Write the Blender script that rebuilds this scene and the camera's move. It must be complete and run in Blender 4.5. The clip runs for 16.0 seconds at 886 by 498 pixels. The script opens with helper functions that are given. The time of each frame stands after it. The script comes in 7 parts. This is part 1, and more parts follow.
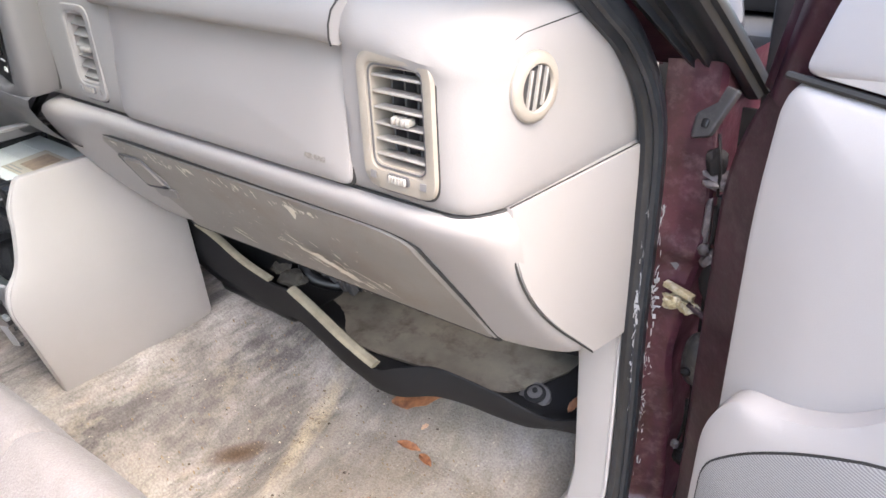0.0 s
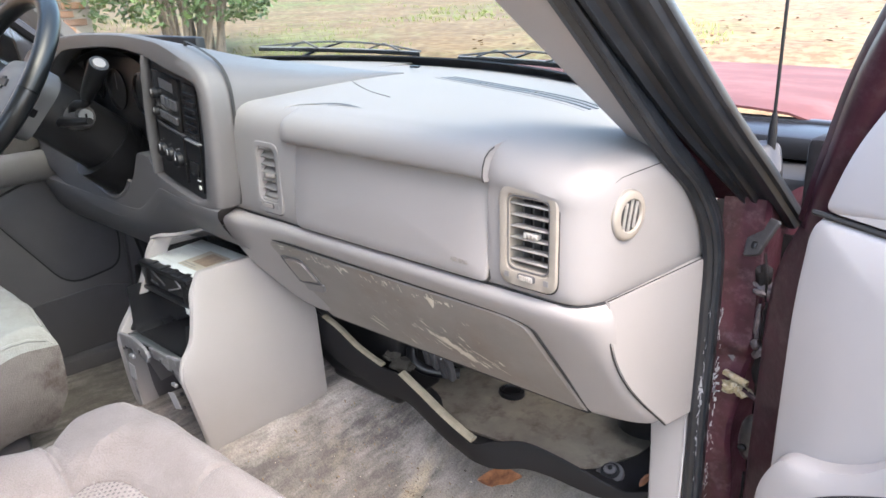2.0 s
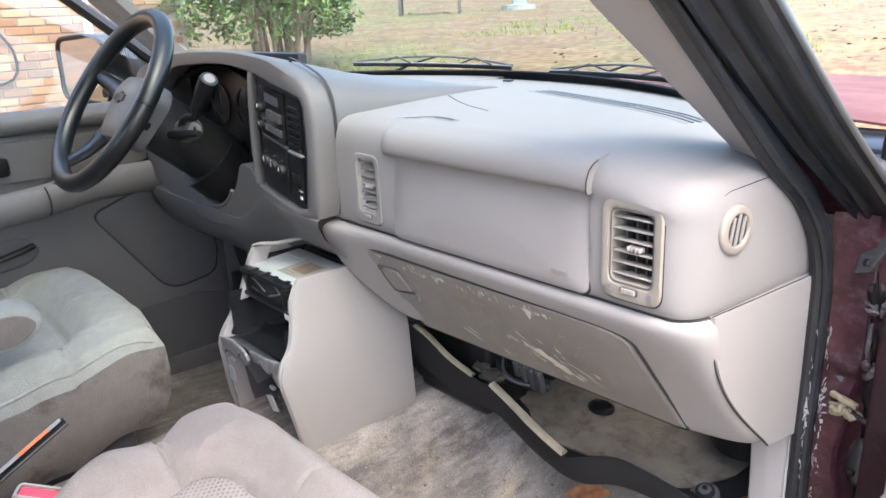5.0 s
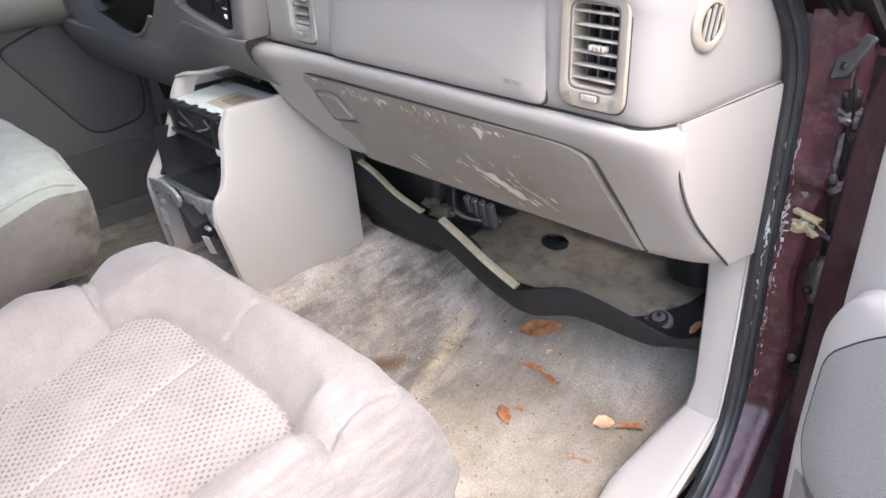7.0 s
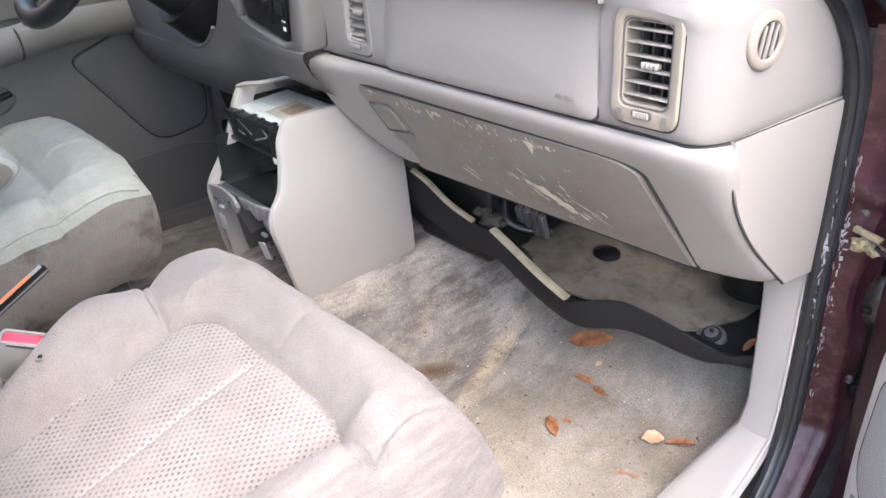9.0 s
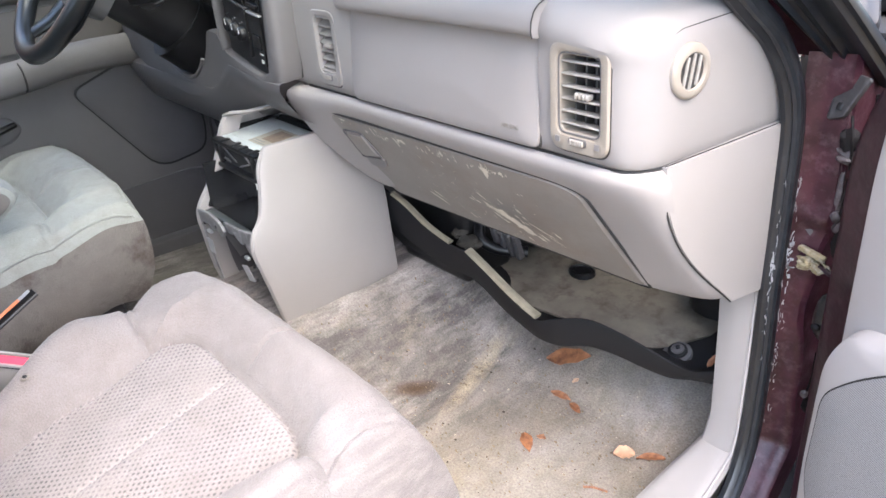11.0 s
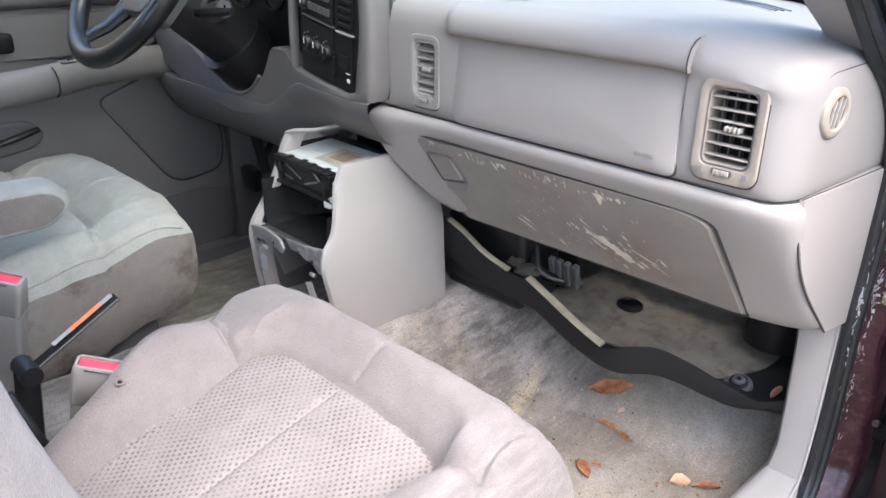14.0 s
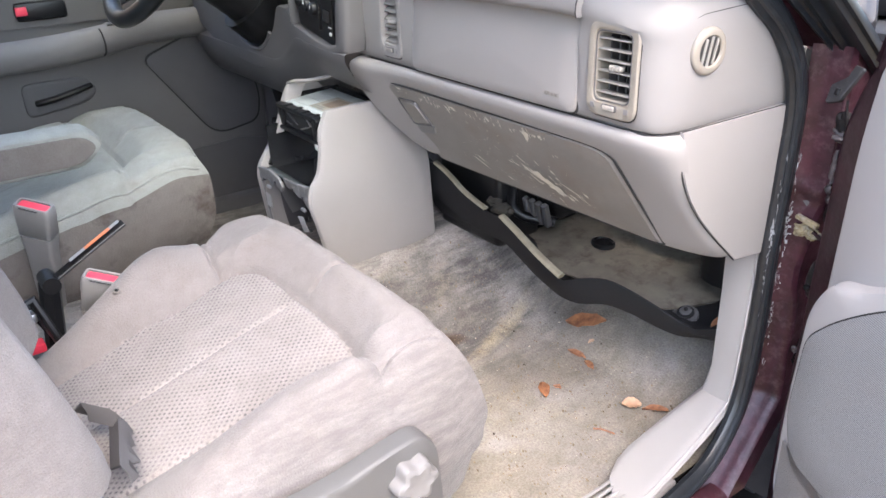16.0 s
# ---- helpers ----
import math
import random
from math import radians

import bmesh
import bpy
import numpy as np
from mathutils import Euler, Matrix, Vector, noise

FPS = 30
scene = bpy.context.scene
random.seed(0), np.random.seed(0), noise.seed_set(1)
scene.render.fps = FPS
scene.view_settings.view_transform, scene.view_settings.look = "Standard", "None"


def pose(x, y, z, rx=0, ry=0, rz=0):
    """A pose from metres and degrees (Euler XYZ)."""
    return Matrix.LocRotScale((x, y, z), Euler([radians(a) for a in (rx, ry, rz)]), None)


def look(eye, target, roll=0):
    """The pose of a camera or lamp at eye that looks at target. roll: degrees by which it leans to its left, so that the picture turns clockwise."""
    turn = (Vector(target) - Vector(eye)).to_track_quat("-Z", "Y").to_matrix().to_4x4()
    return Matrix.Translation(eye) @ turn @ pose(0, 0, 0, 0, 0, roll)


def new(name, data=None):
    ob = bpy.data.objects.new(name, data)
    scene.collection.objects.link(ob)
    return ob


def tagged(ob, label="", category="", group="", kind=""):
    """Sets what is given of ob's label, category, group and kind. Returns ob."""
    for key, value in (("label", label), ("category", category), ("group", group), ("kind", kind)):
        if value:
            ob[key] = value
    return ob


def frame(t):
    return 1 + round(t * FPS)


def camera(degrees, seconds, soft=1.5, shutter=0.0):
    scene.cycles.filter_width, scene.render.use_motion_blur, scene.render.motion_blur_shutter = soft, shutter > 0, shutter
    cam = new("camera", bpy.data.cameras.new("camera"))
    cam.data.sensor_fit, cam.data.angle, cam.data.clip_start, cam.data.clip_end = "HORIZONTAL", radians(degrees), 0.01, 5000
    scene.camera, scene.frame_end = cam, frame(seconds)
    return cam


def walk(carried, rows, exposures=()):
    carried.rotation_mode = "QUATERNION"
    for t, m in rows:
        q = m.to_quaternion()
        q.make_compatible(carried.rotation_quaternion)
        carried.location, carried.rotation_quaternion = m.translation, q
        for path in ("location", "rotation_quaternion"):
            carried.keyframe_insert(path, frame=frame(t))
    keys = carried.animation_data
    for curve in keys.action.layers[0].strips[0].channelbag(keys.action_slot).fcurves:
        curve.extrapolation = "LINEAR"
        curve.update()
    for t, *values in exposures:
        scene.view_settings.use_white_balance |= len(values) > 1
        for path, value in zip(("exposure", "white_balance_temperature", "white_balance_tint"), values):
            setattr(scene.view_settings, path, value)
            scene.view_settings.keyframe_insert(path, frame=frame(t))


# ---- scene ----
from mathutils.bvhtree import BVHTree

cam = camera(60.5, 16.0, soft=1.6)
PATH = [
    (0, (1.035, -0.402, 0.836), (-0.115, 0.946, -0.093), -2.5),
    (0.5, (1.037, -0.49, 0.867), (-0.164, 0.853, -0.002), -1.7),
    (1, (1.022, -0.612, 0.866), (-0.205, 0.747, 0.063), -1.0),
    (1.5, (1.051, -0.641, 0.887), (-0.209, 0.739, 0.174), -1.1),
    (2, (1.115, -0.613, 0.903), (-0.196, 0.754, 0.261), -1.7),
    (2.5, (1.139, -0.61, 0.924), (-0.251, 0.702, 0.335), -2.8),
    (3, (1.127, -0.626, 0.92), (-0.342, 0.612, 0.364), -3.5),
    (3.2, (1.13, -0.63, 0.918), (-0.362, 0.583, 0.37), -3.5),
    (5.3, (1.088, -0.647, 0.9), (-0.341, 0.601, 0.268), -2.0),
    (5.5, (1.072, -0.649, 0.895), (-0.329, 0.619, 0.238), -1.9),
    (6, (1.046, -0.647, 0.876), (-0.282, 0.656, 0.142), -1.8),
    (6.5, (1.072, -0.614, 0.846), (-0.2, 0.665, -0.016), -2.0),
    (7, (1.066, -0.603, 0.831), (-0.209, 0.617, -0.11), -2.4),
    (7.5, (1.07, -0.595, 0.848), (-0.24, 0.568, -0.117), -2.8),
    (8, (1.072, -0.591, 0.849), (-0.261, 0.548, -0.113), -3.0),
    (8.5, (1.063, -0.603, 0.843), (-0.285, 0.528, -0.108), -3.1),
    (8.7, (1.066, -0.602, 0.844), (-0.294, 0.521, -0.098), -3.2),
    (10.8, (1.127, -0.568, 0.861), (-0.284, 0.53, -0.036), -5.0),
    (11, (1.145, -0.563, 0.864), (-0.278, 0.528, -0.022), -4.9),
    (11.5, (1.172, -0.55, 0.867), (-0.256, 0.546, -0.004), -4.9),
    (12, (1.15, -0.576, 0.857), (-0.257, 0.562, 0.004), -3.9),
    (12.5, (1.079, -0.66, 0.874), (-0.297, 0.541, 0.059), -2.4),
    (13, (1.027, -0.731, 0.873), (-0.329, 0.515, 0.093), -0.8),
    (13.5, (1.016, -0.759, 0.866), (-0.326, 0.507, 0.094), 0.2),
    (14, (1.011, -0.762, 0.855), (-0.312, 0.511, 0.063), 0.6),
    (14.5, (1.013, -0.771, 0.852), (-0.285, 0.507, 0.026), 0.4),
    (15, (1.022, -0.743, 0.824), (-0.224, 0.556, -0.048), 0.2),
    (15.5, (1.107, -0.723, 0.853), (-0.208, 0.504, -0.021), -1.3),
    (16, (1.248, -0.688, 0.863), (-0.204, 0.368, -0.016), -2.0),
]
walk(cam, [(t, look(eye, target, roll)) for t, eye, target, roll in PATH],
     exposures=((0.0, 3.54, 6800, 10), (1.0, 3.44, 6720, 10), (2.0, 3.3, 6660, 10), (3.2, 3.2, 6600, 10), (5.5, 3.22, 6600, 10), (7.0, 3.4, 6600, 10), (8.5, 3.42, 6600, 10), (11.0, 3.42, 6500, 10), (12.5, 3.36, 6450, 10), (14.0, 3.28, 6450, 10), (15.0, 3.38, 6500, 10), (16.0, 3.26, 6500, 10)))

# ---- world, sun, exposure ----
world = bpy.data.worlds.new("sky")
scene.world = world
world.use_nodes = True
wn = world.node_tree
sky = wn.nodes.new("ShaderNodeTexSky")
sky.sky_type = 'NISHITA'
sky.sun_disc = False
SUN_EL, SUN_AZ = 57.0, 106.0     # degrees; azimuth clockwise from +y
sky.sun_elevation, sky.sun_rotation = radians(SUN_EL), radians(SUN_AZ)
sky.air_density, sky.dust_density = 1.0, 3.0
wn.links.new(sky.outputs[0], wn.nodes["Background"].inputs[0])
wn.nodes["Background"].inputs[1].default_value = 0.15
sun = new("sun", bpy.data.lights.new("sun", 'SUN'))
sun.data.energy, sun.data.angle, sun.data.color = 0.12, radians(60), (1.0, 0.95, 0.90)
az, el = radians(SUN_AZ), radians(SUN_EL)
sun.matrix_world = look((3 * math.sin(az) * math.cos(el), 3 * math.cos(az) * math.cos(el), 3 * math.sin(el)), (0, 0, 0))


# ---- materials ----
def mat(name, color, rough=0.5, metal=0.0, var=0.12, scale=6.0, grain=0.0, grain_scale=400.0, spec=0.5, sheen=0.0, color2=None, coat=0.0, stain=None, stain_scale=5.0, stain_amt=0.5):
    m = bpy.data.materials.new(name)
    m.use_nodes = True
    nt = m.node_tree
    b = nt.nodes["Principled BSDF"]
    tc = nt.nodes.new("ShaderNodeTexCoord")
    n1 = nt.nodes.new("ShaderNodeTexNoise")
    n1.inputs["Scale"].default_value, n1.inputs["Detail"].default_value, n1.inputs["Roughness"].default_value = scale, 6, 0.65
    nt.links.new(tc.outputs["Object"], n1.inputs["Vector"])
    ramp = nt.nodes.new("ShaderNodeValToRGB")
    c2 = color2 or tuple(c * (1 - var) for c in color)
    ramp.color_ramp.elements[0].color = (*c2, 1)
    ramp.color_ramp.elements[1].color = (*[min(1, c * (1 + var * 0.4)) for c in color], 1)
    ramp.color_ramp.elements[0].position, ramp.color_ramp.elements[1].position = 0.35, 0.65
    nt.links.new(n1.outputs["Fac"], ramp.inputs["Fac"])
    col = ramp.outputs["Color"]
    if stain:
        n3 = nt.nodes.new("ShaderNodeTexNoise")
        n3.inputs["Scale"].default_value, n3.inputs["Detail"].default_value, n3.inputs["Roughness"].default_value = stain_scale, 8, 0.7
        nt.links.new(tc.outputs["Object"], n3.inputs["Vector"])
        r3 = nt.nodes.new("ShaderNodeValToRGB")
        r3.color_ramp.elements[0].position, r3.color_ramp.elements[1].position = 0.5, 0.68
        r3.color_ramp.elements[0].color, r3.color_ramp.elements[1].color = (0, 0, 0, 1), (stain_amt,) * 3 + (1,)
        nt.links.new(n3.outputs["Fac"], r3.inputs["Fac"])
        mx = nt.nodes.new("ShaderNodeMixRGB")
        nt.links.new(r3.outputs["Color"], mx.inputs[0])
        nt.links.new(col, mx.inputs[1])
        mx.inputs[2].default_value = (*stain, 1)
        col = mx.outputs[0]
    nt.links.new(col, b.inputs["Base Color"])
    b.inputs["Metallic"].default_value = metal
    b.inputs["Specular IOR Level"].default_value = spec
    b.inputs["Sheen Weight"].default_value = sheen
    b.inputs["Coat Weight"].default_value = coat
    mr = nt.nodes.new("ShaderNodeMapRange")
    mr.inputs["To Min"].default_value, mr.inputs["To Max"].default_value = max(0.02, rough - 0.07), min(1, rough + 0.07)
    nt.links.new(n1.outputs["Fac"], mr.inputs["Value"])
    nt.links.new(mr.outputs[0], b.inputs["Roughness"])
    if grain:
        n2 = nt.nodes.new("ShaderNodeTexNoise")
        n2.inputs["Scale"].default_value, n2.inputs["Detail"].default_value = grain_scale, 3
        nt.links.new(tc.outputs["Object"], n2.inputs["Vector"])
        bp = nt.nodes.new("ShaderNodeBump")
        bp.inputs["Strength"].default_value, bp.inputs["Distance"].default_value = grain, 0.002
        nt.links.new(n2.outputs["Fac"], bp.inputs["Height"])
        nt.links.new(bp.outputs[0], b.inputs["Normal"])
    return m


def glass_mat(name, tint=(0.93, 0.97, 0.95)):
    m = bpy.data.materials.new(name)
    m.use_nodes = True
    nt = m.node_tree
    nt.nodes.clear()
    out = nt.nodes.new("ShaderNodeOutputMaterial")
    tr, gl, mx = (nt.nodes.new(k) for k in ("ShaderNodeBsdfTransparent", "ShaderNodeBsdfGlossy", "ShaderNodeMixShader"))
    tr.inputs[0].default_value = (*tint, 1)
    gl.inputs["Roughness"].default_value = 0.01
    mx.inputs[0].default_value = 0.07
    nt.links.new(tr.outputs[0], mx.inputs[1])
    nt.links.new(gl.outputs[0], mx.inputs[2])
    nt.links.new(mx.outputs[0], out.inputs[0])
    return m


GREY = (0.262, 0.242, 0.233)
M_DASH = mat("dash_plastic", GREY, 0.52, var=0.05, scale=3, grain=0.12, grain_scale=900)
M_DASH_TOP = mat("dash_top_plastic", (0.225, 0.210, 0.202), 0.68, spec=0.2, var=0.05, scale=3, grain=0.12, grain_scale=900)
M_GLOVE = mat("scuffed_glove_plastic", (0.205, 0.186, 0.168), 0.55, var=0.14, scale=9, grain=0.12, grain_scale=900, stain=(0.165, 0.13, 0.105), stain_scale=7, stain_amt=0.75)
M_TRIM = mat("pale_trim_plastic", (0.345, 0.32, 0.306), 0.55, spec=0.35, var=0.05, scale=3, grain=0.1, grain_scale=900)
# trim plastic lightened, so brightness on the open door is partly painted
M_DOORTRIM = mat("lit_door_plastic", (0.385, 0.358, 0.340), 0.55, spec=0.35, var=0.05, scale=3, grain=0.1, grain_scale=900)
M_VENT = mat("aged_vent_plastic", (0.245, 0.215, 0.180), 0.5, var=0.12, scale=20, stain=(0.28, 0.25, 0.2), stain_scale=60, stain_amt=0.4)
M_SLAT = mat("dusty_slat_plastic", (0.29, 0.27, 0.245), 0.6, var=0.2, scale=60, stain=(0.22, 0.19, 0.16), stain_scale=90, stain_amt=0.6)
M_LOUVRE = mat("louvre_plastic", (0.20, 0.185, 0.172), 0.55, var=0.15, scale=30)
M_DGREY = mat("dark_grey_plastic", (0.075, 0.072, 0.074), 0.5, var=0.1, scale=4, grain=0.1, grain_scale=900)
M_MGREY = mat("mid_grey_plastic", (0.17, 0.161, 0.158), 0.52, var=0.08, scale=4, grain=0.1, grain_scale=900)
M_BLACK = mat("black_plastic", (0.008, 0.008, 0.009), 0.40, spec=0.35, var=0.2, scale=8, grain=0.06, grain_scale=700)
M_DARKLINE = mat("gap_black", (0.02, 0.019, 0.018), 0.8, var=0.1)
M_LEATHER = mat("black_leather", (0.009, 0.010, 0.011), 0.30, var=0.25, scale=12, grain=0.15, grain_scale=500)
M_RUBBER = mat("seal_rubber", (0.014, 0.016, 0.019), 0.36, var=0.2, scale=14, stain=(0.06, 0.065, 0.07), stain_scale=30, stain_amt=0.25)
M_LINER = mat("hush_panel_black", (0.009, 0.009, 0.010), 0.6, spec=0.3, var=0.2, scale=12)
M_TAN = mat("tan_insulation", (0.14, 0.124, 0.098), 0.85, var=0.35, scale=9, grain=0.4, grain_scale=60, stain=(0.05, 0.040, 0.029), stain_scale=24, stain_amt=0.85)
M_FOAM = mat("yellowed_foam", (0.25, 0.22, 0.155), 0.9, var=0.25, scale=30, grain=0.4, grain_scale=300)
M_PAINT = mat("maroon_paint", (0.027, 0.0065, 0.011), 0.36, metal=0.1, var=0.5, scale=22, coat=0.1, spec=0.28, grain=0.15, grain_scale=120, stain=(0.055, 0.032, 0.036), stain_scale=40, stain_amt=0.55)
M_FADED = mat("faded_maroon_paint", (0.125, 0.046, 0.040), 0.7, var=0.25, scale=3, spec=0.15, stain=(0.18, 0.105, 0.095), stain_scale=3, stain_amt=0.5)
# maroon paint lightened to carry its sheen as colour, with pale dust stains
M_JAMB = mat("dusty_sheen_jamb", (0.046, 0.013, 0.020), 0.40, metal=0.1, var=0.5, scale=26, coat=0.1, spec=0.35, grain=0.2, grain_scale=140, stain=(0.12, 0.078, 0.088), stain_scale=60, stain_amt=0.45)
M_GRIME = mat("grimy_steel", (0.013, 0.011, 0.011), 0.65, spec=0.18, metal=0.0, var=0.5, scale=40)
M_ZINC = mat("zinc_case", (0.46, 0.49, 0.48), 0.42, metal=0.1, var=0.12, scale=20)
M_METAL = mat("bare_steel", (0.55, 0.56, 0.57), 0.32, metal=0.9, var=0.15, scale=20)
M_CHIP = mat("chipped_paint_spot", (0.54, 0.49, 0.41), 0.7, var=0.15, scale=60)
M_RED = mat("red_button", (0.75, 0.05, 0.09), 0.4, var=0.05)
M_ORANGE = mat("orange_sticker", (0.7, 0.22, 0.10), 0.5, var=0.2, scale=40)
M_WHITE = mat("white_label", (0.7, 0.7, 0.66), 0.5, var=0.08, scale=40)
M_GLASS = glass_mat("window_glass", (0.62, 0.66, 0.64))
M_SHIELD = glass_mat("laminated_glass", (0.60, 0.665, 0.64))
M_MIRROR = mat("mirror_glass", (0.55, 0.56, 0.58), 0.06, metal=1.0, var=0.02)
M_LIGHTGREY = mat("worn_silver_plastic", (0.30, 0.30, 0.302), 0.4, var=0.08, scale=10)
M_HEAD = mat("headliner_fabric", (0.62, 0.60, 0.57), 0.95, var=0.05)


def carpet_mat():
    """Grey carpet with dark streaks, and tan mud where feet rested."""
    m = mat("dirty_carpet", (0.335, 0.308, 0.290), 0.95, var=0.35, scale=7, grain=0.9, grain_scale=300, color2=(0.235, 0.212, 0.194), sheen=0.05)
    nt = m.node_tree
    b = nt.nodes["Principled BSDF"]
    src = b.inputs["Base Color"].links[0].from_socket
    N = nt.nodes.new
    tc, sep = N("ShaderNodeTexCoord"), N("ShaderNodeSeparateXYZ")
    nt.links.new(tc.outputs["Object"], sep.inputs[0])

    def noise_mask(scale, stretch, lo, hi, rot=0.0):
        mp, nz, rp = N("ShaderNodeMapping"), N("ShaderNodeTexNoise"), N("ShaderNodeValToRGB")
        mp.inputs["Scale"].default_value, mp.inputs["Rotation"].default_value = stretch, (0, 0, rot)
        nz.inputs["Scale"].default_value, nz.inputs["Detail"].default_value, nz.inputs["Roughness"].default_value = scale, 9, 0.72
        nt.links.new(tc.outputs["Object"], mp.inputs[0])
        nt.links.new(mp.outputs[0], nz.inputs["Vector"])
        nt.links.new(nz.outputs["Fac"], rp.inputs[0])
        rp.color_ramp.elements[0].position, rp.color_ramp.elements[1].position = lo, hi
        return rp.outputs[0]

    def mix(fac, base, colour):
        mx = N("ShaderNodeMixRGB")
        nt.links.new(fac, mx.inputs[0])
        nt.links.new(base, mx.inputs[1])
        mx.inputs[2].default_value = (*colour, 1)
        return mx.outputs[0]

    def times(a, c):
        mm = N("ShaderNodeMath")
        mm.operation = 'MULTIPLY'
        nt.links.new(a, mm.inputs[0])
        if isinstance(c, float):
            mm.inputs[1].default_value = c
        else:
            nt.links.new(c, mm.inputs[1])
        return mm.outputs[0]
    mr = N("ShaderNodeMapRange")
    mr.inputs["From Min"].default_value, mr.inputs["From Max"].default_value = 0.20, 0.42
    nt.links.new(sep.outputs["X"], mr.inputs["Value"])
    col = mix(times(noise_mask(5, (1, 1, 1), 0.36, 0.60), mr.outputs[0]), src, (0.262, 0.232, 0.186))
    col = mix(times(times(noise_mask(7, (1.3, 0.9, 1), 0.45, 0.66, 0.9), mr.outputs[0]), 0.75), col, (0.20, 0.17, 0.14))
    col = mix(times(times(noise_mask(4, (1, 1, 1), 0.52, 0.66), mr.outputs[0]), 0.6), col, (0.30, 0.252, 0.18))
    inv = N("ShaderNodeMath")
    inv.operation = 'SUBTRACT'
    inv.inputs[0].default_value = 1.12
    nt.links.new(mr.outputs[0], inv.inputs[1])
    col = mix(times(times(noise_mask(8, (3.4, 0.7, 1), 0.43, 0.60, 0.30), inv.outputs[0]), 0.80), col, (0.085, 0.080, 0.079))
    col = mix(times(noise_mask(14, (2.5, 0.9, 1), 0.53, 0.67, 0.5), 0.65), col, (0.35, 0.305, 0.25))
    col = mix(times(noise_mask(130, (1, 1, 1), 0.60, 0.74), 0.55), col, (0.50, 0.45, 0.38))
    col = mix(times(noise_mask(90, (1, 1, 1), 0.62, 0.74), 0.6), col, (0.08, 0.07, 0.06))

    def calc(op, a, c):
        mm = N("ShaderNodeMath")
        mm.operation = op
        for k, v in enumerate((a, c)):
            if isinstance(v, (int, float)):
                mm.inputs[k].default_value = v
            else:
                nt.links.new(v, mm.inputs[k])
        return mm.outputs[0]
    X, Y = sep.outputs["X"], sep.outputs["Y"]

    def blot(cx, cy, rx, ry, turn):
        c, s = math.cos(turn), math.sin(turn)
        dx, dy = calc('SUBTRACT', X, cx), calc('SUBTRACT', Y, cy)
        u = calc('DIVIDE', calc('ADD', calc('MULTIPLY', dx, c), calc('MULTIPLY', dy, s)), rx)
        v = calc('DIVIDE', calc('SUBTRACT', calc('MULTIPLY', dy, c), calc('MULTIPLY', dx, s)), ry)
        r = calc('ADD', calc('MULTIPLY', u, u), calc('MULTIPLY', v, v))
        mm = N("ShaderNodeMath")
        mm.operation, mm.use_clamp = 'SUBTRACT', True
        mm.inputs[0].default_value = 1.0
        nt.links.new(r, mm.inputs[1])
        return mm.outputs[0]
    # the driver's side goes darker, broken up by noise
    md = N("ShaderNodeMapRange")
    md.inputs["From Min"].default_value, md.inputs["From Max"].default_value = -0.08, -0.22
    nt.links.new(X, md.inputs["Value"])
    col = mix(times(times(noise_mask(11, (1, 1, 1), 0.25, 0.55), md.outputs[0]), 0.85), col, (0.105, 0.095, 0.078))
    # trodden mud ridge, charcoal patches and a torn spot
    col = mix(times(times(blot(.255, .165, .020, .14, .34), noise_mask(40, (1, 1, 1), 0.30, 0.60)), 0.9), col, (0.50, 0.42, 0.30))
    col = mix(times(blot(.165, .03, .06, .11, -.2), noise_mask(14, (2.6, .8, 1), 0.34, 0.60, .25)), col, (0.12, 0.112, 0.108))
    col = mix(times(blot(.205, .13, .04, .10, .2), noise_mask(18, (2.6, .8, 1), 0.38, 0.62, .25)), col, (0.13, 0.118, 0.11))
    col = mix(times(blot(.214, .060, .013, .060, -.25), noise_mask(30, (1, 1, 1), 0.25, 0.45)), col, (0.075, 0.045, 0.025))
    nt.links.new(col, b.inputs["Base Color"])
    return m


def speckle(m, scale, lo, hi, dark):
    """Fine darker fibres multiplied over a material's colour."""
    nt = m.node_tree
    b = nt.nodes["Principled BSDF"]
    src = b.inputs["Base Color"].links[0].from_socket
    tc, nz, rp, mu = (nt.nodes.new(k) for k in ("ShaderNodeTexCoord", "ShaderNodeTexNoise", "ShaderNodeValToRGB", "ShaderNodeMixRGB"))
    nz.inputs["Scale"].default_value, nz.inputs["Detail"].default_value = scale, 4
    rp.color_ramp.elements[0].position, rp.color_ramp.elements[1].position = lo, hi
    rp.color_ramp.elements[0].color, rp.color_ramp.elements[1].color = (*dark, 1), (1, 1, 1, 1)
    mu.blend_type, mu.inputs[0].default_value = 'MULTIPLY', 1.0
    nt.links.new(tc.outputs["Object"], nz.inputs["Vector"])
    nt.links.new(nz.outputs["Fac"], rp.inputs[0])
    nt.links.new(src, mu.inputs[1])
    nt.links.new(rp.outputs[0], mu.inputs[2])
    nt.links.new(mu.outputs[0], b.inputs["Base Color"])


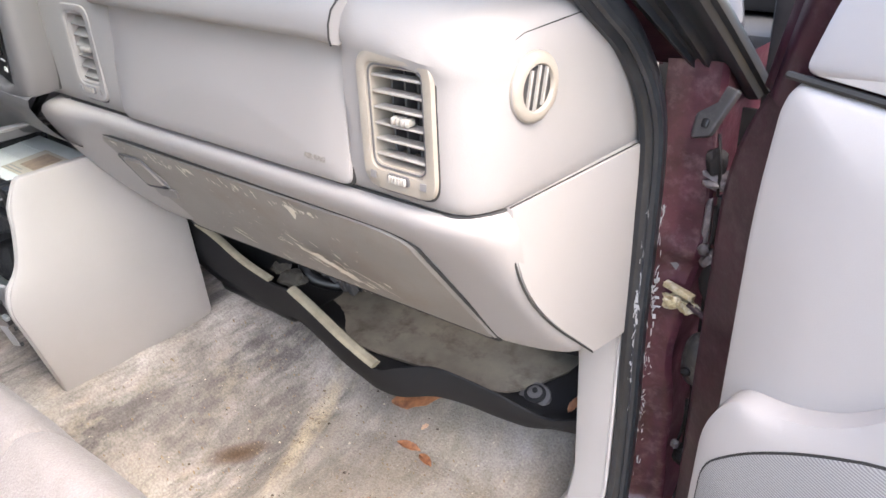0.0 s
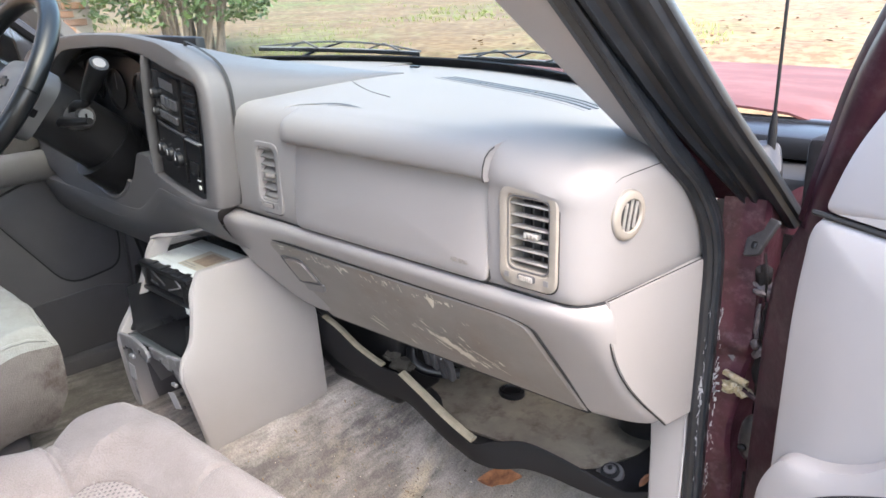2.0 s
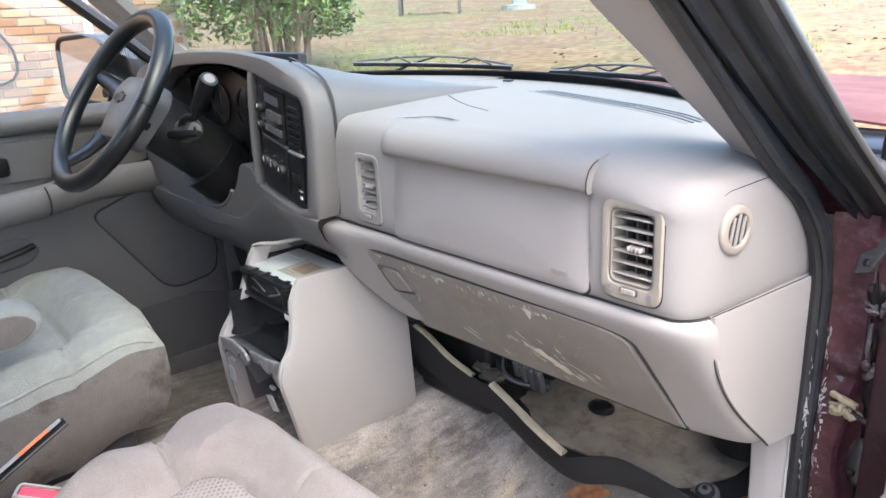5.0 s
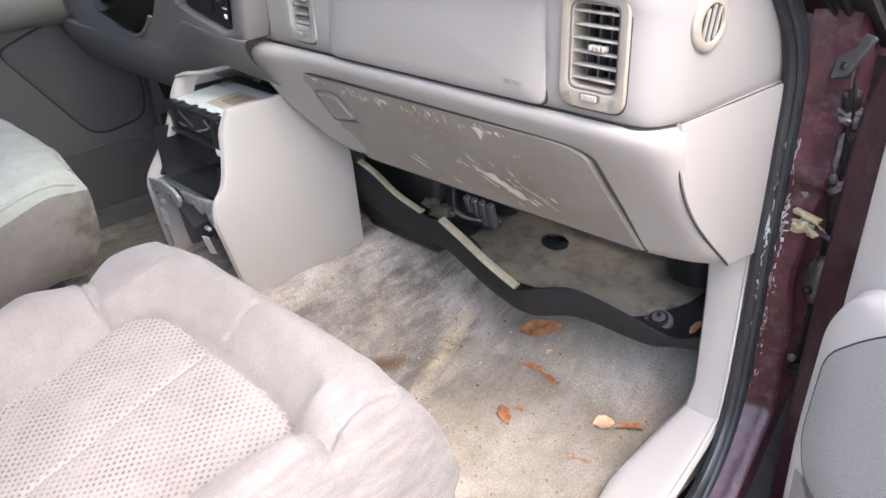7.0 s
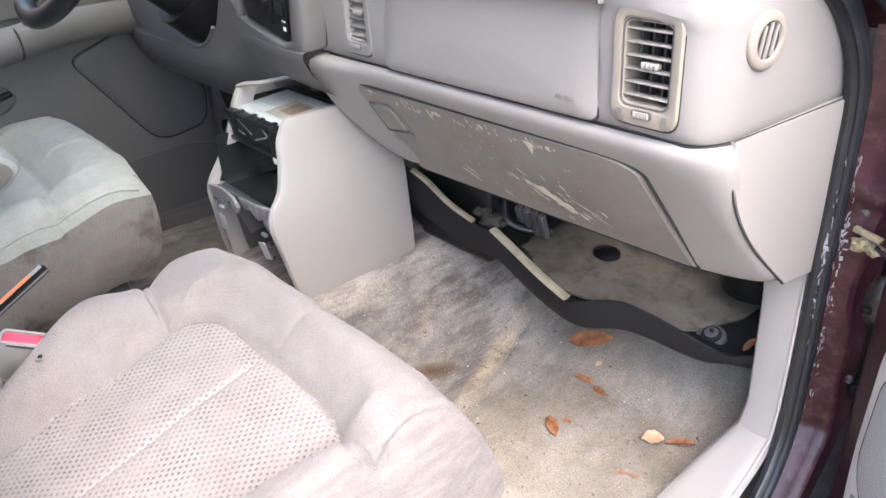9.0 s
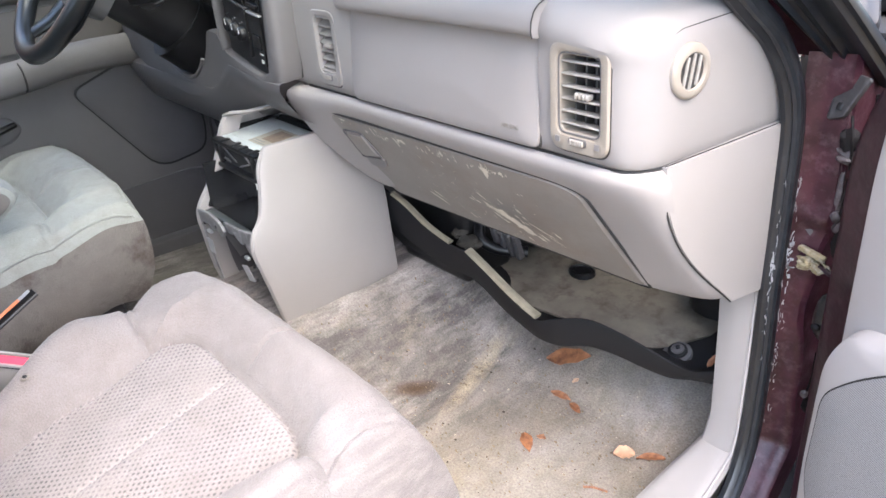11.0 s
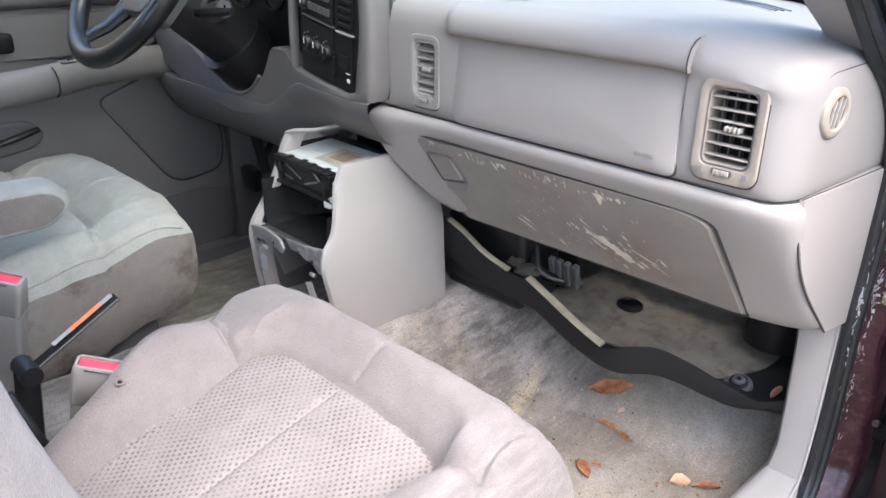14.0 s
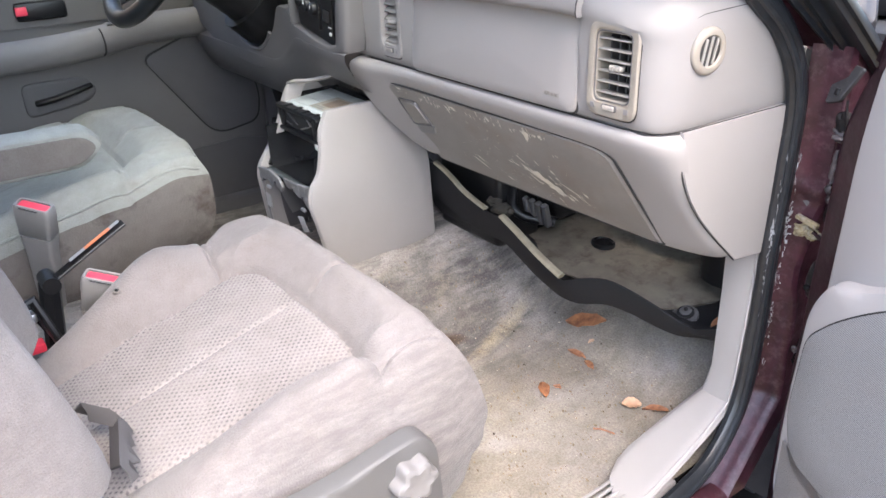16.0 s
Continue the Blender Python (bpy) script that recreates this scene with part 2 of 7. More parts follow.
def velour_mat(name, base, worn, pattern=False, soil=0.6):
    m = mat(name, base, 0.92, var=0.1, scale=5, grain=0.8, grain_scale=420, sheen=0.12, stain=worn, stain_scale=8, stain_amt=soil)
    speckle(m, 700, 0.36, 0.62, (0.82, 0.81, 0.80))
    speckle(m, 45, 0.30, 0.62, (0.92, 0.91, 0.90))
    speckle(m, 16, 0.34, 0.60, (0.90, 0.89, 0.875))
    if pattern:
        nt = m.node_tree
        b = nt.nodes["Principled BSDF"]
        src = b.inputs["Base Color"].links[0].from_socket
        tc = nt.nodes.new("ShaderNodeTexCoord")
        mp = nt.nodes.new("ShaderNodeMapping")
        mp.inputs["Scale"].default_value, mp.inputs["Rotation"].default_value = (150, 138, 1), (0, 0, radians(45))
        ck = nt.nodes.new("ShaderNodeTexVoronoi")
        ck.voronoi_dimensions = '2D'
        ck.inputs["Randomness"].default_value = 0.12
        ck.inputs["Scale"].default_value = 1.0
        rp = nt.nodes.new("ShaderNodeValToRGB")
        rp.color_ramp.elements[0].position, rp.color_ramp.elements[1].position = 0.12, 0.36
        rp.color_ramp.elements[0].color, rp.color_ramp.elements[1].color = (0.30, 0.31, 0.34, 1), (1, 1, 1, 1)
        wear, wr = nt.nodes.new("ShaderNodeTexNoise"), nt.nodes.new("ShaderNodeMapRange")
        wear.inputs["Scale"].default_value, wear.inputs["Detail"].default_value = 26, 6
        wr.inputs["From Min"].default_value, wr.inputs["From Max"].default_value = .34, .62
        wr.inputs["To Min"].default_value, wr.inputs["To Max"].default_value = .35, 1.0
        nt.links.new(tc.outputs["Object"], wear.inputs["Vector"])
        nt.links.new(wear.outputs["Fac"], wr.inputs["Value"])
        mu = nt.nodes.new("ShaderNodeMixRGB")
        mu.blend_type = 'MULTIPLY'
        nt.links.new(wr.outputs[0], mu.inputs[0])
        nt.links.new(tc.outputs["Object"], mp.inputs[0])
        nt.links.new(mp.outputs[0], ck.inputs["Vector"])
        nt.links.new(ck.outputs["Distance"], rp.inputs[0])
        nt.links.new(src, mu.inputs[1])
        nt.links.new(rp.outputs[0], mu.inputs[2])
        nt.links.new(mu.outputs[0], b.inputs["Base Color"])
    return m


def bolster_wear_shade(m):
    """Matted grey fibres on the entry bolster, darkened further to hold down bright light."""
    nt = m.node_tree
    b = nt.nodes["Principled BSDF"]
    src = b.inputs["Base Color"].links[0].from_socket
    tc, sp, mr, mp, nz, rp, mm, mx = (nt.nodes.new(k) for k in ("ShaderNodeTexCoord", "ShaderNodeSeparateXYZ", "ShaderNodeMapRange", "ShaderNodeMapping", "ShaderNodeTexNoise", "ShaderNodeValToRGB", "ShaderNodeMath", "ShaderNodeMixRGB"))
    mr.inputs["From Min"].default_value, mr.inputs["From Max"].default_value = .19, .31
    mp.inputs["Scale"].default_value = (3.0, .55, 3.0)
    nz.inputs["Scale"].default_value, nz.inputs["Detail"].default_value, nz.inputs["Roughness"].default_value = 26, 8, .7
    rp.color_ramp.elements[0].position, rp.color_ramp.elements[1].position = .36, .62
    mm.operation = 'MULTIPLY'
    mx.inputs[2].default_value = (.098, .088, .085, 1)
    nt.links.new(tc.outputs["Object"], sp.inputs[0])
    nt.links.new(sp.outputs["X"], mr.inputs["Value"])
    nt.links.new(tc.outputs["Object"], mp.inputs[0])
    nt.links.new(mp.outputs[0], nz.inputs["Vector"])
    nt.links.new(nz.outputs["Fac"], rp.inputs[0])
    nt.links.new(mr.outputs[0], mm.inputs[0])
    nt.links.new(rp.outputs[0], mm.inputs[1])
    nt.links.new(mm.outputs[0], mx.inputs[0])
    nt.links.new(src, mx.inputs[1])
    nt.links.new(mx.outputs[0], b.inputs["Base Color"])


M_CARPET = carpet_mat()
speckle(M_CARPET, 320, 0.36, 0.60, (0.74, 0.73, 0.72))
speckle(M_CARPET, 30, 0.34, 0.60, (0.88, 0.87, 0.85))
M_SEAT = velour_mat("pale_velour", (0.216, 0.196, 0.191), (0.175, 0.153, 0.145))
bolster_wear_shade(M_SEAT)
M_SEATP = velour_mat("patterned_velour", (0.268, 0.243, 0.237), (0.215, 0.19, 0.178), True)
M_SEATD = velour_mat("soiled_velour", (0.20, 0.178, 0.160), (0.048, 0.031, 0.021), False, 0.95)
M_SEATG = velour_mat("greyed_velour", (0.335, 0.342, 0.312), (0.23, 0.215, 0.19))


def grille_mat():
    m = mat("speaker_cloth", (0.40, 0.385, 0.38), 0.7, var=0.04)
    nt = m.node_tree
    b = nt.nodes["Principled BSDF"]
    tc = nt.nodes.new("ShaderNodeTexCoord")
    wv = nt.nodes.new("ShaderNodeTexWave")
    wv.wave_type, wv.bands_direction = 'BANDS', 'Z'
    wv.inputs["Scale"].default_value = 130
    nt.links.new(tc.outputs["Object"], wv.inputs["Vector"])
    rp = nt.nodes.new("ShaderNodeValToRGB")
    rp.color_ramp.elements[0].color, rp.color_ramp.elements[1].color = (0.16, 0.152, 0.15, 1), (0.31, 0.297, 0.29, 1)
    nt.links.new(wv.outputs["Fac"], rp.inputs[0])
    nt.links.new(rp.outputs[0], b.inputs["Base Color"])
    return m


M_GRILLE = grille_mat()
M_BRICK = mat("mixed_brick", (0.38, 0.20, 0.11), 0.85, var=0.3, scale=12, grain=0.4, grain_scale=60)
nt = M_BRICK.node_tree
oi, hs = nt.nodes.new("ShaderNodeObjectInfo"), nt.nodes.new("ShaderNodeValToRGB")
for k, (p, c) in enumerate(((0.0, (0.19, 0.13, 0.10)), (0.3, (0.34, 0.18, 0.105)), (0.6, (0.37, 0.23, 0.14)), (1.0, (0.42, 0.31, 0.21)))):
    e = hs.color_ramp.elements[k] if k < 2 else hs.color_ramp.elements.new(p)
    e.position, e.color = p, (*c, 1)
nt.links.new(oi.outputs["Random"], hs.inputs[0])
nt.links.new(hs.outputs[0], nt.nodes["Principled BSDF"].inputs["Base Color"])
M_MORTAR = mat("mortar", (0.36, 0.32, 0.28), 0.9, var=0.12, scale=20)
M_BARK = mat("grey_bark", (0.24, 0.19, 0.15), 0.9, var=0.3, scale=20)
M_LEAVES = mat("shrub_leaf", (0.15, 0.22, 0.075), 0.5, var=0.5, scale=3, color2=(0.055, 0.10, 0.04))
M_LEAF = mat("dry_leaf", (0.38, 0.165, 0.075), 0.6, var=0.4, scale=45, color2=(0.15, 0.060, 0.03))
M_LEAFPALE = mat("pale_dry_leaf", (0.55, 0.34, 0.22), 0.6, var=0.3, scale=40)
M_BENCH = mat("weathered_bench", (0.13, 0.12, 0.11), 0.7, var=0.2, scale=20)
M_STONE = mat("weathered_stone", (0.3, 0.32, 0.3), 0.9, var=0.3, scale=8)
M_ROAD = mat("pale_road", (0.36, 0.32, 0.27), 0.9, var=0.1, scale=2)


def ground_mat():
    m = mat("dry_lawn", (0.235, 0.163, 0.085), 0.95, var=0.35, scale=2.2, color2=(0.17, 0.12, 0.064), grain=0.6, grain_scale=40, stain=(0.15, 0.20, 0.06), stain_scale=0.35, stain_amt=0.85)
    return m


M_GROUND = ground_mat()
speckle(M_GROUND, 9, 0.38, 0.60, (0.62, 0.52, 0.44))
speckle(M_GROUND, 1.6, 0.35, 0.62, (0.80, 0.74, 0.68))


# ---- mesh helpers ----
def part(name, bm, material, parent=None, label="", sharp=40):
    me = bpy.data.meshes.new(name)
    bmesh.ops.recalc_face_normals(bm, faces=bm.faces)
    bm.to_mesh(me)
    bm.free()
    me.materials.append(material)
    me.polygons.foreach_set("use_smooth", [True] * len(me.polygons))
    me.set_sharp_from_angle(angle=radians(sharp))
    ob = new(name, me)
    if parent is not None:
        ob.parent = parent
    if label:
        tagged(ob, label)
    return ob


def thing(name, label, category, kind="", group="", at=(0, 0, 0)):
    ob = new(name)
    ob.empty_display_size = 0.05
    ob.location = at
    return tagged(ob, label, category, group, kind)


def sheet(rows, close_u=False, bm=None):
    """Quads between rows of points."""
    bm = bm or bmesh.new()
    vs = [[bm.verts.new(p) for p in r] for r in rows]
    n = len(vs[0])
    for a, b in zip(vs, vs[1:]):
        for i in range(n if close_u else n - 1):
            j = (i + 1) % n
            bm.faces.new((a[i], a[j], b[j], b[i]))
    return bm


def thick(bm, t):
    """A sheet gets a back side and rims."""
    bmesh.ops.recalc_face_normals(bm, faces=bm.faces)
    bmesh.ops.solidify(bm, geom=bm.faces[:], thickness=t)
    return bm


def box(lo, hi, r=0.0, seg=2, m=None, bm=None):
    bm = bm or bmesh.new()
    lo, hi = Vector(lo), Vector(hi)
    made = bmesh.ops.create_cube(bm, size=1.0, matrix=Matrix.Translation((lo + hi) / 2) @ Matrix.Diagonal((*(hi - lo), 1)))
    vs = made["verts"]
    if r:
        es = list({e for v in vs for e in v.link_edges})
        vs = list({v for f in bmesh.ops.bevel(bm, geom=es, offset=r, segments=seg, profile=0.5, affect='EDGES')["faces"] for v in f.verts} | {v for v in vs if v.is_valid})
    if m is not None:
        bmesh.ops.transform(bm, matrix=m, verts=vs)
    return bm


def tube(pts, r, n=10, bm=None, flat=1.0, up=None, cap=True):
    """A round or flattened bar along points; r: one radius or one for each point."""
    bm = bm or bmesh.new()
    pts = [Vector(p) for p in pts]
    rs = r if isinstance(r, (list, tuple)) else [r] * len(pts)
    rings = []
    side = None
    for i, p in enumerate(pts):
        d = (pts[min(i + 1, len(pts) - 1)] - pts[max(i - 1, 0)]).normalized()
        if side is None:
            side = d.cross(Vector(up) if up else (Vector((0, 0, 1)) if abs(d.z) < 0.9 else Vector((1, 0, 0)))).normalized()
        side = (side - d * side.dot(d)).normalized()
        nrm = d.cross(side)
        rings.append([p + side * rs[i] * math.cos(2 * math.pi * k / n) + nrm * rs[i] * flat * math.sin(2 * math.pi * k / n) for k in range(n)])
    vs = [[bm.verts.new(q) for q in ring] for ring in rings]
    for a, b in zip(vs, vs[1:]):
        for k in range(n):
            bm.faces.new((a[k], a[(k + 1) % n], b[(k + 1) % n], b[k]))
    if cap:
        bm.faces.new(vs[0][::-1])
        bm.faces.new(vs[-1])
    return bm


def smooth_path(pts, n=8):
    """Catmull-Rom through points."""
    p = [Vector(q) for q in pts]
    p = [2 * p[0] - p[1]] + p + [2 * p[-1] - p[-2]]
    out = []
    for i in range(1, len(p) - 2):
        for k in range(n):
            t = k / n
            out.append(0.5 * (2 * p[i] + (p[i + 1] - p[i - 1]) * t + (2 * p[i - 1] - 5 * p[i] + 4 * p[i + 1] - p[i + 2]) * t * t + (3 * p[i] - 3 * p[i + 1] + p[i + 2] - p[i - 1]) * t ** 3))
    return out + [p[-2]]


def rounded(poly, r, seg=5):
    """A polygon in 2D with rounded corners; r: one radius or one for each corner."""
    out = []
    n = len(poly)
    for i in range(n):
        p, a, b = (Vector(poly[k % n]) for k in (i, i - 1, i + 1))
        rr = r[i] if isinstance(r, (list, tuple)) else r
        da, db = (a - p), (b - p)
        rr = min(rr, da.length * 0.48, db.length * 0.48)
        s, e = p + da.normalized() * rr, p + db.normalized() * rr
        for k in range(seg + 1):
            t = k / seg
            out.append(s * (1 - t) ** 2 + p * 2 * t * (1 - t) + e * t * t)
    return out


def padded(outline, place, height=0.003, edge=0.003, back=0.006, rings=5, bulge=0.0, bm=None):
    """A soft-edged panel: an outline in 2D, and place(u, v, h), which sets it into space."""
    bm = bm or bmesh.new()
    c = sum((Vector(p) for p in outline), Vector((0, 0))) / len(outline)
    ext = max((Vector(p) - c).length for p in outline)

    def ring(inset, h):
        out = []
        for p in outline:
            d = Vector(p) - c
            q = c + d * (1 - min(0.95, inset / max(d.length, 1e-6)))
            out.append(bm.verts.new(place(q.x, q.y, h)))
        return out
    rr = [ring(0, -back), ring(0, height - edge), ring(edge * 0.3, height - edge * 0.3), ring(edge, height)]
    for k in range(1, rings):
        s = k / rings
        out = []
        for p in outline:
            q = c + (Vector(p) - c) * (1 - edge / ext) * (1 - s)
            out.append(bm.verts.new(place(q.x, q.y, height + bulge * (1 - (1 - s) ** 2))))
        rr.append(out)
    n = len(outline)
    for a, b in zip(rr, rr[1:]):
        for i in range(n):
            bm.faces.new((a[i], a[(i + 1) % n], b[(i + 1) % n], b[i]))
    top = bm.verts.new(place(c.x, c.y, height + bulge))
    for i in range(n):
        bm.faces.new((rr[-1][i], rr[-1][(i + 1) % n], top))
    bm.faces.new(rr[0][::-1])
    return bm


def polar(outline, n, c=None):
    """n points of an outline at even angles round its middle."""
    pts = [Vector(p) for p in outline]
    c = Vector(c) if c else sum(pts, Vector((0, 0))) / len(pts)
    out = []
    for k in range(n):
        a = 2 * math.pi * k / n
        d = Vector((math.cos(a), math.sin(a)))
        best = 0
        for i in range(len(pts)):
            p, q = pts[i] - c, pts[(i + 1) % len(pts)] - c
            e = q - p
            den = d.x * e.y - d.y * e.x
            if abs(den) < 1e-12:
                continue
            t = (p.x * e.y - p.y * e.x) / den
            u = (p.x * d.y - p.y * d.x) / den
            if t > 0 and -1e-9 <= u <= 1 + 1e-9:
                best = max(best, t)
        out.append(c + d * best)
    return out


def flat_place(o, u, v):
    o, u, v = Vector(o), Vector(u).normalized(), Vector(v).normalized()
    w = u.cross(v).normalized()
    return lambda a, b, h: o + u * a + v * b + w * h


def rect(w, h):
    return [(-w / 2, -h / 2), (w / 2, -h / 2), (w / 2, h / 2), (-w / 2, h / 2)]


def lerp(a, b, t):
    return a + (b - a) * t


def step(a, b, x):
    t = max(0.0, min(1.0, (x - a) / (b - a)))
    return t * t * (3 - 2 * t)


# ================= outdoors =================
def ground_z(x, y):
    r = math.hypot(x, y)
    for (a, za), (b, zb) in zip(GROUND, GROUND[1:]):
        if r <= b:
            return za + (zb - za) * (r - a) / (b - a)
    return GROUND[-1][1]


GROUND = ((0, -0.62), (1.8, -0.62), (3.5, -0.40), (7, 0.30), (12, 0.55), (19, 0.84), (30, 1.55), (60, 3.5), (140, 8.5), (420, 14))
radii = [0, 1, 1.8, 2.6, 3.5, 4.5, 5.5, 7, 9, 12, 15, 19, 24, 30, 42, 60, 90, 140, 250, 420]
rows = []
for r in radii:
    rows.append([(r * math.cos(a), r * math.sin(a), ground_z(r, 0) + (noise.noise((r * math.cos(a) * .3, r * math.sin(a) * .3, 0)) * 0.08 if 3 < r < 60 else 0)) for a in [2 * math.pi * k / 72 for k in range(72)]])
gb = sheet(rows[1:], close_u=True)
gb.faces.new([v for v in gb.verts][:72])
ground = tagged(part("ground", gb, M_GROUND), "sandy dry lawn with green grass patches", "lawn", kind="structure")

# road behind the lawn
rb = bmesh.new()
rr = []
for k in range(30):
    a = radians(95 + k * 3)
    rr.append([(r * math.cos(a), r * math.sin(a), ground_z(r, 0) + 0.05) for r in (27.0, 28.0, 29.5, 31.5)])
road = tagged(part("road", sheet(rr), M_ROAD), "pale concrete road beyond the lawn", "road", kind="structure")

# grass tufts
gr = bmesh.new()
rnd = random.Random(5)
for k in range(3800):
    a, r = radians(rnd.uniform(108, 175)), 5 + 17 * rnd.random() ** 1.4
    x, y = r * math.cos(a), r * math.sin(a)
    if x < -5.7 and y < 2.6:
        continue
    if noise.noise((x * .35, y * .35, 3)) < 0.02:
        continue
    z, h = ground_z(x, y), rnd.uniform(.02, .055)
    for j in range(3):
        dx, dy = rnd.uniform(-.08, .08), rnd.uniform(-.08, .08)
        w = 0.012
        v = [gr.verts.new((x + dx - w, y + dy, z - .02)), gr.verts.new((x + dx + w, y + dy, z - .02)), gr.verts.new((x + dx + rnd.uniform(-.04, .04), y + dy + rnd.uniform(-.04, .04), z + h))]
        gr.faces.new(v)
M_GRASS = mat("grass_blade", (0.24, 0.30, 0.08), 0.8, var=0.4, scale=1.5, color2=(0.30, 0.26, 0.10))
tagged(part("grass", gr, M_GRASS), "short patchy green and yellow grass tufts", "grass", kind="stuff")

lv = bmesh.new()
rnd = random.Random(15)
for k in range(2600):
    a, r = radians(rnd.uniform(62, 128)), 3.0 + 15 * rnd.random() ** 1.3
    x, y = r * math.cos(a), r * math.sin(a)
    z, q, h = ground_z(x, y) + .012, rnd.uniform(.018, .045), rnd.uniform(0, 6.28)
    d, e = Vector((math.cos(h), math.sin(h), rnd.uniform(-.3, .3))) * q, Vector((-math.sin(h), math.cos(h), rnd.uniform(-.2, .5))) * q * .5
    c = Vector((x, y, z))
    lv.faces.new([lv.verts.new(c + v) for v in (-d, e, d, -e)])
tagged(part("leaf_litter", lv, mat("leaf_litter", (0.20, 0.10, 0.045), 0.8, var=0.5, scale=2)), "brown fallen leaves scattered over the lawn", "leaf litter", kind="stuff")

# brick house
house = thing("house", "house with mixed brown and orange brick wall", "house", at=(-5.9, 0, 0))
HX = 0.0
part("wall", box((-0.3, -0.83, -0.4), (HX, 2.34, 3.1)), M_MORTAR, house, "pale mortar wall behind the bricks")
M_FARBRICK = mat("far_brick", (0.4, 0.22, 0.13), 0.9)
fb = M_FARBRICK.node_tree
bt, btc = fb.nodes.new("ShaderNodeTexBrick"), fb.nodes.new("ShaderNodeTexCoord")
bmp = fb.nodes.new("ShaderNodeMapping")
bmp.inputs["Rotation"].default_value = (0, radians(90), radians(90))
bt.inputs["Scale"].default_value, bt.inputs["Color1"].default_value, bt.inputs["Color2"].default_value, bt.inputs["Mortar"].default_value = 2.4, (0.42, 0.2, 0.1, 1), (0.28, 0.17, 0.12, 1), (0.5, 0.46, 0.4, 1)
fb.links.new(btc.outputs["Object"], bmp.inputs[0])
fb.links.new(bmp.outputs[0], bt.inputs["Vector"])
fb.links.new(bt.outputs[0], fb.nodes["Principled BSDF"].inputs["Base Color"])
part("wall", box((-0.3, -12.0, -0.4), (HX, -0.83, 3.1)), M_FARBRICK, house, "brick wall further back")
part("roof", box((-3.0, -12.3, 3.1), (0.5, 2.7, 3.25), 0.02), mat("shingle_roof", (0.12, 0.11, 0.10), 0.9, var=0.3, scale=10), house, "dark shingle roof")
bk = box((-0.02, -0.098, -0.028), (0.014, 0.098, 0.028), 0.004, 1)
brick0 = part("brick", bk, M_BRICK, house)
brick0.location = (HX, -0.72, 0.06)
rnd = random.Random(2)
for row in range(21):
    for col in range(16):
        if row == 0 and col == 0:
            continue
        y = -0.72 + col * 0.208 + (0.104 if row % 2 else 0)
        if y > 2.26:
            continue
        b = new("brick", brick0.data)
        b.parent = house
        b.location = (HX + rnd.uniform(-.002, .002), y, 0.06 + row * 0.068)
part("downpipe", tube([(0.05, 1.47, 0.0), (0.05, 1.47, 3.1)], 0.035, 8), M_WHITE, house, "white painted downpipe")
cable = tagged(part("cable", tube(smooth_path([(-5.85, 0.62, 1.6), (-5.85, 0.66, 1.1), (-5.85, 0.86, 0.75), (-5.85, 0.84, 0.52), (-5.85, 0.6, 0.46), (-5.85, 0.3, 0.44)]), 0.011, 6), M_BLACK), "thin black cable hanging on the brick wall", "cable")


def shrub(x, y, w, h, seed):
    z = ground_z(x, y)
    t = thing("shrub", "leafy green shrub with bare pale stems", "shrub", at=(x, y, z))
    rn = random.Random(seed)
    stems = bmesh.new()
    tips = []
    for k in range(16):
        a = rn.uniform(0, 6.28)
        r0, r1 = rn.uniform(.02, .2), rn.uniform(.2, .8) * w / 2
        p = [(r0 * math.cos(a), r0 * math.sin(a), -.05), (lerp(r0, r1, .4) * math.cos(a + .2), lerp(r0, r1, .4) * math.sin(a + .2), h * .35), (r1 * math.cos(a), r1 * math.sin(a), h * rn.uniform(.6, .85))]
        tube(smooth_path(p, 4), [.03 - .0025 * i for i in range(9)], 6, stems)
        tips.append(p[-1])
        for j in range(3):
            q = smooth_path(p, 4)[4 + j]
            e = q + Vector((rn.uniform(-.3, .3), rn.uniform(-.3, .3), rn.uniform(.1, .35)))
            tube([q, (q + e) / 2 + Vector((0, 0, .03)), e], [.012, .008, .004], 5, stems)
    part("trunk", stems, M_BARK, t, "bare pale stems")
    cr = bmesh.new()
    for k in range(24000):
        a, u = rn.uniform(0, 6.28), rn.random()
        zz = h * (0.28 + 0.72 * rn.random() ** 0.8)
        wr = w / 2 * (0.55 + 0.5 * math.sin(math.pi * min(1, (zz / h) * 0.8)))
        rad = wr * (0.35 + 0.65 * u ** 0.5) * (1 + 0.25 * noise.noise((math.cos(a) * 2, math.sin(a) * 2, zz * 3)))
        if noise.noise((rad * math.cos(a) * 4, rad * math.sin(a) * 4, zz * 4 + seed)) < -0.12 + 0.5 * max(0, 0.5 - zz / h):
            continue
        c = Vector((rad * math.cos(a), rad * math.sin(a), zz))
        d = Vector((rn.gauss(0, 1), rn.gauss(0, 1), rn.gauss(0, .7))).normalized()
        s = d.cross(Vector((rn.gauss(0, 1), rn.gauss(0, 1), 1))).normalized()
        L = rn.uniform(.022, .042)
        cr.faces.new([cr.verts.new(c + v) for v in (-d * L, s * L * .45, d * L, -s * L * .45)])
    part("crown", cr, M_LEAVES, t)
    return t


shrub(-5.3, 2.9, 1.7, 2.1, 1)
shrub(-6.6, 3.8, 1.6, 2.2, 2)


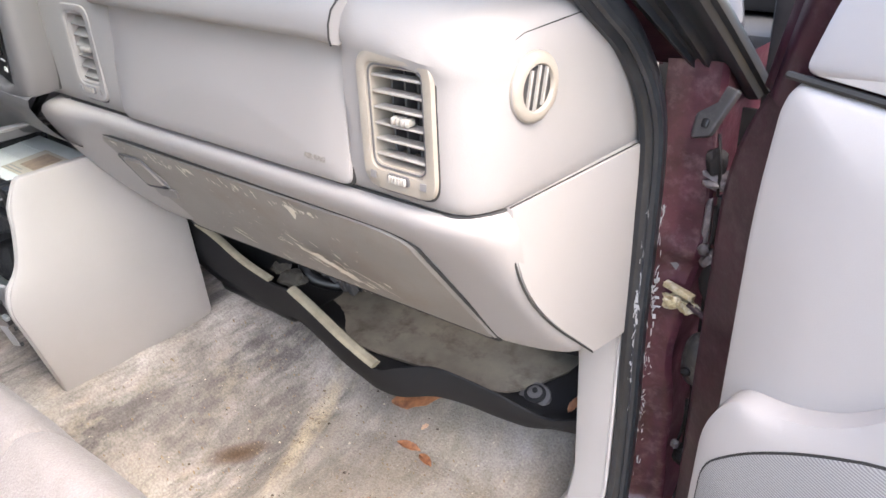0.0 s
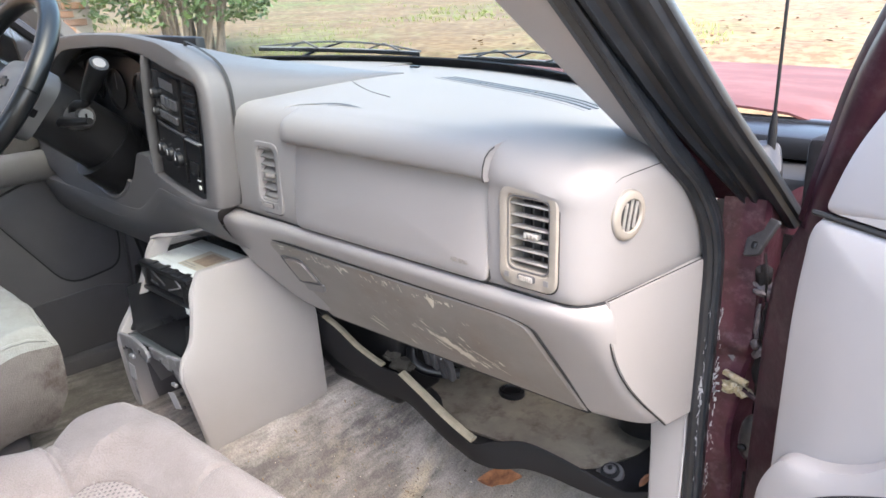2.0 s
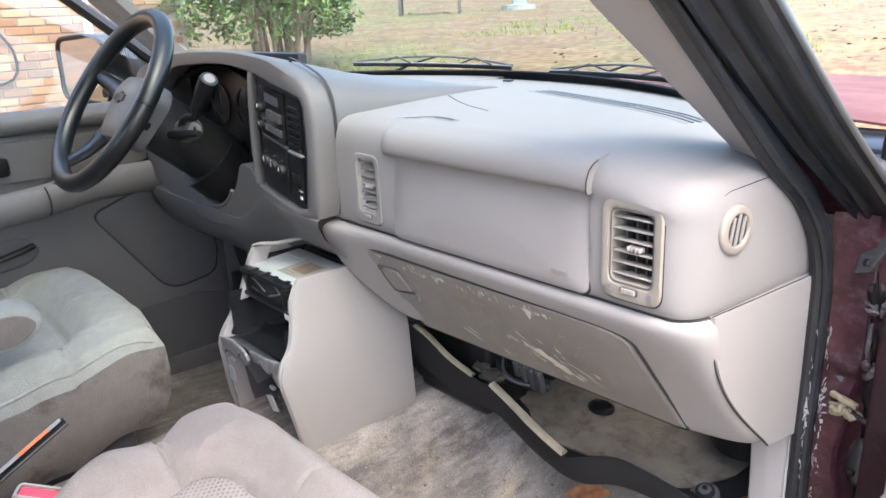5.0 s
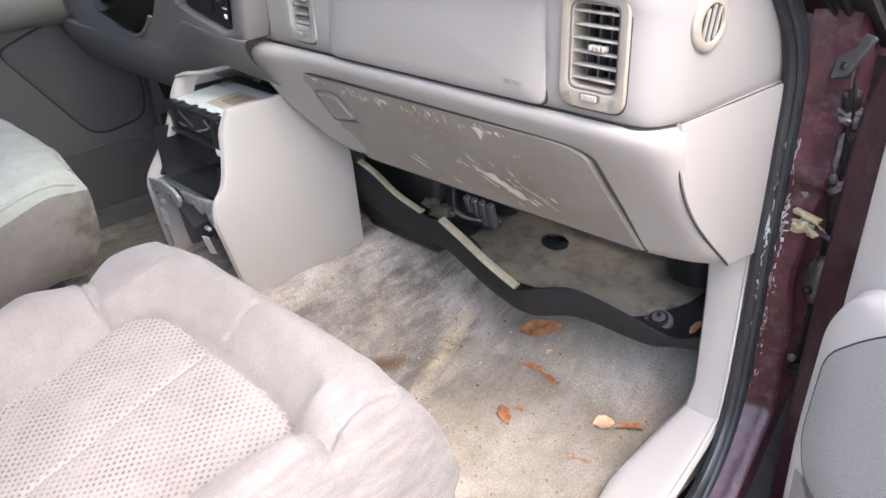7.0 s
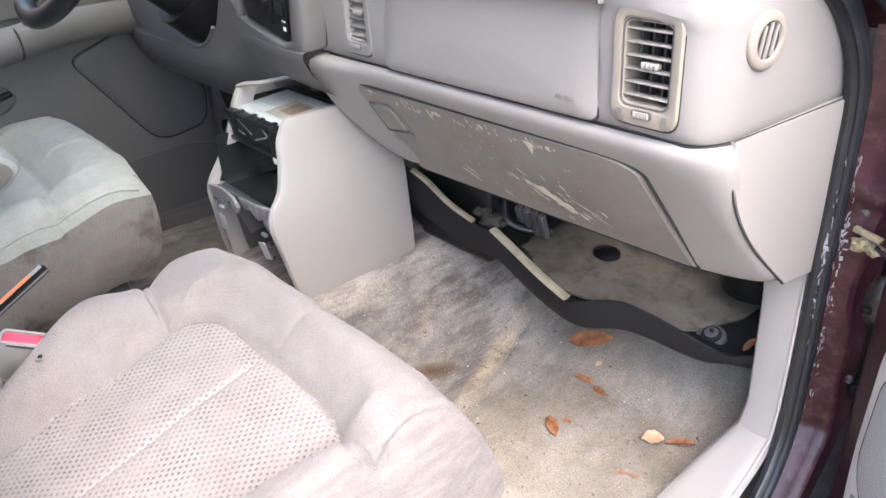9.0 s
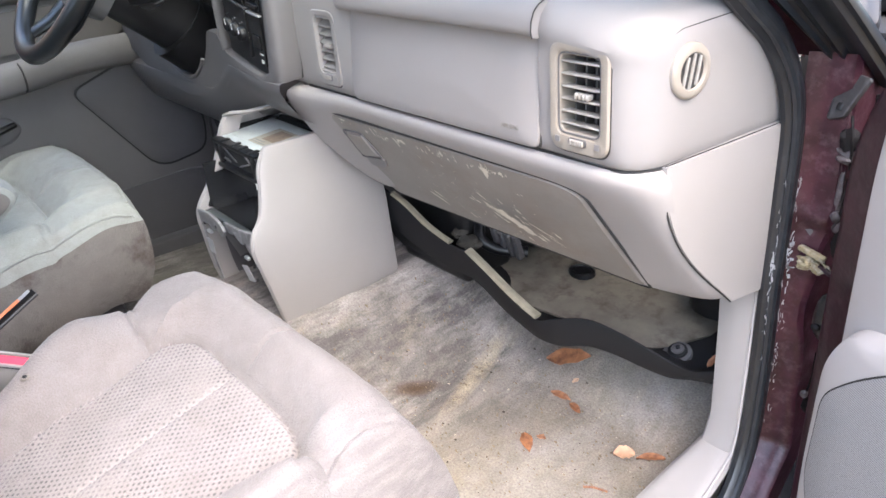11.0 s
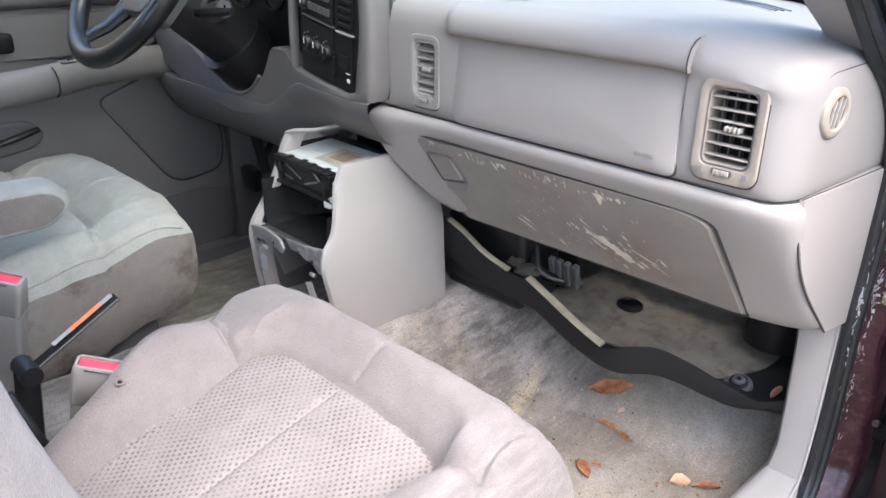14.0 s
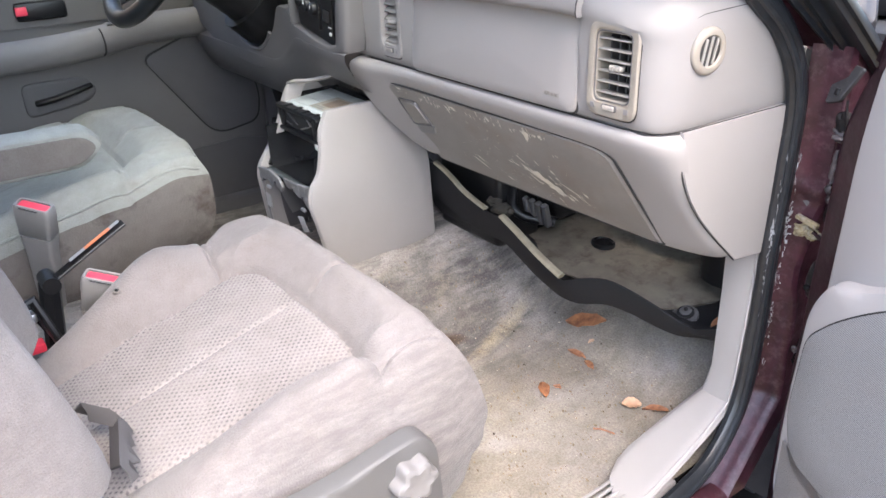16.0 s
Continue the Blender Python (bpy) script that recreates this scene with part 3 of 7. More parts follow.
def garden_bench(x, y, turn):
    z = ground_z(x, y)
    t = thing("garden_bench", "weathered wooden garden bench on the lawn", "bench", at=(x, y, z))
    t.rotation_euler = (0, 0, radians(turn))
    for i in (-0.7, 0.7):
        for j in (-.25, .25):
            part("leg", box((i - .03, j - .03, -.03), (i + .03, j + .03, .45 if j < 0 else .62), .005), M_BENCH, t)
        part("armrest", box((i - .04, -.3, .6), (i + .04, .27, .64), .01), M_BENCH, t)
    for j in range(5):
        part("seat_slat", box((-.72, -.26 + j * .105, .42), (.72, -.17 + j * .105, .445), .004), M_BENCH, t)
    part("top_rail", box((-.74, .25, .9), (.74, .3, .98), .01), M_BENCH, t)
    part("bottom_rail", box((-.74, .25, .5), (.74, .3, .56), .01), M_BENCH, t)
    for j in range(15):
        part("back_slat", box((-.69 + j * .098 - .022, .26, .56), (-.69 + j * .098 + .022, .29, .9), .004), M_BENCH, t)
    return t


garden_bench(-13.44, 11.63, 45)
pz = ground_z(-12.2, 13.4)
urn = thing("garden_urn", "grey stone garden urn with plants on the lawn", "planter", at=(-12.2, 13.4, pz))
ub = bmesh.new()
rows = []
for z, r in ((-.05, .4), (.12, .4), (.14, .2), (.3, .13), (.42, .18), (.6, .34), (.78, .4), (.82, .42), (.8, .34)):
    rows.append([(r * math.cos(k * .393), r * math.sin(k * .393), z) for k in range(16)])
part("bowl", sheet(rows, True), M_STONE, urn)
pb = bmesh.new()
rn = random.Random(8)
for k in range(400):
    c = Vector((rn.gauss(0, .2), rn.gauss(0, .2), .8 + abs(rn.gauss(0, .2))))
    d, s = Vector((rn.gauss(0, 1), rn.gauss(0, 1), 1)).normalized() * .09, Vector((rn.gauss(0, 1), rn.gauss(0, 1), 0)).normalized() * .03
    pb.faces.new([pb.verts.new(c + v) for v in (-d, s, d, -s)])
part("plant", pb, M_LEAVES, urn)

# ================= the truck's body =================
body = thing("truck_cab", "maroon pickup truck cab with chipped paint, door open", "truck", at=(0, 0, -0.62))


def bpart(name, bm, m, label=""):
    ob = part(name, bm, m, body, label)
    ob.location = (0, 0, 0.62)
    return ob


# windshield line on the dash and the roof line
def wy(x):
    return 0.555 - 0.62 * x * x


def shield(x, s):
    """The windshield: s from 0 at the cowl to 1 at the roof."""
    yb, zb = wy(x), 0.765 - 0.02 * x * x
    yt, zt = -0.36 - 0.25 * x * x, 1.24 - 0.05 * x * x
    return Vector((x * (1 - 0.16 * s), lerp(yb, yt, s), lerp(zb, zt, s) + 0.03 * math.sin(math.pi * s)))


rows = [[shield(-0.72 + 1.44 * i / 24, s / 10) for i in range(25)] for s in range(11)]
w1 = tagged(part("window_1", sheet(rows), M_SHIELD), "clear laminated windshield glass", "windshield", kind="structure")
# black frit strip along the base of the glass
rows = [[shield(-0.70 + 1.40 * i / 28, s) + Vector((0, -0.004, -0.002)) for i in range(29)] for s in (-0.03, 0.0, 0.025)]
bpart("windshield_gasket", thick(sheet(rows), 0.003), M_BLACK, "black strip along the windshield base")
# roof, headliner, rear wall
rows = [[(x, y, 1.27 - 0.06 * x * x + 0.012 * math.sin(math.pi * (y + 1.9) / 1.5)) for x in [-.68 + 1.36 * i / 12 for i in range(13)]] for y in [-1.9 + 1.52 * j / 8 for j in range(9)]]
bpart("roof", thick(sheet(rows), 0.03), M_PAINT, "maroon roof panel")
rows = [[(x, y, 1.215 - 0.06 * x * x) for x in [-.67 + 1.34 * i / 12 for i in range(13)]] for y in [-1.88 + 1.5 * j / 8 for j in range(9)]]
bpart("headliner", thick(sheet(rows), 0.006), M_HEAD, "pale fabric headliner")
# out of view; built this high to keep rear light off the dash
bpart("rear_wall", box((-.76, -1.94, -.1), (.76, -1.88, .92), .01), M_MGREY, "grey unseen rear wall of the cab, raised to block light")
for s in (-1, 1):
    bpart("rear_pillar", tube([(s * .74, -1.9, .7), (s * .66, -1.8, 1.22)], .05, 10), M_TRIM, "grey trim of the rear pillar")
    bpart("b_pillar", tube([(s * .79, -1.02, -.05), (s * .79, -1.0, .65), (s * .67, -.9, 1.23)], .05, 10), M_TRIM, "grey trim of the middle pillar")
    bpart("roof_rail", tube([(s * .60, -.36, 1.2), (s * .655, -.7, 1.235), (s * .665, -1.9, 1.22)], .035, 10), M_TRIM, "grey trim below the roof edge")
# unseen side panels, closed nearly to the roof to block light
bpart("rear_side_panel", box((-.80, -1.94, -.1), (-.74, -1.04, 1.18), .01), M_MGREY)
bpart("rear_side_panel", box((.74, -1.94, -.1), (.80, -1.04, 1.18), .01), M_MGREY)

# A pillars
PD = Vector((-.257, -.709, .657))


def strip(base, tips, k=8):
    """Rows between two edges, each from a base point to a tip."""
    return sheet([[Vector(base[i]).lerp(Vector(tips[i]), j / k) for i in range(len(base))] for j in range(k + 1)])


P0 = Vector((.673, .166, .736))
RIGHT_EDGE = smooth_path([(.730, .235, .660), (.718, .12, .758), (.669, -.05, .939), (.615, -.22, 1.10), (.57, -.35, 1.215)], 4)
STEEL_EDGE = smooth_path([(.790, .295, .645), (.772, .12, .785), (.748, -.05, .933), (.700, -.22, 1.09), (.66, -.35, 1.21)], 4)
for s in (1, -1):
    f = lambda p: Vector((p[0] * s, p[1], p[2]))
    n = len(RIGHT_EDGE)
    b0 = P0 - PD * .10
    t0 = P0 + PD * .73
    rows, steel = [], []
    for j in range(n):
        a, c, e = b0.lerp(t0, j / (n - 1)), RIGHT_EDGE[j], STEEL_EDGE[j]
        b = a.lerp(c, .6)
        rows.append([f(q) for q in (a + Vector((-.004, .03, 0)), a, a.lerp(b, .3) + Vector((0, -.006, .004)), a.lerp(b, .7) + Vector((0, -.010, .006)), b + Vector((0, -.010, .006)), b.lerp(c, .6) + Vector((0, -.006, .003)), c, c + Vector((.004, .03, 0)))])
        c2 = c + Vector((.008, .012, 0))
        steel.append([f(q) for q in (c2 + Vector((0, .03, -.01)), c2, c2.lerp(e, .5) + Vector((.002, .004, 0)), e)])
    bpart("pillar_trim", sheet(rows), M_TRIM, "grey plastic windshield pillar trim")
    bpart("pillar_steel", sheet(steel), M_PAINT if s > 0 else M_TRIM, "painted pillar steel" if s < 0 else "maroon painted pillar steel")

# outer rubber weatherstrip beside the pillar, thick and ribbed, with a cut end
wsb = bmesh.new()
wpath = smooth_path([(.800, .315, .622), (.790, .235, .690), (.774, .12, .787), (.757, -.05, .935), (.735, -.2, 1.075)], 5)
E1, E2 = Vector((.96, .1, .22)).normalized(), Vector((.35, -.85, -.3)).normalized()
prof = [(-.044, 0), (-.042, .006), (-.035, .009), (-.029, .003), (-.022, .002), (-.016, .008), (-.009, .010), (-.003, .003), (.003, .004), (.009, .012), (.017, .013), (.022, .006), (.027, .006), (.030, .001), (.030, -.01), (-.044, -.01)]
rows = []
for i, q in enumerate(wpath):
    w = step(0, len(wpath) * .6, i)
    rows.append([q + E1 * (a if a > -.01 else -.01 + (a + .01) * lerp(.35, 1, w)) + E2 * b for a, b in prof])
sheet(rows, True, wsb)
wsb.faces.new([v for v in wsb.verts][:16])
bpart("weatherstrip", wsb, M_RUBBER, "thick ribbed grey rubber weatherstrip")
# inner seal round the door opening
sealp = smooth_path([(.60, -.33, 1.21), (.64, -.20, 1.085), (.690, -.05, .936), (.733, .12, .752), (.744, .195, .685), (.751, .235, .61), (.752, .24, .50), (.750, .24, .38), (.752, .238, .25), (.753, .225, .13), (.757, .17, .055), (.76, .09, .028), (.762, -.05, .018), (.762, -.5, .012), (.762, -.95, .012)], 8)
bpart("door_seal", tube(sealp, .0115, 10, flat=1.35), M_RUBBER, "dark rubber door seal, scuffed pale")
bpart("seal_lip", tube([q + Vector((.009, -.008, -.001)) for q in sealp], .0055, 8), M_RUBBER, "raised lip of the door seal")

# hinge pillar: maroon jamb strip, hollow behind, with ledges and dents
def jamb_y(z):
    return .252 if z > .14 else .252 - .75 * (.14 - z)


rows = []
for k in range(84):
    z = .008 * k
    y0 = jamb_y(z)
    w = .797 + .010 * step(.42, .50, z) - .010 * math.exp(-((z - .345) / .05) ** 2) - .004 * math.exp(-((z - .22) / .03) ** 2)
    dent = .004 * math.exp(-((z - .455) / .012) ** 2) - .004 * math.exp(-((z - .475) / .010) ** 2) + .0012 * noise.noise((z * 60, 1, 0))
    rows.append([(.755, y0 - .004, z), (.765, y0 + dent * .3, z), (.772, y0 + .004 + dent, z), (.781, y0 + .005 + dent, z), (w - .006, y0 + .006 + dent, z), (w - .001, y0 + .011 + dent, z), (w, y0 + .03, z), (w + .002, y0 + .10, z)])
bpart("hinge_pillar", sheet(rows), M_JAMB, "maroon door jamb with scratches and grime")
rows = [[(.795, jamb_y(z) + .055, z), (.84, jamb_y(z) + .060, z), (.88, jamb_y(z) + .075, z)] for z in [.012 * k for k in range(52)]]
bpart("hinge_cavity", thick(sheet(rows), -.003), M_GRIME, "near-black panel in the hollow behind the jamb")
bpart("fender_inner", box((.80, .37, -.3), (.90, .42, .72), .01), M_GRIME, "near-black box in the gap behind the fender")
# sill: painted outer rocker
rows = []
for y in [.16 - .1 * k for k in range(13)]:
    rows.append([(.765, y, .012), (.79, y, .008), (.805, y, -.006), (.815, y, -.05), (.82, y, -.22)])
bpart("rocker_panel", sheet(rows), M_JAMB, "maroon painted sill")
# hinge details
def lump(c, r, seed, amt=.35, sub=2):
    bm = bmesh.new()
    bmesh.ops.create_icosphere(bm, subdivisions=sub, radius=1.0)
    for v in bm.verts:
        k = 1 + amt * noise.noise(v.co * 1.7 + Vector((seed, 0, 0)))
        v.co = Vector(c) + Vector((v.co.x * r[0], v.co.y * r[1], v.co.z * r[2])) * k
    return bm


M_YELLOW = mat("yellowed_sealant", (0.27, 0.22, 0.13), 0.45, var=0.6, scale=80, stain=(0.42, 0.39, 0.34), stain_scale=90, stain_amt=0.7)
M_DUST = mat("dusty_grease", (0.075, 0.062, 0.065), 0.5, var=0.6, scale=70, stain=(0.27, 0.24, 0.24), stain_scale=90, stain_amt=0.6)
M_GREASE = mat("polished_grease", (0.030, 0.027, 0.025), 0.32, var=0.6, scale=60, spec=0.5, stain=(0.16, 0.15, 0.135), stain_scale=70, stain_amt=0.5)
bpart("door_check", lump((.787, .251, .419), (.015, .006, .008), 1, .9, 3), M_YELLOW, "yellowed lump of sealant on the door check")
bpart("door_check", lump((.800, .252, .417), (.009, .006, .007), 5, .9, 3), M_YELLOW, "yellowed lump of sealant on the door check")
bpart("check_plate", box((-.017, -.004, -.003), (.017, .004, .003), .001, 2, Matrix.Translation((.790, .249, .434)) @ pose(0, 0, 0, 0, 8, -10)), M_YELLOW, "dirty pale steel check plate")
bpart("check_arm", tube([(.80, .250, .421), (.826, .247, .410)], .0035, 8), M_PAINT, "maroon check strap")
bpart("hinge_boss", lump((.813, .270, .345), (.019, .016, .034), 9, .14, 3), M_GREASE, "domed dark greasy hinge cover")
bpart("hinge_pin", tube([(.821, .258, .372), (.823, .257, .325)], .0055, 10), M_GREASE, "greasy hinge pin")
bpart("bolt", lump((.806, .252, .338), (.006, .004, .005), 3, .1), M_GRIME)
bpart("slot", box((.811, .258, .488), (.822, .270, .540), .003), M_BLACK, "dark slot in the jamb")
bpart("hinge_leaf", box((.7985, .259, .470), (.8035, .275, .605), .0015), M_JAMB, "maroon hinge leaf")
bpart("leaf_edge", lump((.8055, .2585, .512), (.0035, .004, .026), 41, .5, 3), M_DUST, "pale worn edge of the hinge")
bpart("hinge_knuckle", lump((.815, .262, .470), (.012, .008, .014), 43, .45, 3), M_DUST, "dusty hinge knuckle")
bpart("hinge", lump((.818, .259, .556), (.020, .008, .008), 22, .7, 3), M_DUST, "grimy steel hinge with dried mud")
bpart("hinge", lump((.806, .258, .572), (.010, .006, .016), 25, .5, 3), M_GRIME, "greasy hinge leaf")
bpart("bolt", lump((.806, .254, .552), (.009, .005, .004), 27, .4, 2), M_DUST, "pale dusty bolt")
bpart("bolt", lump((.8075, .254, .484), (.006, .005, .007), 29, .25, 2), M_DUST, "pale dusty bolt")
bpart("wiring_boot", lump((.818, .262, .448), (.014, .012, .028), 12, .2), M_GRIME, "dark rubber wiring boot")
bpart("hinge", lump((.812, .266, .215), (.012, .012, .014), 14, .35, 3), M_GRIME, "greasy lower hinge")
bpart("hinge", lump((.804, .256, .235), (.005, .005, .006), 17, .35, 2), M_DUST, "dusty lower hinge bolt")
for k, (x0, z0, x1, z1) in enumerate(((.806, .60, .812, .54), (.812, .53, .808, .47), (.81, .30, .806, .24))):
    bpart("wire", tube(smooth_path([(x0, .258, z0), ((x0 + x1) / 2 + .004, .252, (z0 + z1) / 2), (x1, .258, z1)], 5), .0016, 6), M_GRIME)
fl = bmesh.new()
rn = random.Random(21)
for k in range(165):
    z = min(.52, max(.05, rn.gauss(.34, .12) if k < 130 else rn.gauss(.412, .012)))
    x = rn.choice((.7665, .7555)) + rn.gauss(0, .0022)
    y = .2445 if x > .76 else .2275 + rn.uniform(-.001, .001)
    sl = rn.uniform(-.0012, .0012)
    if z < .14:
        y -= .75 * (.14 - z)
    w, h = rn.uniform(.0002, .0009 if k < 130 else .0024), rn.uniform(.0008, .0055)
    fl.faces.new([fl.verts.new(v) for v in ((x - w + sl, y, z - h), (x + w + sl, y, z - h * .6), (x + w * 1.4 - sl, y, z + h), (x - w * .6 - sl, y, z + h * .7))])
f_ob = bpart("scuffed_area", fl, M_LIGHTGREY, "pale scuffs along the seal")
tagged(f_ob, kind="stuff")
M_DUSTY = mat("dusty_bracket", (0.026, 0.025, 0.027), 0.55, var=0.4, scale=50, stain=(0.09, 0.083, 0.083), stain_scale=60, stain_amt=0.5)
# bracket plate at the foot of the weatherstrip
fp = flat_place((.792, .256, .612), (.93, -.2, 0), (.1, .35, 1))
bb = padded(rounded([(-.008, -.020), (.010, -.014), (.024, .030), (-.012, .036)], .004), fp, .002, .002, .004)
bpart("bracket", bb, M_DUSTY, "small grey steel bracket with a bolt hole")
fpb = flat_place((.794, .2535, .609), (.93, -.2, 0), (.1, .35, 1))
bpart("bolt", padded(rounded([(-.004, -.005), (.004, -.005), (.004, .005), (-.004, .005)], .003), fpb, .003), M_BLACK)

# hood and fender
rows = []
for y in [.50 + .06 * k for k in range(22)]:
    rows.append([(x, y + (.12 if abs(x) > .6 else .12), .70 + (.028 * math.cos(x * 1.7)) - .06 * max(0, (y - .6)) - (.25 * max(0, abs(x) - .68))) for x in [-.86 + 1.72 * i / 30 for i in range(31)]])
bpart("hood", thick(sheet(rows), .004), M_FADED, "sun-faded pinkish maroon hood")
rows = []
for y in [.40 + .1 * k for k in range(15)]:
    rows.append([(x, y, z) for x, z in ((.80, .685 - .05 * (y - .4)), (.84, .69 - .05 * (y - .4)), (.89, .675 - .05 * (y - .4)), (.93, .62 - .05 * (y - .4)), (.95, .5), (.95, 0.0))])
bpart("fender", thick(sheet(rows), .004), M_FADED, "faded maroon front fender")
bpart("cowl_panel", box((-.78, .50, .66), (.80, .66, .695), .008), M_BLACK, "black plastic cowl below the windshield")
cb = padded(rounded([(-.036, -.028), (.022, -.028), (.02, .022), (-.03, .022)], .012), flat_place((.770, .315, .700), (.9, .4, 0), (-.3, .5, .8)), .012, .01, .02, bulge=.010)
bpart("cowl_corner", cb, mat("faded_cowl_plastic", (0.026, 0.025, 0.029), 0.55, var=0.2, scale=12), "grey plastic cowl corner cover")
bpart("bay_edge", box((.58, .42, .50), (.93, .80, .655), .01), M_DARKLINE, "dark gutter beside the hood")
# side of the body below the driver's door
bpart("sill_inner", box((-.82, -1.05, -.08), (-.745, .30, .055), .01), M_DGREY, "dark inner sill below the driver door")
bpart("floor_pan", box((-.80, -1.9, -.10), (.80, .66, -.06), .01), M_GRIME, "dark steel floor pan")
for x in (-.78, .80):
    for y in (1.25,):
        wb = bmesh.new()
        rows = [[(x + dx, y + r * math.cos(a), -.25 + r * math.sin(a)) for a in [k * .2618 for k in range(24)]] for dx, r in ((-.12, .2), (-.12, .34), (-.09, .37), (.09, .37), (.12, .34), (.12, .2))]
        w = bpart("wheel", sheet(rows, True, wb), M_BLACK, "black rubber truck tyre")
for s in (-1, 1):
    bpart("cowl_side", box((s * .772 - .012, .17 if s < 0 else .26, -.08), (s * .772 + .012, .64, .74 if s < 0 else .62), .004), M_DGREY, "dark inner cowl side")
bpart("firewall", box((-.76, .615, -.06), (.76, .64, .70), .005), M_BLACK, "black firewall behind the dashboard")

# antenna
ant = thing("antenna", "thin black mast antenna on the fender", "antenna", at=(.778, .315, .735))
part("mast", tube([(0, 0, 0), (.002, -.004, .9)], [.0022, .0016], 8), M_BLACK, ant)
part("base", tube([(0, 0, -.03), (0, 0, .0), (0, 0, .02)], [.0055, .005, .003], 10), M_BLACK, ant, "dark rubber antenna base")


def wiper(x0, x1, z0, z1, back):
    t = thing("windshield_wiper", "black windshield wiper resting at the glass base", "wiper", group="windshield wipers")
    n = 13
    pts = [Vector((lerp(x0, x1, i / (n - 1)), wy(lerp(x0, x1, i / (n - 1))) + back, lerp(z0, z1, i / (n - 1)))) for i in range(n)]
    part("blade", tube(pts, .0028, 6, flat=1.6), M_BLACK, t)
    part("spine", tube([p + Vector((0, .002, .005)) for p in pts], .0016, 6), M_LIGHTGREY, t, "grey steel spine")
    fr = [p + Vector((0, .004, .006 + .014 * math.sin(math.pi * i / (n - 1)))) for i, p in enumerate(pts)]
    part("frame", tube(fr, .0024, 6), M_DGREY, t)
    for k in (3, 9):
        part("yoke", tube([fr[k] + Vector((-.05, 0, -.010)), fr[k] + Vector((0, 0, .003)), fr[k] + Vector((.05, 0, -.010))], .0022, 6), M_DGREY, t)
    mid = fr[n // 2]
    foot = Vector((x0 + .04, wy(x0 + .04) + .06, z0 - .03))
    part("arm", tube([mid, mid.lerp(foot, .5) + Vector((0, .006, .006)), foot], [.003, .005, .007], 6, flat=.6), M_BLACK, t)
    return t


wiper(-.47, -.07, .786, .777, .016)
wiper(.035, .47, .771, .777, .020)

# ================= cab floor =================
def floor_z(x, y):
    xc = abs(x + .05)
    h = .175 - .03 * step(.0, -.6, y)
    z = .02 + h * step(.30, .115, xc) ** 1.0
    z += .55 * max(0, y - .235) * step(.1, .25, xc) if y > .235 else 0
    z += .008 * math.exp(-((x - .278 + .353 * (y - .10)) / .016) ** 2) * step(.0, .08, y) * step(.33, .22, y) if x > 0 else 0
    z += .006 * noise.noise((x * 7, y * 7, 1)) + .003 * noise.noise((x * 22, y * 22, 2))
    return z


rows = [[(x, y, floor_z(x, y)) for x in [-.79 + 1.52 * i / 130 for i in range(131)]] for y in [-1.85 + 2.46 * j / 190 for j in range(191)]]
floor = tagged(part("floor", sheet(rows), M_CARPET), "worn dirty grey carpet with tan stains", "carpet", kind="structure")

# sill plate and kick panel
sill = thing("sill_plate", "grey ribbed plastic door sill plate", "sill plate")
rows = []
for k in range(26):
    y = .095 - .045 * k
    zt = .034
    xe = .044 * step(-.28, .095, y)
    rows.append([(.668 + xe, y, .012), (.670 + xe, y, zt - .006), (.672 + xe * .8, y, zt), (.73, y, zt + .004), (.745, y, zt + .002), (.75, y, .0)])
part("plate", sheet(rows), M_DASH, sill)
for i in range(5):
    x = .683 + i * .011
    part("rib", tube([(x, .03, .035), (x, -.3, .0352), (x, -1.0, .0352)], .003, 6), M_DASH, sill)
kick = thing("kick_panel", "grey plastic kick panel beside the footwell", "kick panel")
rows = []
KP = ((.40, .684, .742), (.36, .684, .742), (.30, .688, .743), (.22, .692, .744), (.16, .694, .744), (.12, .690, .744), (.09, .676, .745), (.068, .668, .746), (.055, .664, .747), (.046, .667, .747), (.039, .676, .747), (.034, .696, .747), (.030, .705, .747))
for z, xl, xr in KP:
    y = .232 - .012 * step(.40, .12, z) - (.15 * ((.13 - z) / .075) ** 1.5 if z < .13 else 0)
    rows.append([(xl - .002, y + .25, z), (xl - .002, y + .012, z), (xl + .004, y + .002, z), (xl + .012, y, z), (xr - .02, y, z), (xr - .005, y + .003, z), (xr, y + .016, z)])
part("panel", sheet(rows), M_DASH, kick)
part("edge_bead", tube([Vector(r[5]) for r in rows], .0025, 6), M_TRIM, kick, "rounded edge beside the door seal")

# ================= dashboard =================
dash = thing("dashboard", "grey moulded plastic truck dashboard with scuffed glove box", "dashboard")
VENTS = ((.147, .205), (.620, .682))       # openings for the two vents
sx = [-.10, -.05, .0, .05, .095, .12, .146, .147, .176, .205, .206] + [.23 + .03 * k for k in range(13)] + [.597, .603, .619, .620, .65, .682]
stations = [(x, 0.0) for x in sx]
nrm = [(0, -1)] * len(sx)
NS = len(sx) - 1
for k in range(1, 9):
    a = radians(-90 + 90 * k / 8)
    stations.append((.686 + .042 * math.cos(a), .062 + .062 * math.sin(a)))
    nrm.append((math.cos(a), math.sin(a)))
for k in range(1, 7):
    stations.append((.728 + .014 * k / 6, .062 + .196 * k / 6))
    nrm.append((1, -.07))
PROF = ((-.06, .7545), (-.045, .7542), (-.030, .7525), (-.018, .7485), (-.009, .7415), (-.003, .731), (-.0005, .718), (0, .7085), (0, .700), (.0005, .68), (0, .65), (-.001, .62), (-.0015, .611), (-.003, .598), (-.005, .590), (-.009, .5862), (-.015, .585))
rows = []
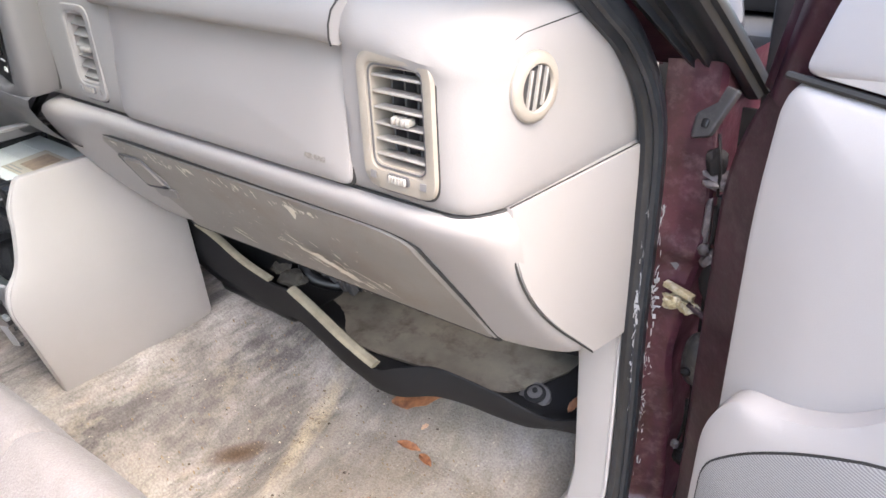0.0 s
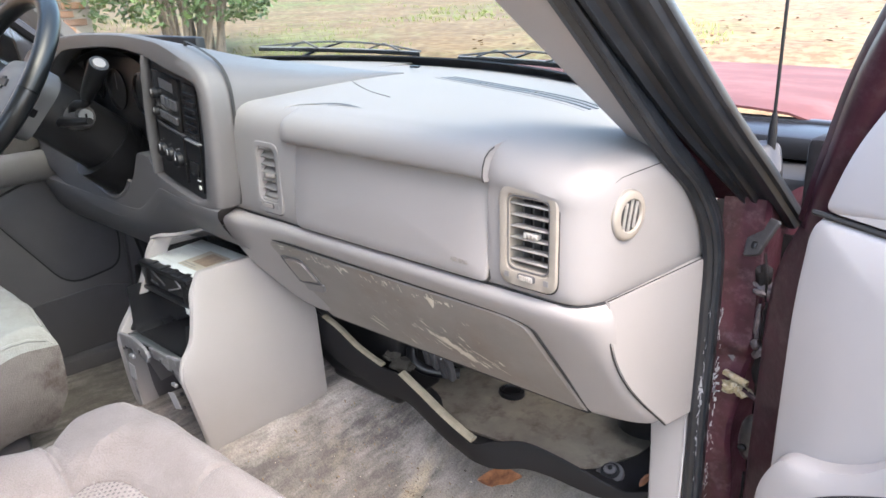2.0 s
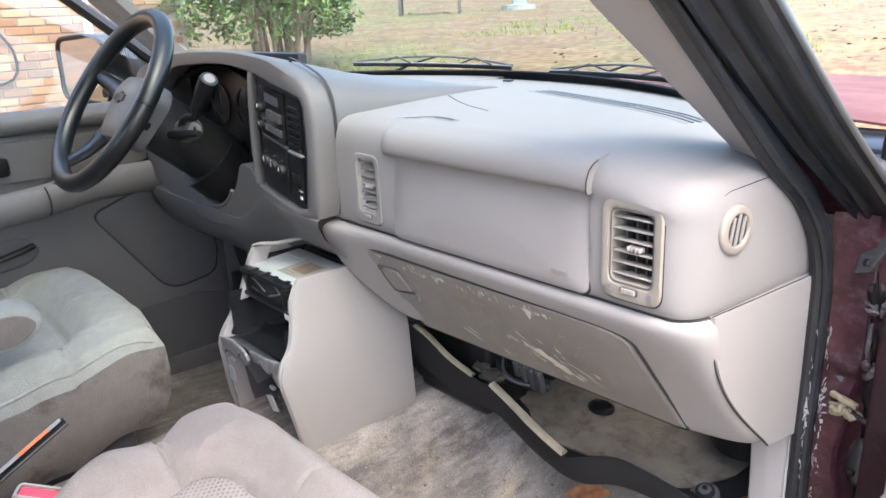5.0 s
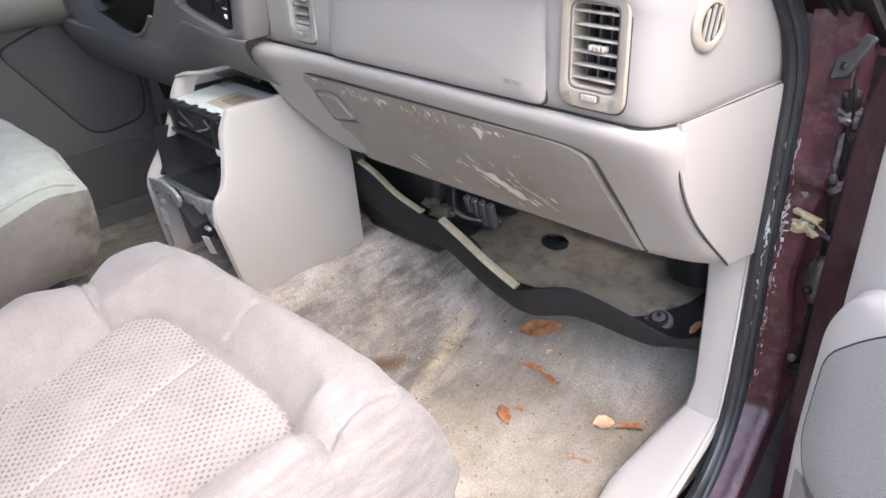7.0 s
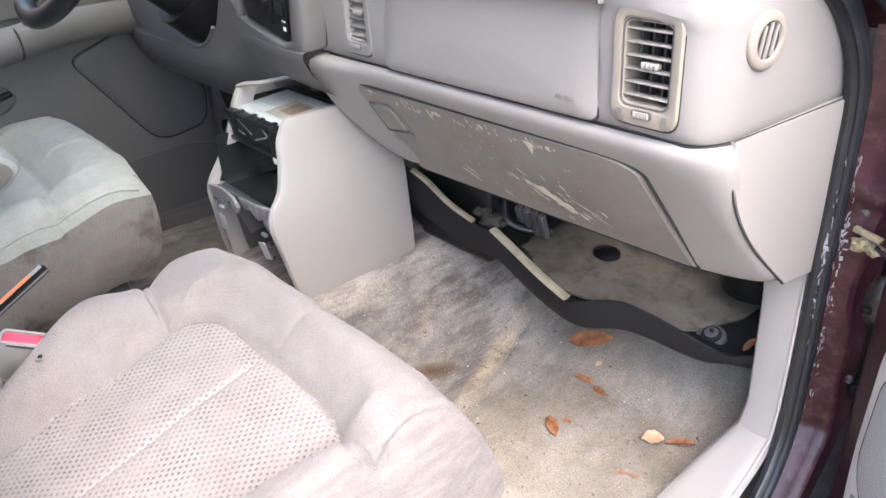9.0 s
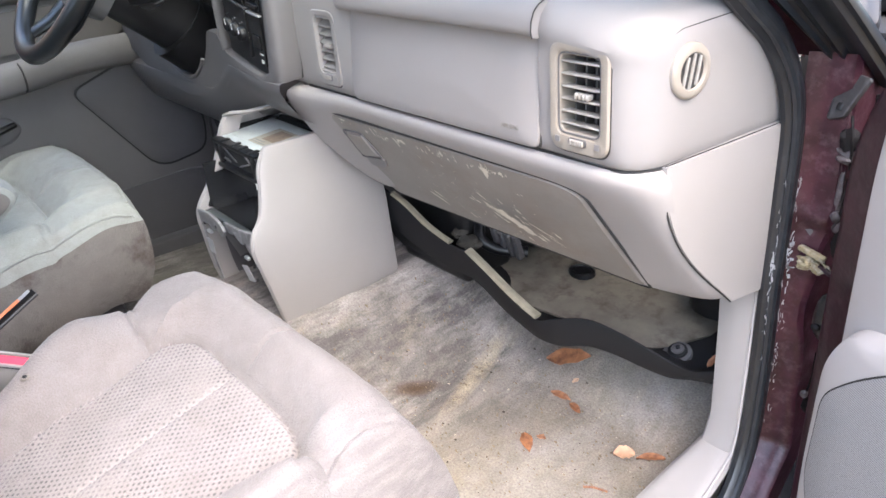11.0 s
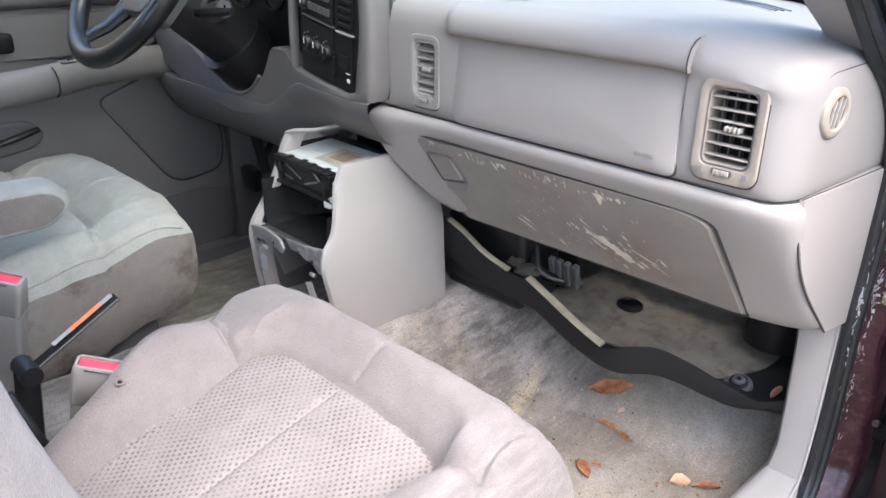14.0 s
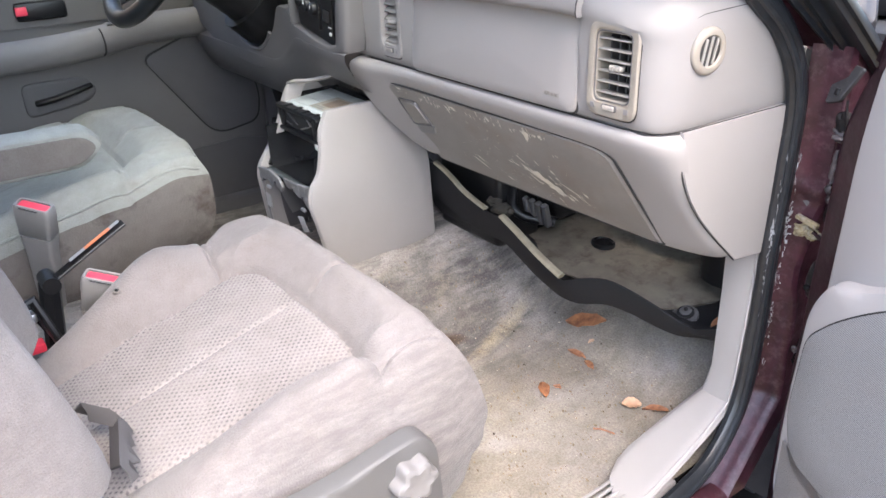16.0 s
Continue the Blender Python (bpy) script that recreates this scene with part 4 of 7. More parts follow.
for i, ((x, y), (nx, ny)) in enumerate(zip(stations, nrm)):
    c = step(NS, NS + 8, i)
    e = step(NS + 8, NS + 14, i)
    sc = lerp(1, .5, min(1, 3 * c))
    q0 = Vector((x + nx * -.06 * sc, y + ny * -.06 * sc))
    if i <= NS:
        w = Vector((x, wy(x) - .005))
    else:
        w = Vector((lerp(.683, .70, c), lerp(wy(.683), .262, c)))
    r = []
    for k in range(13):
        t = k / 12
        p = w.lerp(q0, t)
        zz = .757 + .008 * math.sin(math.pi * t) * (1 - step(.46, .70, p.x)) - .0025 * t
        r.append((p.x, p.y, zz - .024 * step(.56, .745, p.x)))
    pod = step(.595, .604, x) * (1 - c) if i <= NS + 8 else 0
    for d, z in PROF[1:]:
        f = max(0, (z - .60) / .155)
        # the vent's pod swells under the top edge; the face behind the airbag door lies back
        d += .0065 * pod * math.exp(-((z - .722) / .013) ** 2)
        if .233 < x < .596 and z < .712:
            d -= .0135 * step(.600, .690, z)
        px = x + nx * d * sc
        r.append((px, y + ny * d * sc, z - .024 * step(.56, .745, px) * f))
    rows.append(r)
shell_bm = sheet(rows)
SHELL = BVHTree.FromBMesh(shell_bm)
gone = [f for f in shell_bm.faces if abs(f.calc_center_median().y) < .006 and .611 < f.calc_center_median().z < .700 and any(a < f.calc_center_median().x < b for a, b in VENTS)]
bmesh.ops.delete(shell_bm, geom=gone, context='FACES')
part("upper_shell", shell_bm, M_DASH_TOP, dash, "grey dashboard top and face")

rows = [[(x, lerp(.20, wy(x) - .004, k / 8), .7545 + .004 * k / 8) for x in [-.72 + .65 * i / 16 for i in range(17)]] for k in range(9)]
part("rear_top", thick(sheet(rows), -.004), M_DASH_TOP, dash, "flat dash top behind the instruments")
# pad above the airbag, flush on top and overhanging in front
def shell_top(x, y):
    hit = SHELL.ray_cast(Vector((x, y, 1.0)), Vector((0, 0, -1)))
    return hit[0].z if hit[0] else .755


rows = []
N = 40
PAD = ((.11, -.0015), (.09, -.0012), (.07, -.0008), (.05, -.0003), (.034, .0003), (.020, .0012))
LIP = ((.006, .7480), (-.003, .7445), (-.0100, .7385), (-.0140, .7290), (-.0148, .7190), (-.0130, .7130), (-.006, .7105), (.01, .7125), (.03, .718))
for i in range(N + 1):
    u = i / N
    x = lerp(.200, .601, u)
    k = math.sqrt(max(0, 1 - (max(0, .11 - u) / .11) ** 2))
    drop = .024 * step(.56, .745, x)
    r = [(x, lerp(.10, y, k), shell_top(x, lerp(.10, y, k)) + lerp(-.002, h, k)) for y, h in PAD]
    r += [(x, lerp(.075, y, k), lerp(.735, z - drop * .8, k)) for y, z in LIP]
    rows.append(r)
bm = sheet(rows)
bm.faces.new([v for v in bm.verts if abs(v.co.x - .601) < 1e-6])
part("airbag_pad", bm, M_DASH_TOP, dash, "soft overhanging pad above the airbag", 60)
part("pad_gap", tube([Vector((.6022, y - .0005, z - .0035)) for y, z in LIP[:6]], .0008, 5), M_DARKLINE, dash)
part("pad_ridge", tube([Vector((x, y, shell_top(x, y) + .0006)) for x, y in ((.196, .012), (.197, .028), (.205, .045), (.220, .056), (.240, .060))], [.0004, .0012, .0016, .0014, .0004], 6, flat=.6), M_DASH_TOP, dash)
# dark strip paints the shade along the pad's crease
part("pad_crease", tube([Vector((x, y, shell_top(x, y) + .0022)) for x, y in ((.214, .040), (.236, .062), (.262, .072), (.290, .070), (.318, .064))], [.0005, .0012, .0022, .0020, .0003], 6, flat=.4), M_DGREY, dash, "dark strip for the shade in the pad's fold")
part("dash_seam", tube([SHELL.find_nearest(Vector(p))[0] for p in ((.729, .144, .721), (.729, .122, .7205), (.729, .101, .720), (.729, .080, .7195), (.729, .062, .719), (.729, .050, .716))], [.0006, .0006, .0006, .0005, .0004, .0002], 5), M_DARKLINE, dash)
# airbag door face
out = rounded([(.238, .588), (.596, .589), (.592, .73), (.228, .73)], [.012, .012, .01, .01])
pl = lambda a, b, h: Vector((a, -h + .002 + .0095 * step(.63, .712, b), b))
part("airbag_door", padded([(p.x, p.y) for p in out], pl, .004, .004, .006, bulge=.002), M_DASH, dash, "smooth grey airbag door")
part("airbag_gap", padded([(p.x, p.y) for p in rounded([(.2363, .5863), (.5976, .5873), (.5936, .73), (.2264, .73)], .012)], pl, .0004, .001, .004), M_DARKLINE, dash, "dark gap round the airbag door")
# embossed letters
cu = bpy.data.curves.new("airbag_lettering", 'FONT')
cu.body, cu.size, cu.extrude, cu.align_x = "AIR BAG", .0072, .0003, 'CENTER'
tx = new("airbag_lettering", cu)
tx.parent = dash
tx.matrix_local = pose(.556, -.0045, .606, 90, 0, 0)
tx.data.materials.append(M_GLOVE)


def air_vent(cx, cz, w, h, y, frame_m, slat_m, label, tab, tilt=-6):
    """A vent bezel with slats, vanes, a tab and a thumb wheel."""
    def P(a, b, d):
        return Vector((cx + a, y - d, cz + b))
    ow, oh = w / 2, h / 2
    outer = rounded([(-ow, -oh), (ow, -oh), (ow, oh), (-ow, oh)], .017, 7)
    c = (0, .004)
    O = polar(outer, 96, c)
    inner = rounded([(-ow + .0125, -oh + .0215), (ow - .0125, -oh + .0215), (ow - .0125, oh - .0135), (-ow + .0125, oh - .0135)], .009, 7)
    I = polar(inner, 96, c)
    rows = []
    for A, s, d in ((O, 1.0, -.006), (O, 1.0, .0015), (O, .99, .0035), (O, .97, .0046), (I, 1.20, .0050), (I, 1.13, .0042), (I, 1.11, .0022), (I, 1.05, .0022), (I, 1.01, .0012), (I, 1.0, -.002), (I, 1.0, -.03)):
        rows.append([P(c[0] + (p.x - c[0]) * s, c[1] + (p.y - c[1]) * s, d) for p in A])
    v = part("air_vent", sheet(rows, True), frame_m, dash, label)
    G = polar(outer, 96, c)
    rows = [[P(c[0] + (p.x - c[0]) * s, c[1] + (p.y - c[1]) * s, d) for p in G] for s, d in ((1.03, .0004), (1.0, .0010))]
    part("vent_gap", sheet(rows, True), M_DARKLINE, v)
    part("vent_box", box(P(-ow + .010, -oh + .02, -.045), P(ow - .010, oh - .009, -.043)), M_BLACK, v)
    # lip that frames the louvres
    part("louvre_ring", tube([P(c[0] + (p.x - c[0]) * 1.06, c[1] + (p.y - c[1]) * 1.06, .0022) for p in I + I[:1]], .0009, 6, cap=False), M_DGREY if tab else frame_m, v)
    n = 6
    for k in range(n):
        z = lerp(-oh + .028, oh - .021, k / (n - 1))
        part("slat", box((-ow + .0125, -.007, -.0011), (ow - .0125, .007, .0011), .0008, 1, Matrix.Translation(P(0, z, -.006)) @ pose(0, 0, 0, tilt, 0, 0)), slat_m, v)
    # vanes coloured dark to deepen the shade between the slats
    for k in range(4):
        x = lerp(-ow + .018, ow - .018, k / 3)
        part("vane", box((-.0008, -.008, -oh + .024), (.0008, .008, oh - .012), 0, 1, Matrix.Translation(P(x, 0, -.022)) @ pose(0, 0, 0, 0, 0, 12)), M_DGREY, v)
    tb = bmesh.new()
    for k in range(4):
        box((-.0021, -.005, -.0032), (.0021, .005, .0032), .0014, 1, Matrix.Translation(P((k - 1.5) * .0048 + .003, .003, -.001)), tb)
    part("tab", tb, slat_m, v, "ribbed adjusting tab")
    tw = padded([(p.x, p.y) for p in rounded(rect(.024, .008), .004)], lambda a, b, d: P(a, b - oh + .0125, d + .006), .0, .001, .002)
    part("wheel_slot", tw, M_DGREY, v)
    tb = bmesh.new()
    for k in range(6):
        box((-.0013, -.002, -.003), (.0013, .002, .003), .0006, 1, Matrix.Translation(P((k - 2.5) * .003, -oh + .0125, .0065)), tb)
    part("thumb_wheel", tb, slat_m, v, "ribbed thumb wheel")
    for s in (-1, 1):
        mk = box((-.003, -.0004, -.003), (.003, .0004, .003), 0, 1, Matrix.Translation(P(s * (ow - .012), -oh + .0125, .0057)))
        part("mark", mk, M_MGREY, v)
    return v


air_vent(.653, .653, .076, .112, .001, M_VENT, M_SLAT, "yellowed rectangular air vent with dusty slats", True)
air_vent(.175, .651, .066, .108, .0035, M_DASH_TOP, M_LOUVRE, "grey rectangular air vent with slats turned shut", False, 38)
# round demister vent in the dash end
rvp = flat_place((.7298, .0690, .677), (.10, 1, 0), (0, 0, 1))
circ = lambda r: [(r * math.cos(k * .19635), r * math.sin(k * .19635)) for k in range(32)]
rv = part("round_vent", sheet([[rvp(a, b, d) for a, b in circ(r)] for r, d in ((.0275, -.01), (.0275, .0004), (.0266, .0022), (.0248, .0036), (.0225, .0040), (.0205, .0046), (.0185, .0044), (.0176, .0034), (.0172, -.004))], True), M_VENT, dash, "round side demister vent with slanted slats")
part("vent_ring_gap", tube([rvp(*q, .0006) for q in circ(.0272)] + [rvp(*circ(.0272)[0], .0006)], .0005, 5), M_MGREY, rv)
# near-black disc paints the shaded opening; the shell behind is uncut
part("vent_disc", padded(circ(.0176), rvp, .0014, .0004, .006), M_DARKLINE, rv)
for k in range(3):
    a = (k - 1) * .0088
    L = math.sqrt(.0168 ** 2 - a * a)
    sl = [(a - .0011 - L * .2, -L), (a + .0011 - L * .2, -L), (a + .0011 + L * .2, L * .97), (a - .0011 + L * .2, L * .97)]
    part("slat", padded(sl, rvp, .0036, .0005, .001, rings=2), M_SLAT, rv)

# seam between upper and lower dash
seam = [Vector((x + nx * -.010 * lerp(1, .5, step(NS, NS + 8, i)), y + ny * -.010 * lerp(1, .5, step(NS, NS + 8, i)), .5830)) for i, ((x, y), (nx, ny)) in enumerate(zip(stations, nrm)) if x > .09][:NS + 4]
part("seam_gap", tube(seam, [.0024 if i < NS - 5 else .0016 for i in range(len(seam))], 6), M_DARKLINE, dash, "dark seam below the upper dash")

# lower bolster
T, B = [], []
for k in range(5):
    a = k / 5
    T.append(Vector((lerp(.020, .066, a ** .6), lerp(.06, -.008, a), .583)))
    B.append(Vector((lerp(.135, .152, a ** .6), lerp(.16, .100, a), .398)))
for i in range(24):
    t = i / 23
    T.append(Vector((lerp(.072, .655, t), lerp(-.012, 0.0, min(1, t * 6)), .583)))
    B.append(Vector((lerp(.158, .63, t), lerp(.098, .128, t), lerp(.397, .385, t))))
for k in range(1, 9):
    a = k / 8
    ang = radians(-90 + 75 * a)
    T.append(Vector((.655 + .067 * math.sin(a * math.pi / 2), .0455 * (1 - math.cos(a * math.pi / 2)), .583)))
    B.append(Vector((lerp(.63, .734, math.sin(a * math.pi / 2)), lerp(.128, .172, a ** 1.5), .381)))
rows = []
for i, (a, b) in enumerate(zip(T, B)):
    j0, j1 = max(0, i - 1), min(len(T) - 1, i + 1)
    tg = T[j1] - T[j0]
    n = Vector((tg.y, -tg.x, 0)).normalized()
    r = [a - n * .02 + Vector((0, 0, 0))]
    r.append(a - n * .004 + Vector((0, 0, .0005)))
    for f, o in ((.0, .0), (.025, .0055), (.07, .009), (.14, .0085), (.25, .006), (.4, .004), (.55, .003), (.7, .003), (.82, .004), (.90, .004), (.95, .001), (.985, -.006), (1.0, -.018)):
        p = a.lerp(b, f) + n * o
        p.z = lerp(.5815, b.z, f)
        p.y -= .027 * math.sin(math.pi * f) * step(len(T) - 8, len(T) - 1, i)
        if i < 12:
            k = step(11, 3, i) * math.sin(math.pi * min(1, f * 1.02)) ** .8
            p += Vector((-.050, -.018, 0)) * k
        r.append(p)
    r.append(b - n * .05 + Vector((0, 0, .004)))
    r.append(b - n * .12 + Vector((0, 0, .03)))
    rows.append(r)
part("lower_bolster", sheet(rows), M_DASH, dash, "rounded grey lower dash")

# glove box door on the bolster
C = [Vector(p) for p in ((.176, .097, .402), (.660, .126, .392), (.641, .018, .550), (.132, .009, .552))]
nn = ((C[1] - C[0]).cross(C[3] - C[0])).normalized()


def glove(u, v, h):
    p = C[0].lerp(C[1], u).lerp(C[3].lerp(C[2], u), v)
    return p + nn * (h + .005 * math.sin(math.pi * max(0, min(1, v))) * 1.0)


go = rounded([(0, 0), (1, 0), (1, 1), (0, 1)], [.03, .03, .11, .04], 9)
gg = [glove(.5 + (p.x - .5) * 1.004, .5 + (p.y - .5) * 1.012, .003) for p in go]
part("glove_gap", tube(gg + gg[:1], .0019, 6), M_DARKLINE, dash, "dark gap round the glove box door")
gd = part("glove_box_door", padded([(p.x, p.y) for p in go], glove, .0050, .02, .004, rings=10), M_GLOVE, dash, "scuffed grey glove box door with paint chips")
lo = rounded([(.047, .535), (.168, .600), (.158, .875), (.050, .850)], .025, 4)
part("latch_gap", tube([glove(p.x, p.y, .0072) for p in lo] + [glove(lo[0].x, lo[0].y, .0072)], .0012, 5), M_DGREY, gd)
lo = rounded([(.054, .560), (.160, .618), (.151, .850), (.057, .828)], .025, 4)
part("latch", padded([(p.x, p.y) for p in lo], glove, .0090, .010, .003), M_GLOVE, gd, "grey glove box latch")
sc = rounded([(.035, .405), (.135, .455), (.165, .575), (.045, .515)], .02, 4)
part("finger_recess", padded([(p.x, p.y) for p in sc], glove, .0056, .004, .001), M_MGREY, gd)


def chip(u, v, ru, rv, seed, slant=.0):
    """A ragged flake: ru across, rv along the slope, leaning by slant."""
    rn = random.Random(seed)
    pts = []
    n = 13
    for k in range(n):
        a = 2 * math.pi * k / n
        f = rn.uniform(.40, 1.15)
        dv = rv * f * math.sin(a)
        pts.append((u + ru * f * math.cos(a) + slant * dv, v + dv))
    bm = bmesh.new()
    bm.faces.new([bm.verts.new(glove(a, b, .0122 if .1 < a < .9 and .12 < b < .88 else .0092)) for a, b in pts])
    return bm


cb = bmesh.new()
rn = random.Random(3)
# the large flakes: a row below the top edge and a cluster low on the door
spots = [(.696, .93, .015, .055, 0), (.757, .948, .008, .03, 0), (.735, .945, .005, .02, 0), (.545, .967, .007, .028, 0), (.386, .96, .012, .035, -.2), (.350, .93, .005, .045, -.1), (.365, .955, .005, .035, .2), (.270, .985, .004, .03, 0), (.250, .985, .003, .035, 0), (.110, 1.0, .018, .014, 0), (.678, .40, .026, .10, -.15), (.655, .46, .020, .075, -.2), (.705, .36, .020, .07, -.2), (.640, .46, .012, .08, -.30), (.612, .51, .010, .06, -.3), (.700, .33, .012, .05, -.2), (.768, .42, .008, .085, -.55), (.800, .328, .005, .055, -.5), (.607, .62, .006, .05, -.3), (.357, .33, .010, .09, -.35), (.372, .40, .006, .05, -.35), (.469, .244, .007, .04, -.2), (.735, .29, .010, .04, -.2), (.620, .40, .006, .07, -.3)]
flakes = len(spots)
for k in range(46):
    spots.append((rn.uniform(.08, .80), .965 + rn.uniform(-.045, .02), rn.uniform(.0012, .0035), rn.uniform(.008, .030), 0))
for k in range(26):
    spots.append((rn.gauss(.68, .06), min(.66, max(.18, rn.gauss(.42, .11))), rn.uniform(.002, .007), rn.uniform(.012, .04), -.2))
for k in range(90):
    spots.append((min(.95, max(.28, rn.gauss(.56, .17))), min(.92, max(.14, rn.gauss(.52, .22))), rn.uniform(.0008, .0026), rn.uniform(.004, .014), -.2))
for k, q in enumerate(spots):
    tb = chip(*q[:4], k, q[4])
    if k < flakes:
        part("paint_chip", tb, M_CHIP, gd, "pale chipped spot in the paint")
        continue
    me = bpy.data.meshes.new("flake")
    tb.to_mesh(me)
    cb.from_mesh(me)
    bpy.data.meshes.remove(me)
    tb.free()
tagged(part("chipped_area", cb, M_CHIP, gd, "tiny pale flecks where paint chipped off"), kind="stuff")

# end cap at the door
def cap(u, v, h):
    # v from 0 at the bottom to 1 at the top, u from the curved seam to the door seal
    l = Vector((.7240, .0450, .5850)).lerp(Vector((.737, .173, .382)), 1 - v)
    l.y -= .027 * math.sin(math.pi * v) + .016 * v * math.sin(math.pi * v)
    r = Vector((.744, .236, .5885)).lerp(Vector((.743, .236, .377)), 1 - v)
    p = l.lerp(r, u)
    return p + Vector((1, -.08, 0)).normalized() * h


n = 12
ol = [(0, k / n) for k in range(n)] + [(k / 4, 1) for k in range(4)] + [(1, 1 - k / n) for k in range(n)] + [(1 - k / 4, 0) for k in range(4)]
part("end_cap", padded(ol[::-1], cap, .003, .003, .02), M_DASH, dash, "pale grey dash end cap")
part("cap_gap", tube([cap(0, k / 14.6, .002) + Vector((-.0005, -.002, 0)) for k in range(15)], .0011, 6), M_DARKLINE, dash, "dark seam beside the end cap")
part("cap_seam", tube([cap(k / 6, 1.0, .0005) + Vector((0, 0, .0006)) for k in range(7)], .0007, 6), M_DARKLINE, dash)

# defrost grille in the dash top
GM = Matrix.Translation((.40, .290, 0)) @ pose(0, 0, 0, 0, 0, -20)


def on_top(p):
    q = GM @ Vector((p[0], p[1], 0))
    return Vector((q.x, q.y, shell_top(q.x, q.y)))


dg = part("defrost_grille", tube([on_top((-.21 + .42 * k / 12, -.024)) - Vector((0, 0, .0005)) for k in range(13)], .0012, 5), M_DASH_TOP, dash, "slotted defroster grille in the dash top")
for k in range(3):
    for j in range(3):
        pts = [on_top(((j - 1) * .140 - .066 + .132 * i / 6, -.012 + k * .012)) + Vector((0, 0, .0003)) for i in range(7)]
        part("slot", tube(pts, .0026, 6, flat=.3), M_BLACK, dg)
part("corner_slot", tube([Vector((x, wy(x) - .080 - .10 * (x + .20), .7595)) for x in (-.24, -.12, .0, .05)], [.0006, .0022, .003, .003], 6, flat=.4), M_DGREY, dash, "dark slot in the dash top")
part("sensor", box((-.01, -.007, 0), (.01, .007, .004), .002, 1, Matrix.Translation((.05, .435, .766))), M_BLACK, dash)
part("crack", tube([Vector((q.x, q.y, shell_top(max(q.x, .10), q.y))) for q in smooth_path([(.10, .235, 0), (.16, .20, 0), (.22, .17, 0), (.29, .145, 0)])], .0008, 5), M_DARKLINE, dash, "crack in the dash top")

# instrument bezel with hood
cO = (-.28, .71)
OUT = rounded([(-.755, .56), (-.60, .505), (-.40, .485), (-.24, .515), (-.12, .575), (.092, .589), (.097, .70), (.094, .805), (-.03, .842), (-.25, .850), (-.50, .845), (-.755, .80)], [.04, .05, .05, .05, .03, .02, .05, .055, .05, .1, .1, .05], 6)
INN = rounded([(-.62, .63), (-.50, .575), (-.45, .540), (-.40, .530), (-.345, .540), (-.285, .580), (-.245, .640), (-.165, .640), (-.16, .616), (.050, .597), (.066, .70), (.064, .785), (-.115, .815), (-.30, .826), (-.52, .812), (-.62, .76)], [.05, .03, .03, .03, .03, .03, .012, .003, .006, .012, .02, .02, .05, .1, .05, .05], 6)
A, I = polar(OUT, 144, cO), polar(INN, 144, cO)


def bez_y(x):
    return -.036 + .04 * step(.05, -.3, x)


rows = []
for src, sc, dy, k in ((A, 1.0, .40, 1), (A, 1.0, .20, .6), (A, 1.0, .06, .15), (A, 1.0, .012, 0), (A, .994, .003, 0), (A, .98, -.001, 0), (None, .5, -.003, 0), (I, 1.02, -.002, 0), (I, 1.005, .001, 0), (I, 1.0, .006, 0), (I, 1.0, .03, 0)):
    r = []
    for i in range(144):
        if src is None:
            p = (A[i] * .5 + I[i] * .5)
        else:
            c = Vector(cO)
            p = c + (src[i] - c) * sc
        y = bez_y(p.x) + dy
        z = p.y
        if k and z > .70:
            z = lerp(z, min(z, .765), k)
        elif k:
            z = z + .02 * k
        if k:
            y = min(y, wy(p.x) - .02)
        r.append((p.x, y, z))
    rows.append(r)
# dash plastic darkened to paint in the shade on the driver's side
M_BEZEL = mat("shaded_bezel_plastic", (0.104, 0.097, 0.096), 0.5, var=0.06, scale=4, grain=0.1, grain_scale=900)
bz = part("instrument_bezel", sheet(rows, True), M_BEZEL, dash, "grey instrument bezel with a curved hood")
rows = [[(p.x + .0025 * step(-.08, .05, p.x), bez_y(p.x) + .036 + j * .006, p.y + .0025 * step(-.10, .02, p.x)) for p in A if p.x > -.04] for j in range(2)]
part("bezel_gap", sheet(rows), M_DARKLINE, bz)
# black centre stack panel


def stack(u, v, h):
    x = lerp(-.128 + .010 * v, .044 + .014 * v, u)
    zt, zb = lerp(.808, .786, u), lerp(.622, .603, u)
    return Vector((x, bez_y(x) + .008 - h, lerp(zb, zt, v)))


def on_stack(name, u0, v0, u1, v1, h, m, r=.1, label="", parent=None, edge=.002, bulge=0):
    o = rounded([(u0, v0), (u1, v0), (u1, v1), (u0, v1)], min(u1 - u0, v1 - v0) * r, 3)
    return part(name, padded([(p.x, p.y) for p in o], stack, h, edge, .008, rings=3, bulge=bulge), m, parent, label)


st = on_stack("centre_panel", -.03, -.03, 1.03, 1.03, .0, M_BLACK, .06, "black centre stack with radio and climate controls", dash)
M_GLOSS = mat("gloss_black", (0.012, 0.012, 0.013), 0.18, var=0.1)
M_PRINT = mat("pale_print", (0.45, 0.45, 0.45), 0.5, var=0.1)
on_stack("dash_radio", .05, .50, .66, .95, .004, M_GLOSS, .06, "black radio face with small buttons", st)
on_stack("radio_display", .22, .82, .55, .90, .0045, M_DGREY, .1, "", st, .0006)
for i in range(6):
    on_stack("button", .20 + i * .07, .56, .255 + i * .07, .62, .007, M_DGREY, .2, "", st, .001)
for i in range(4):
    on_stack("button", .27 + i * .09, .68, .34 + i * .09, .76, .0075, M_DGREY, .2, "", st, .001)


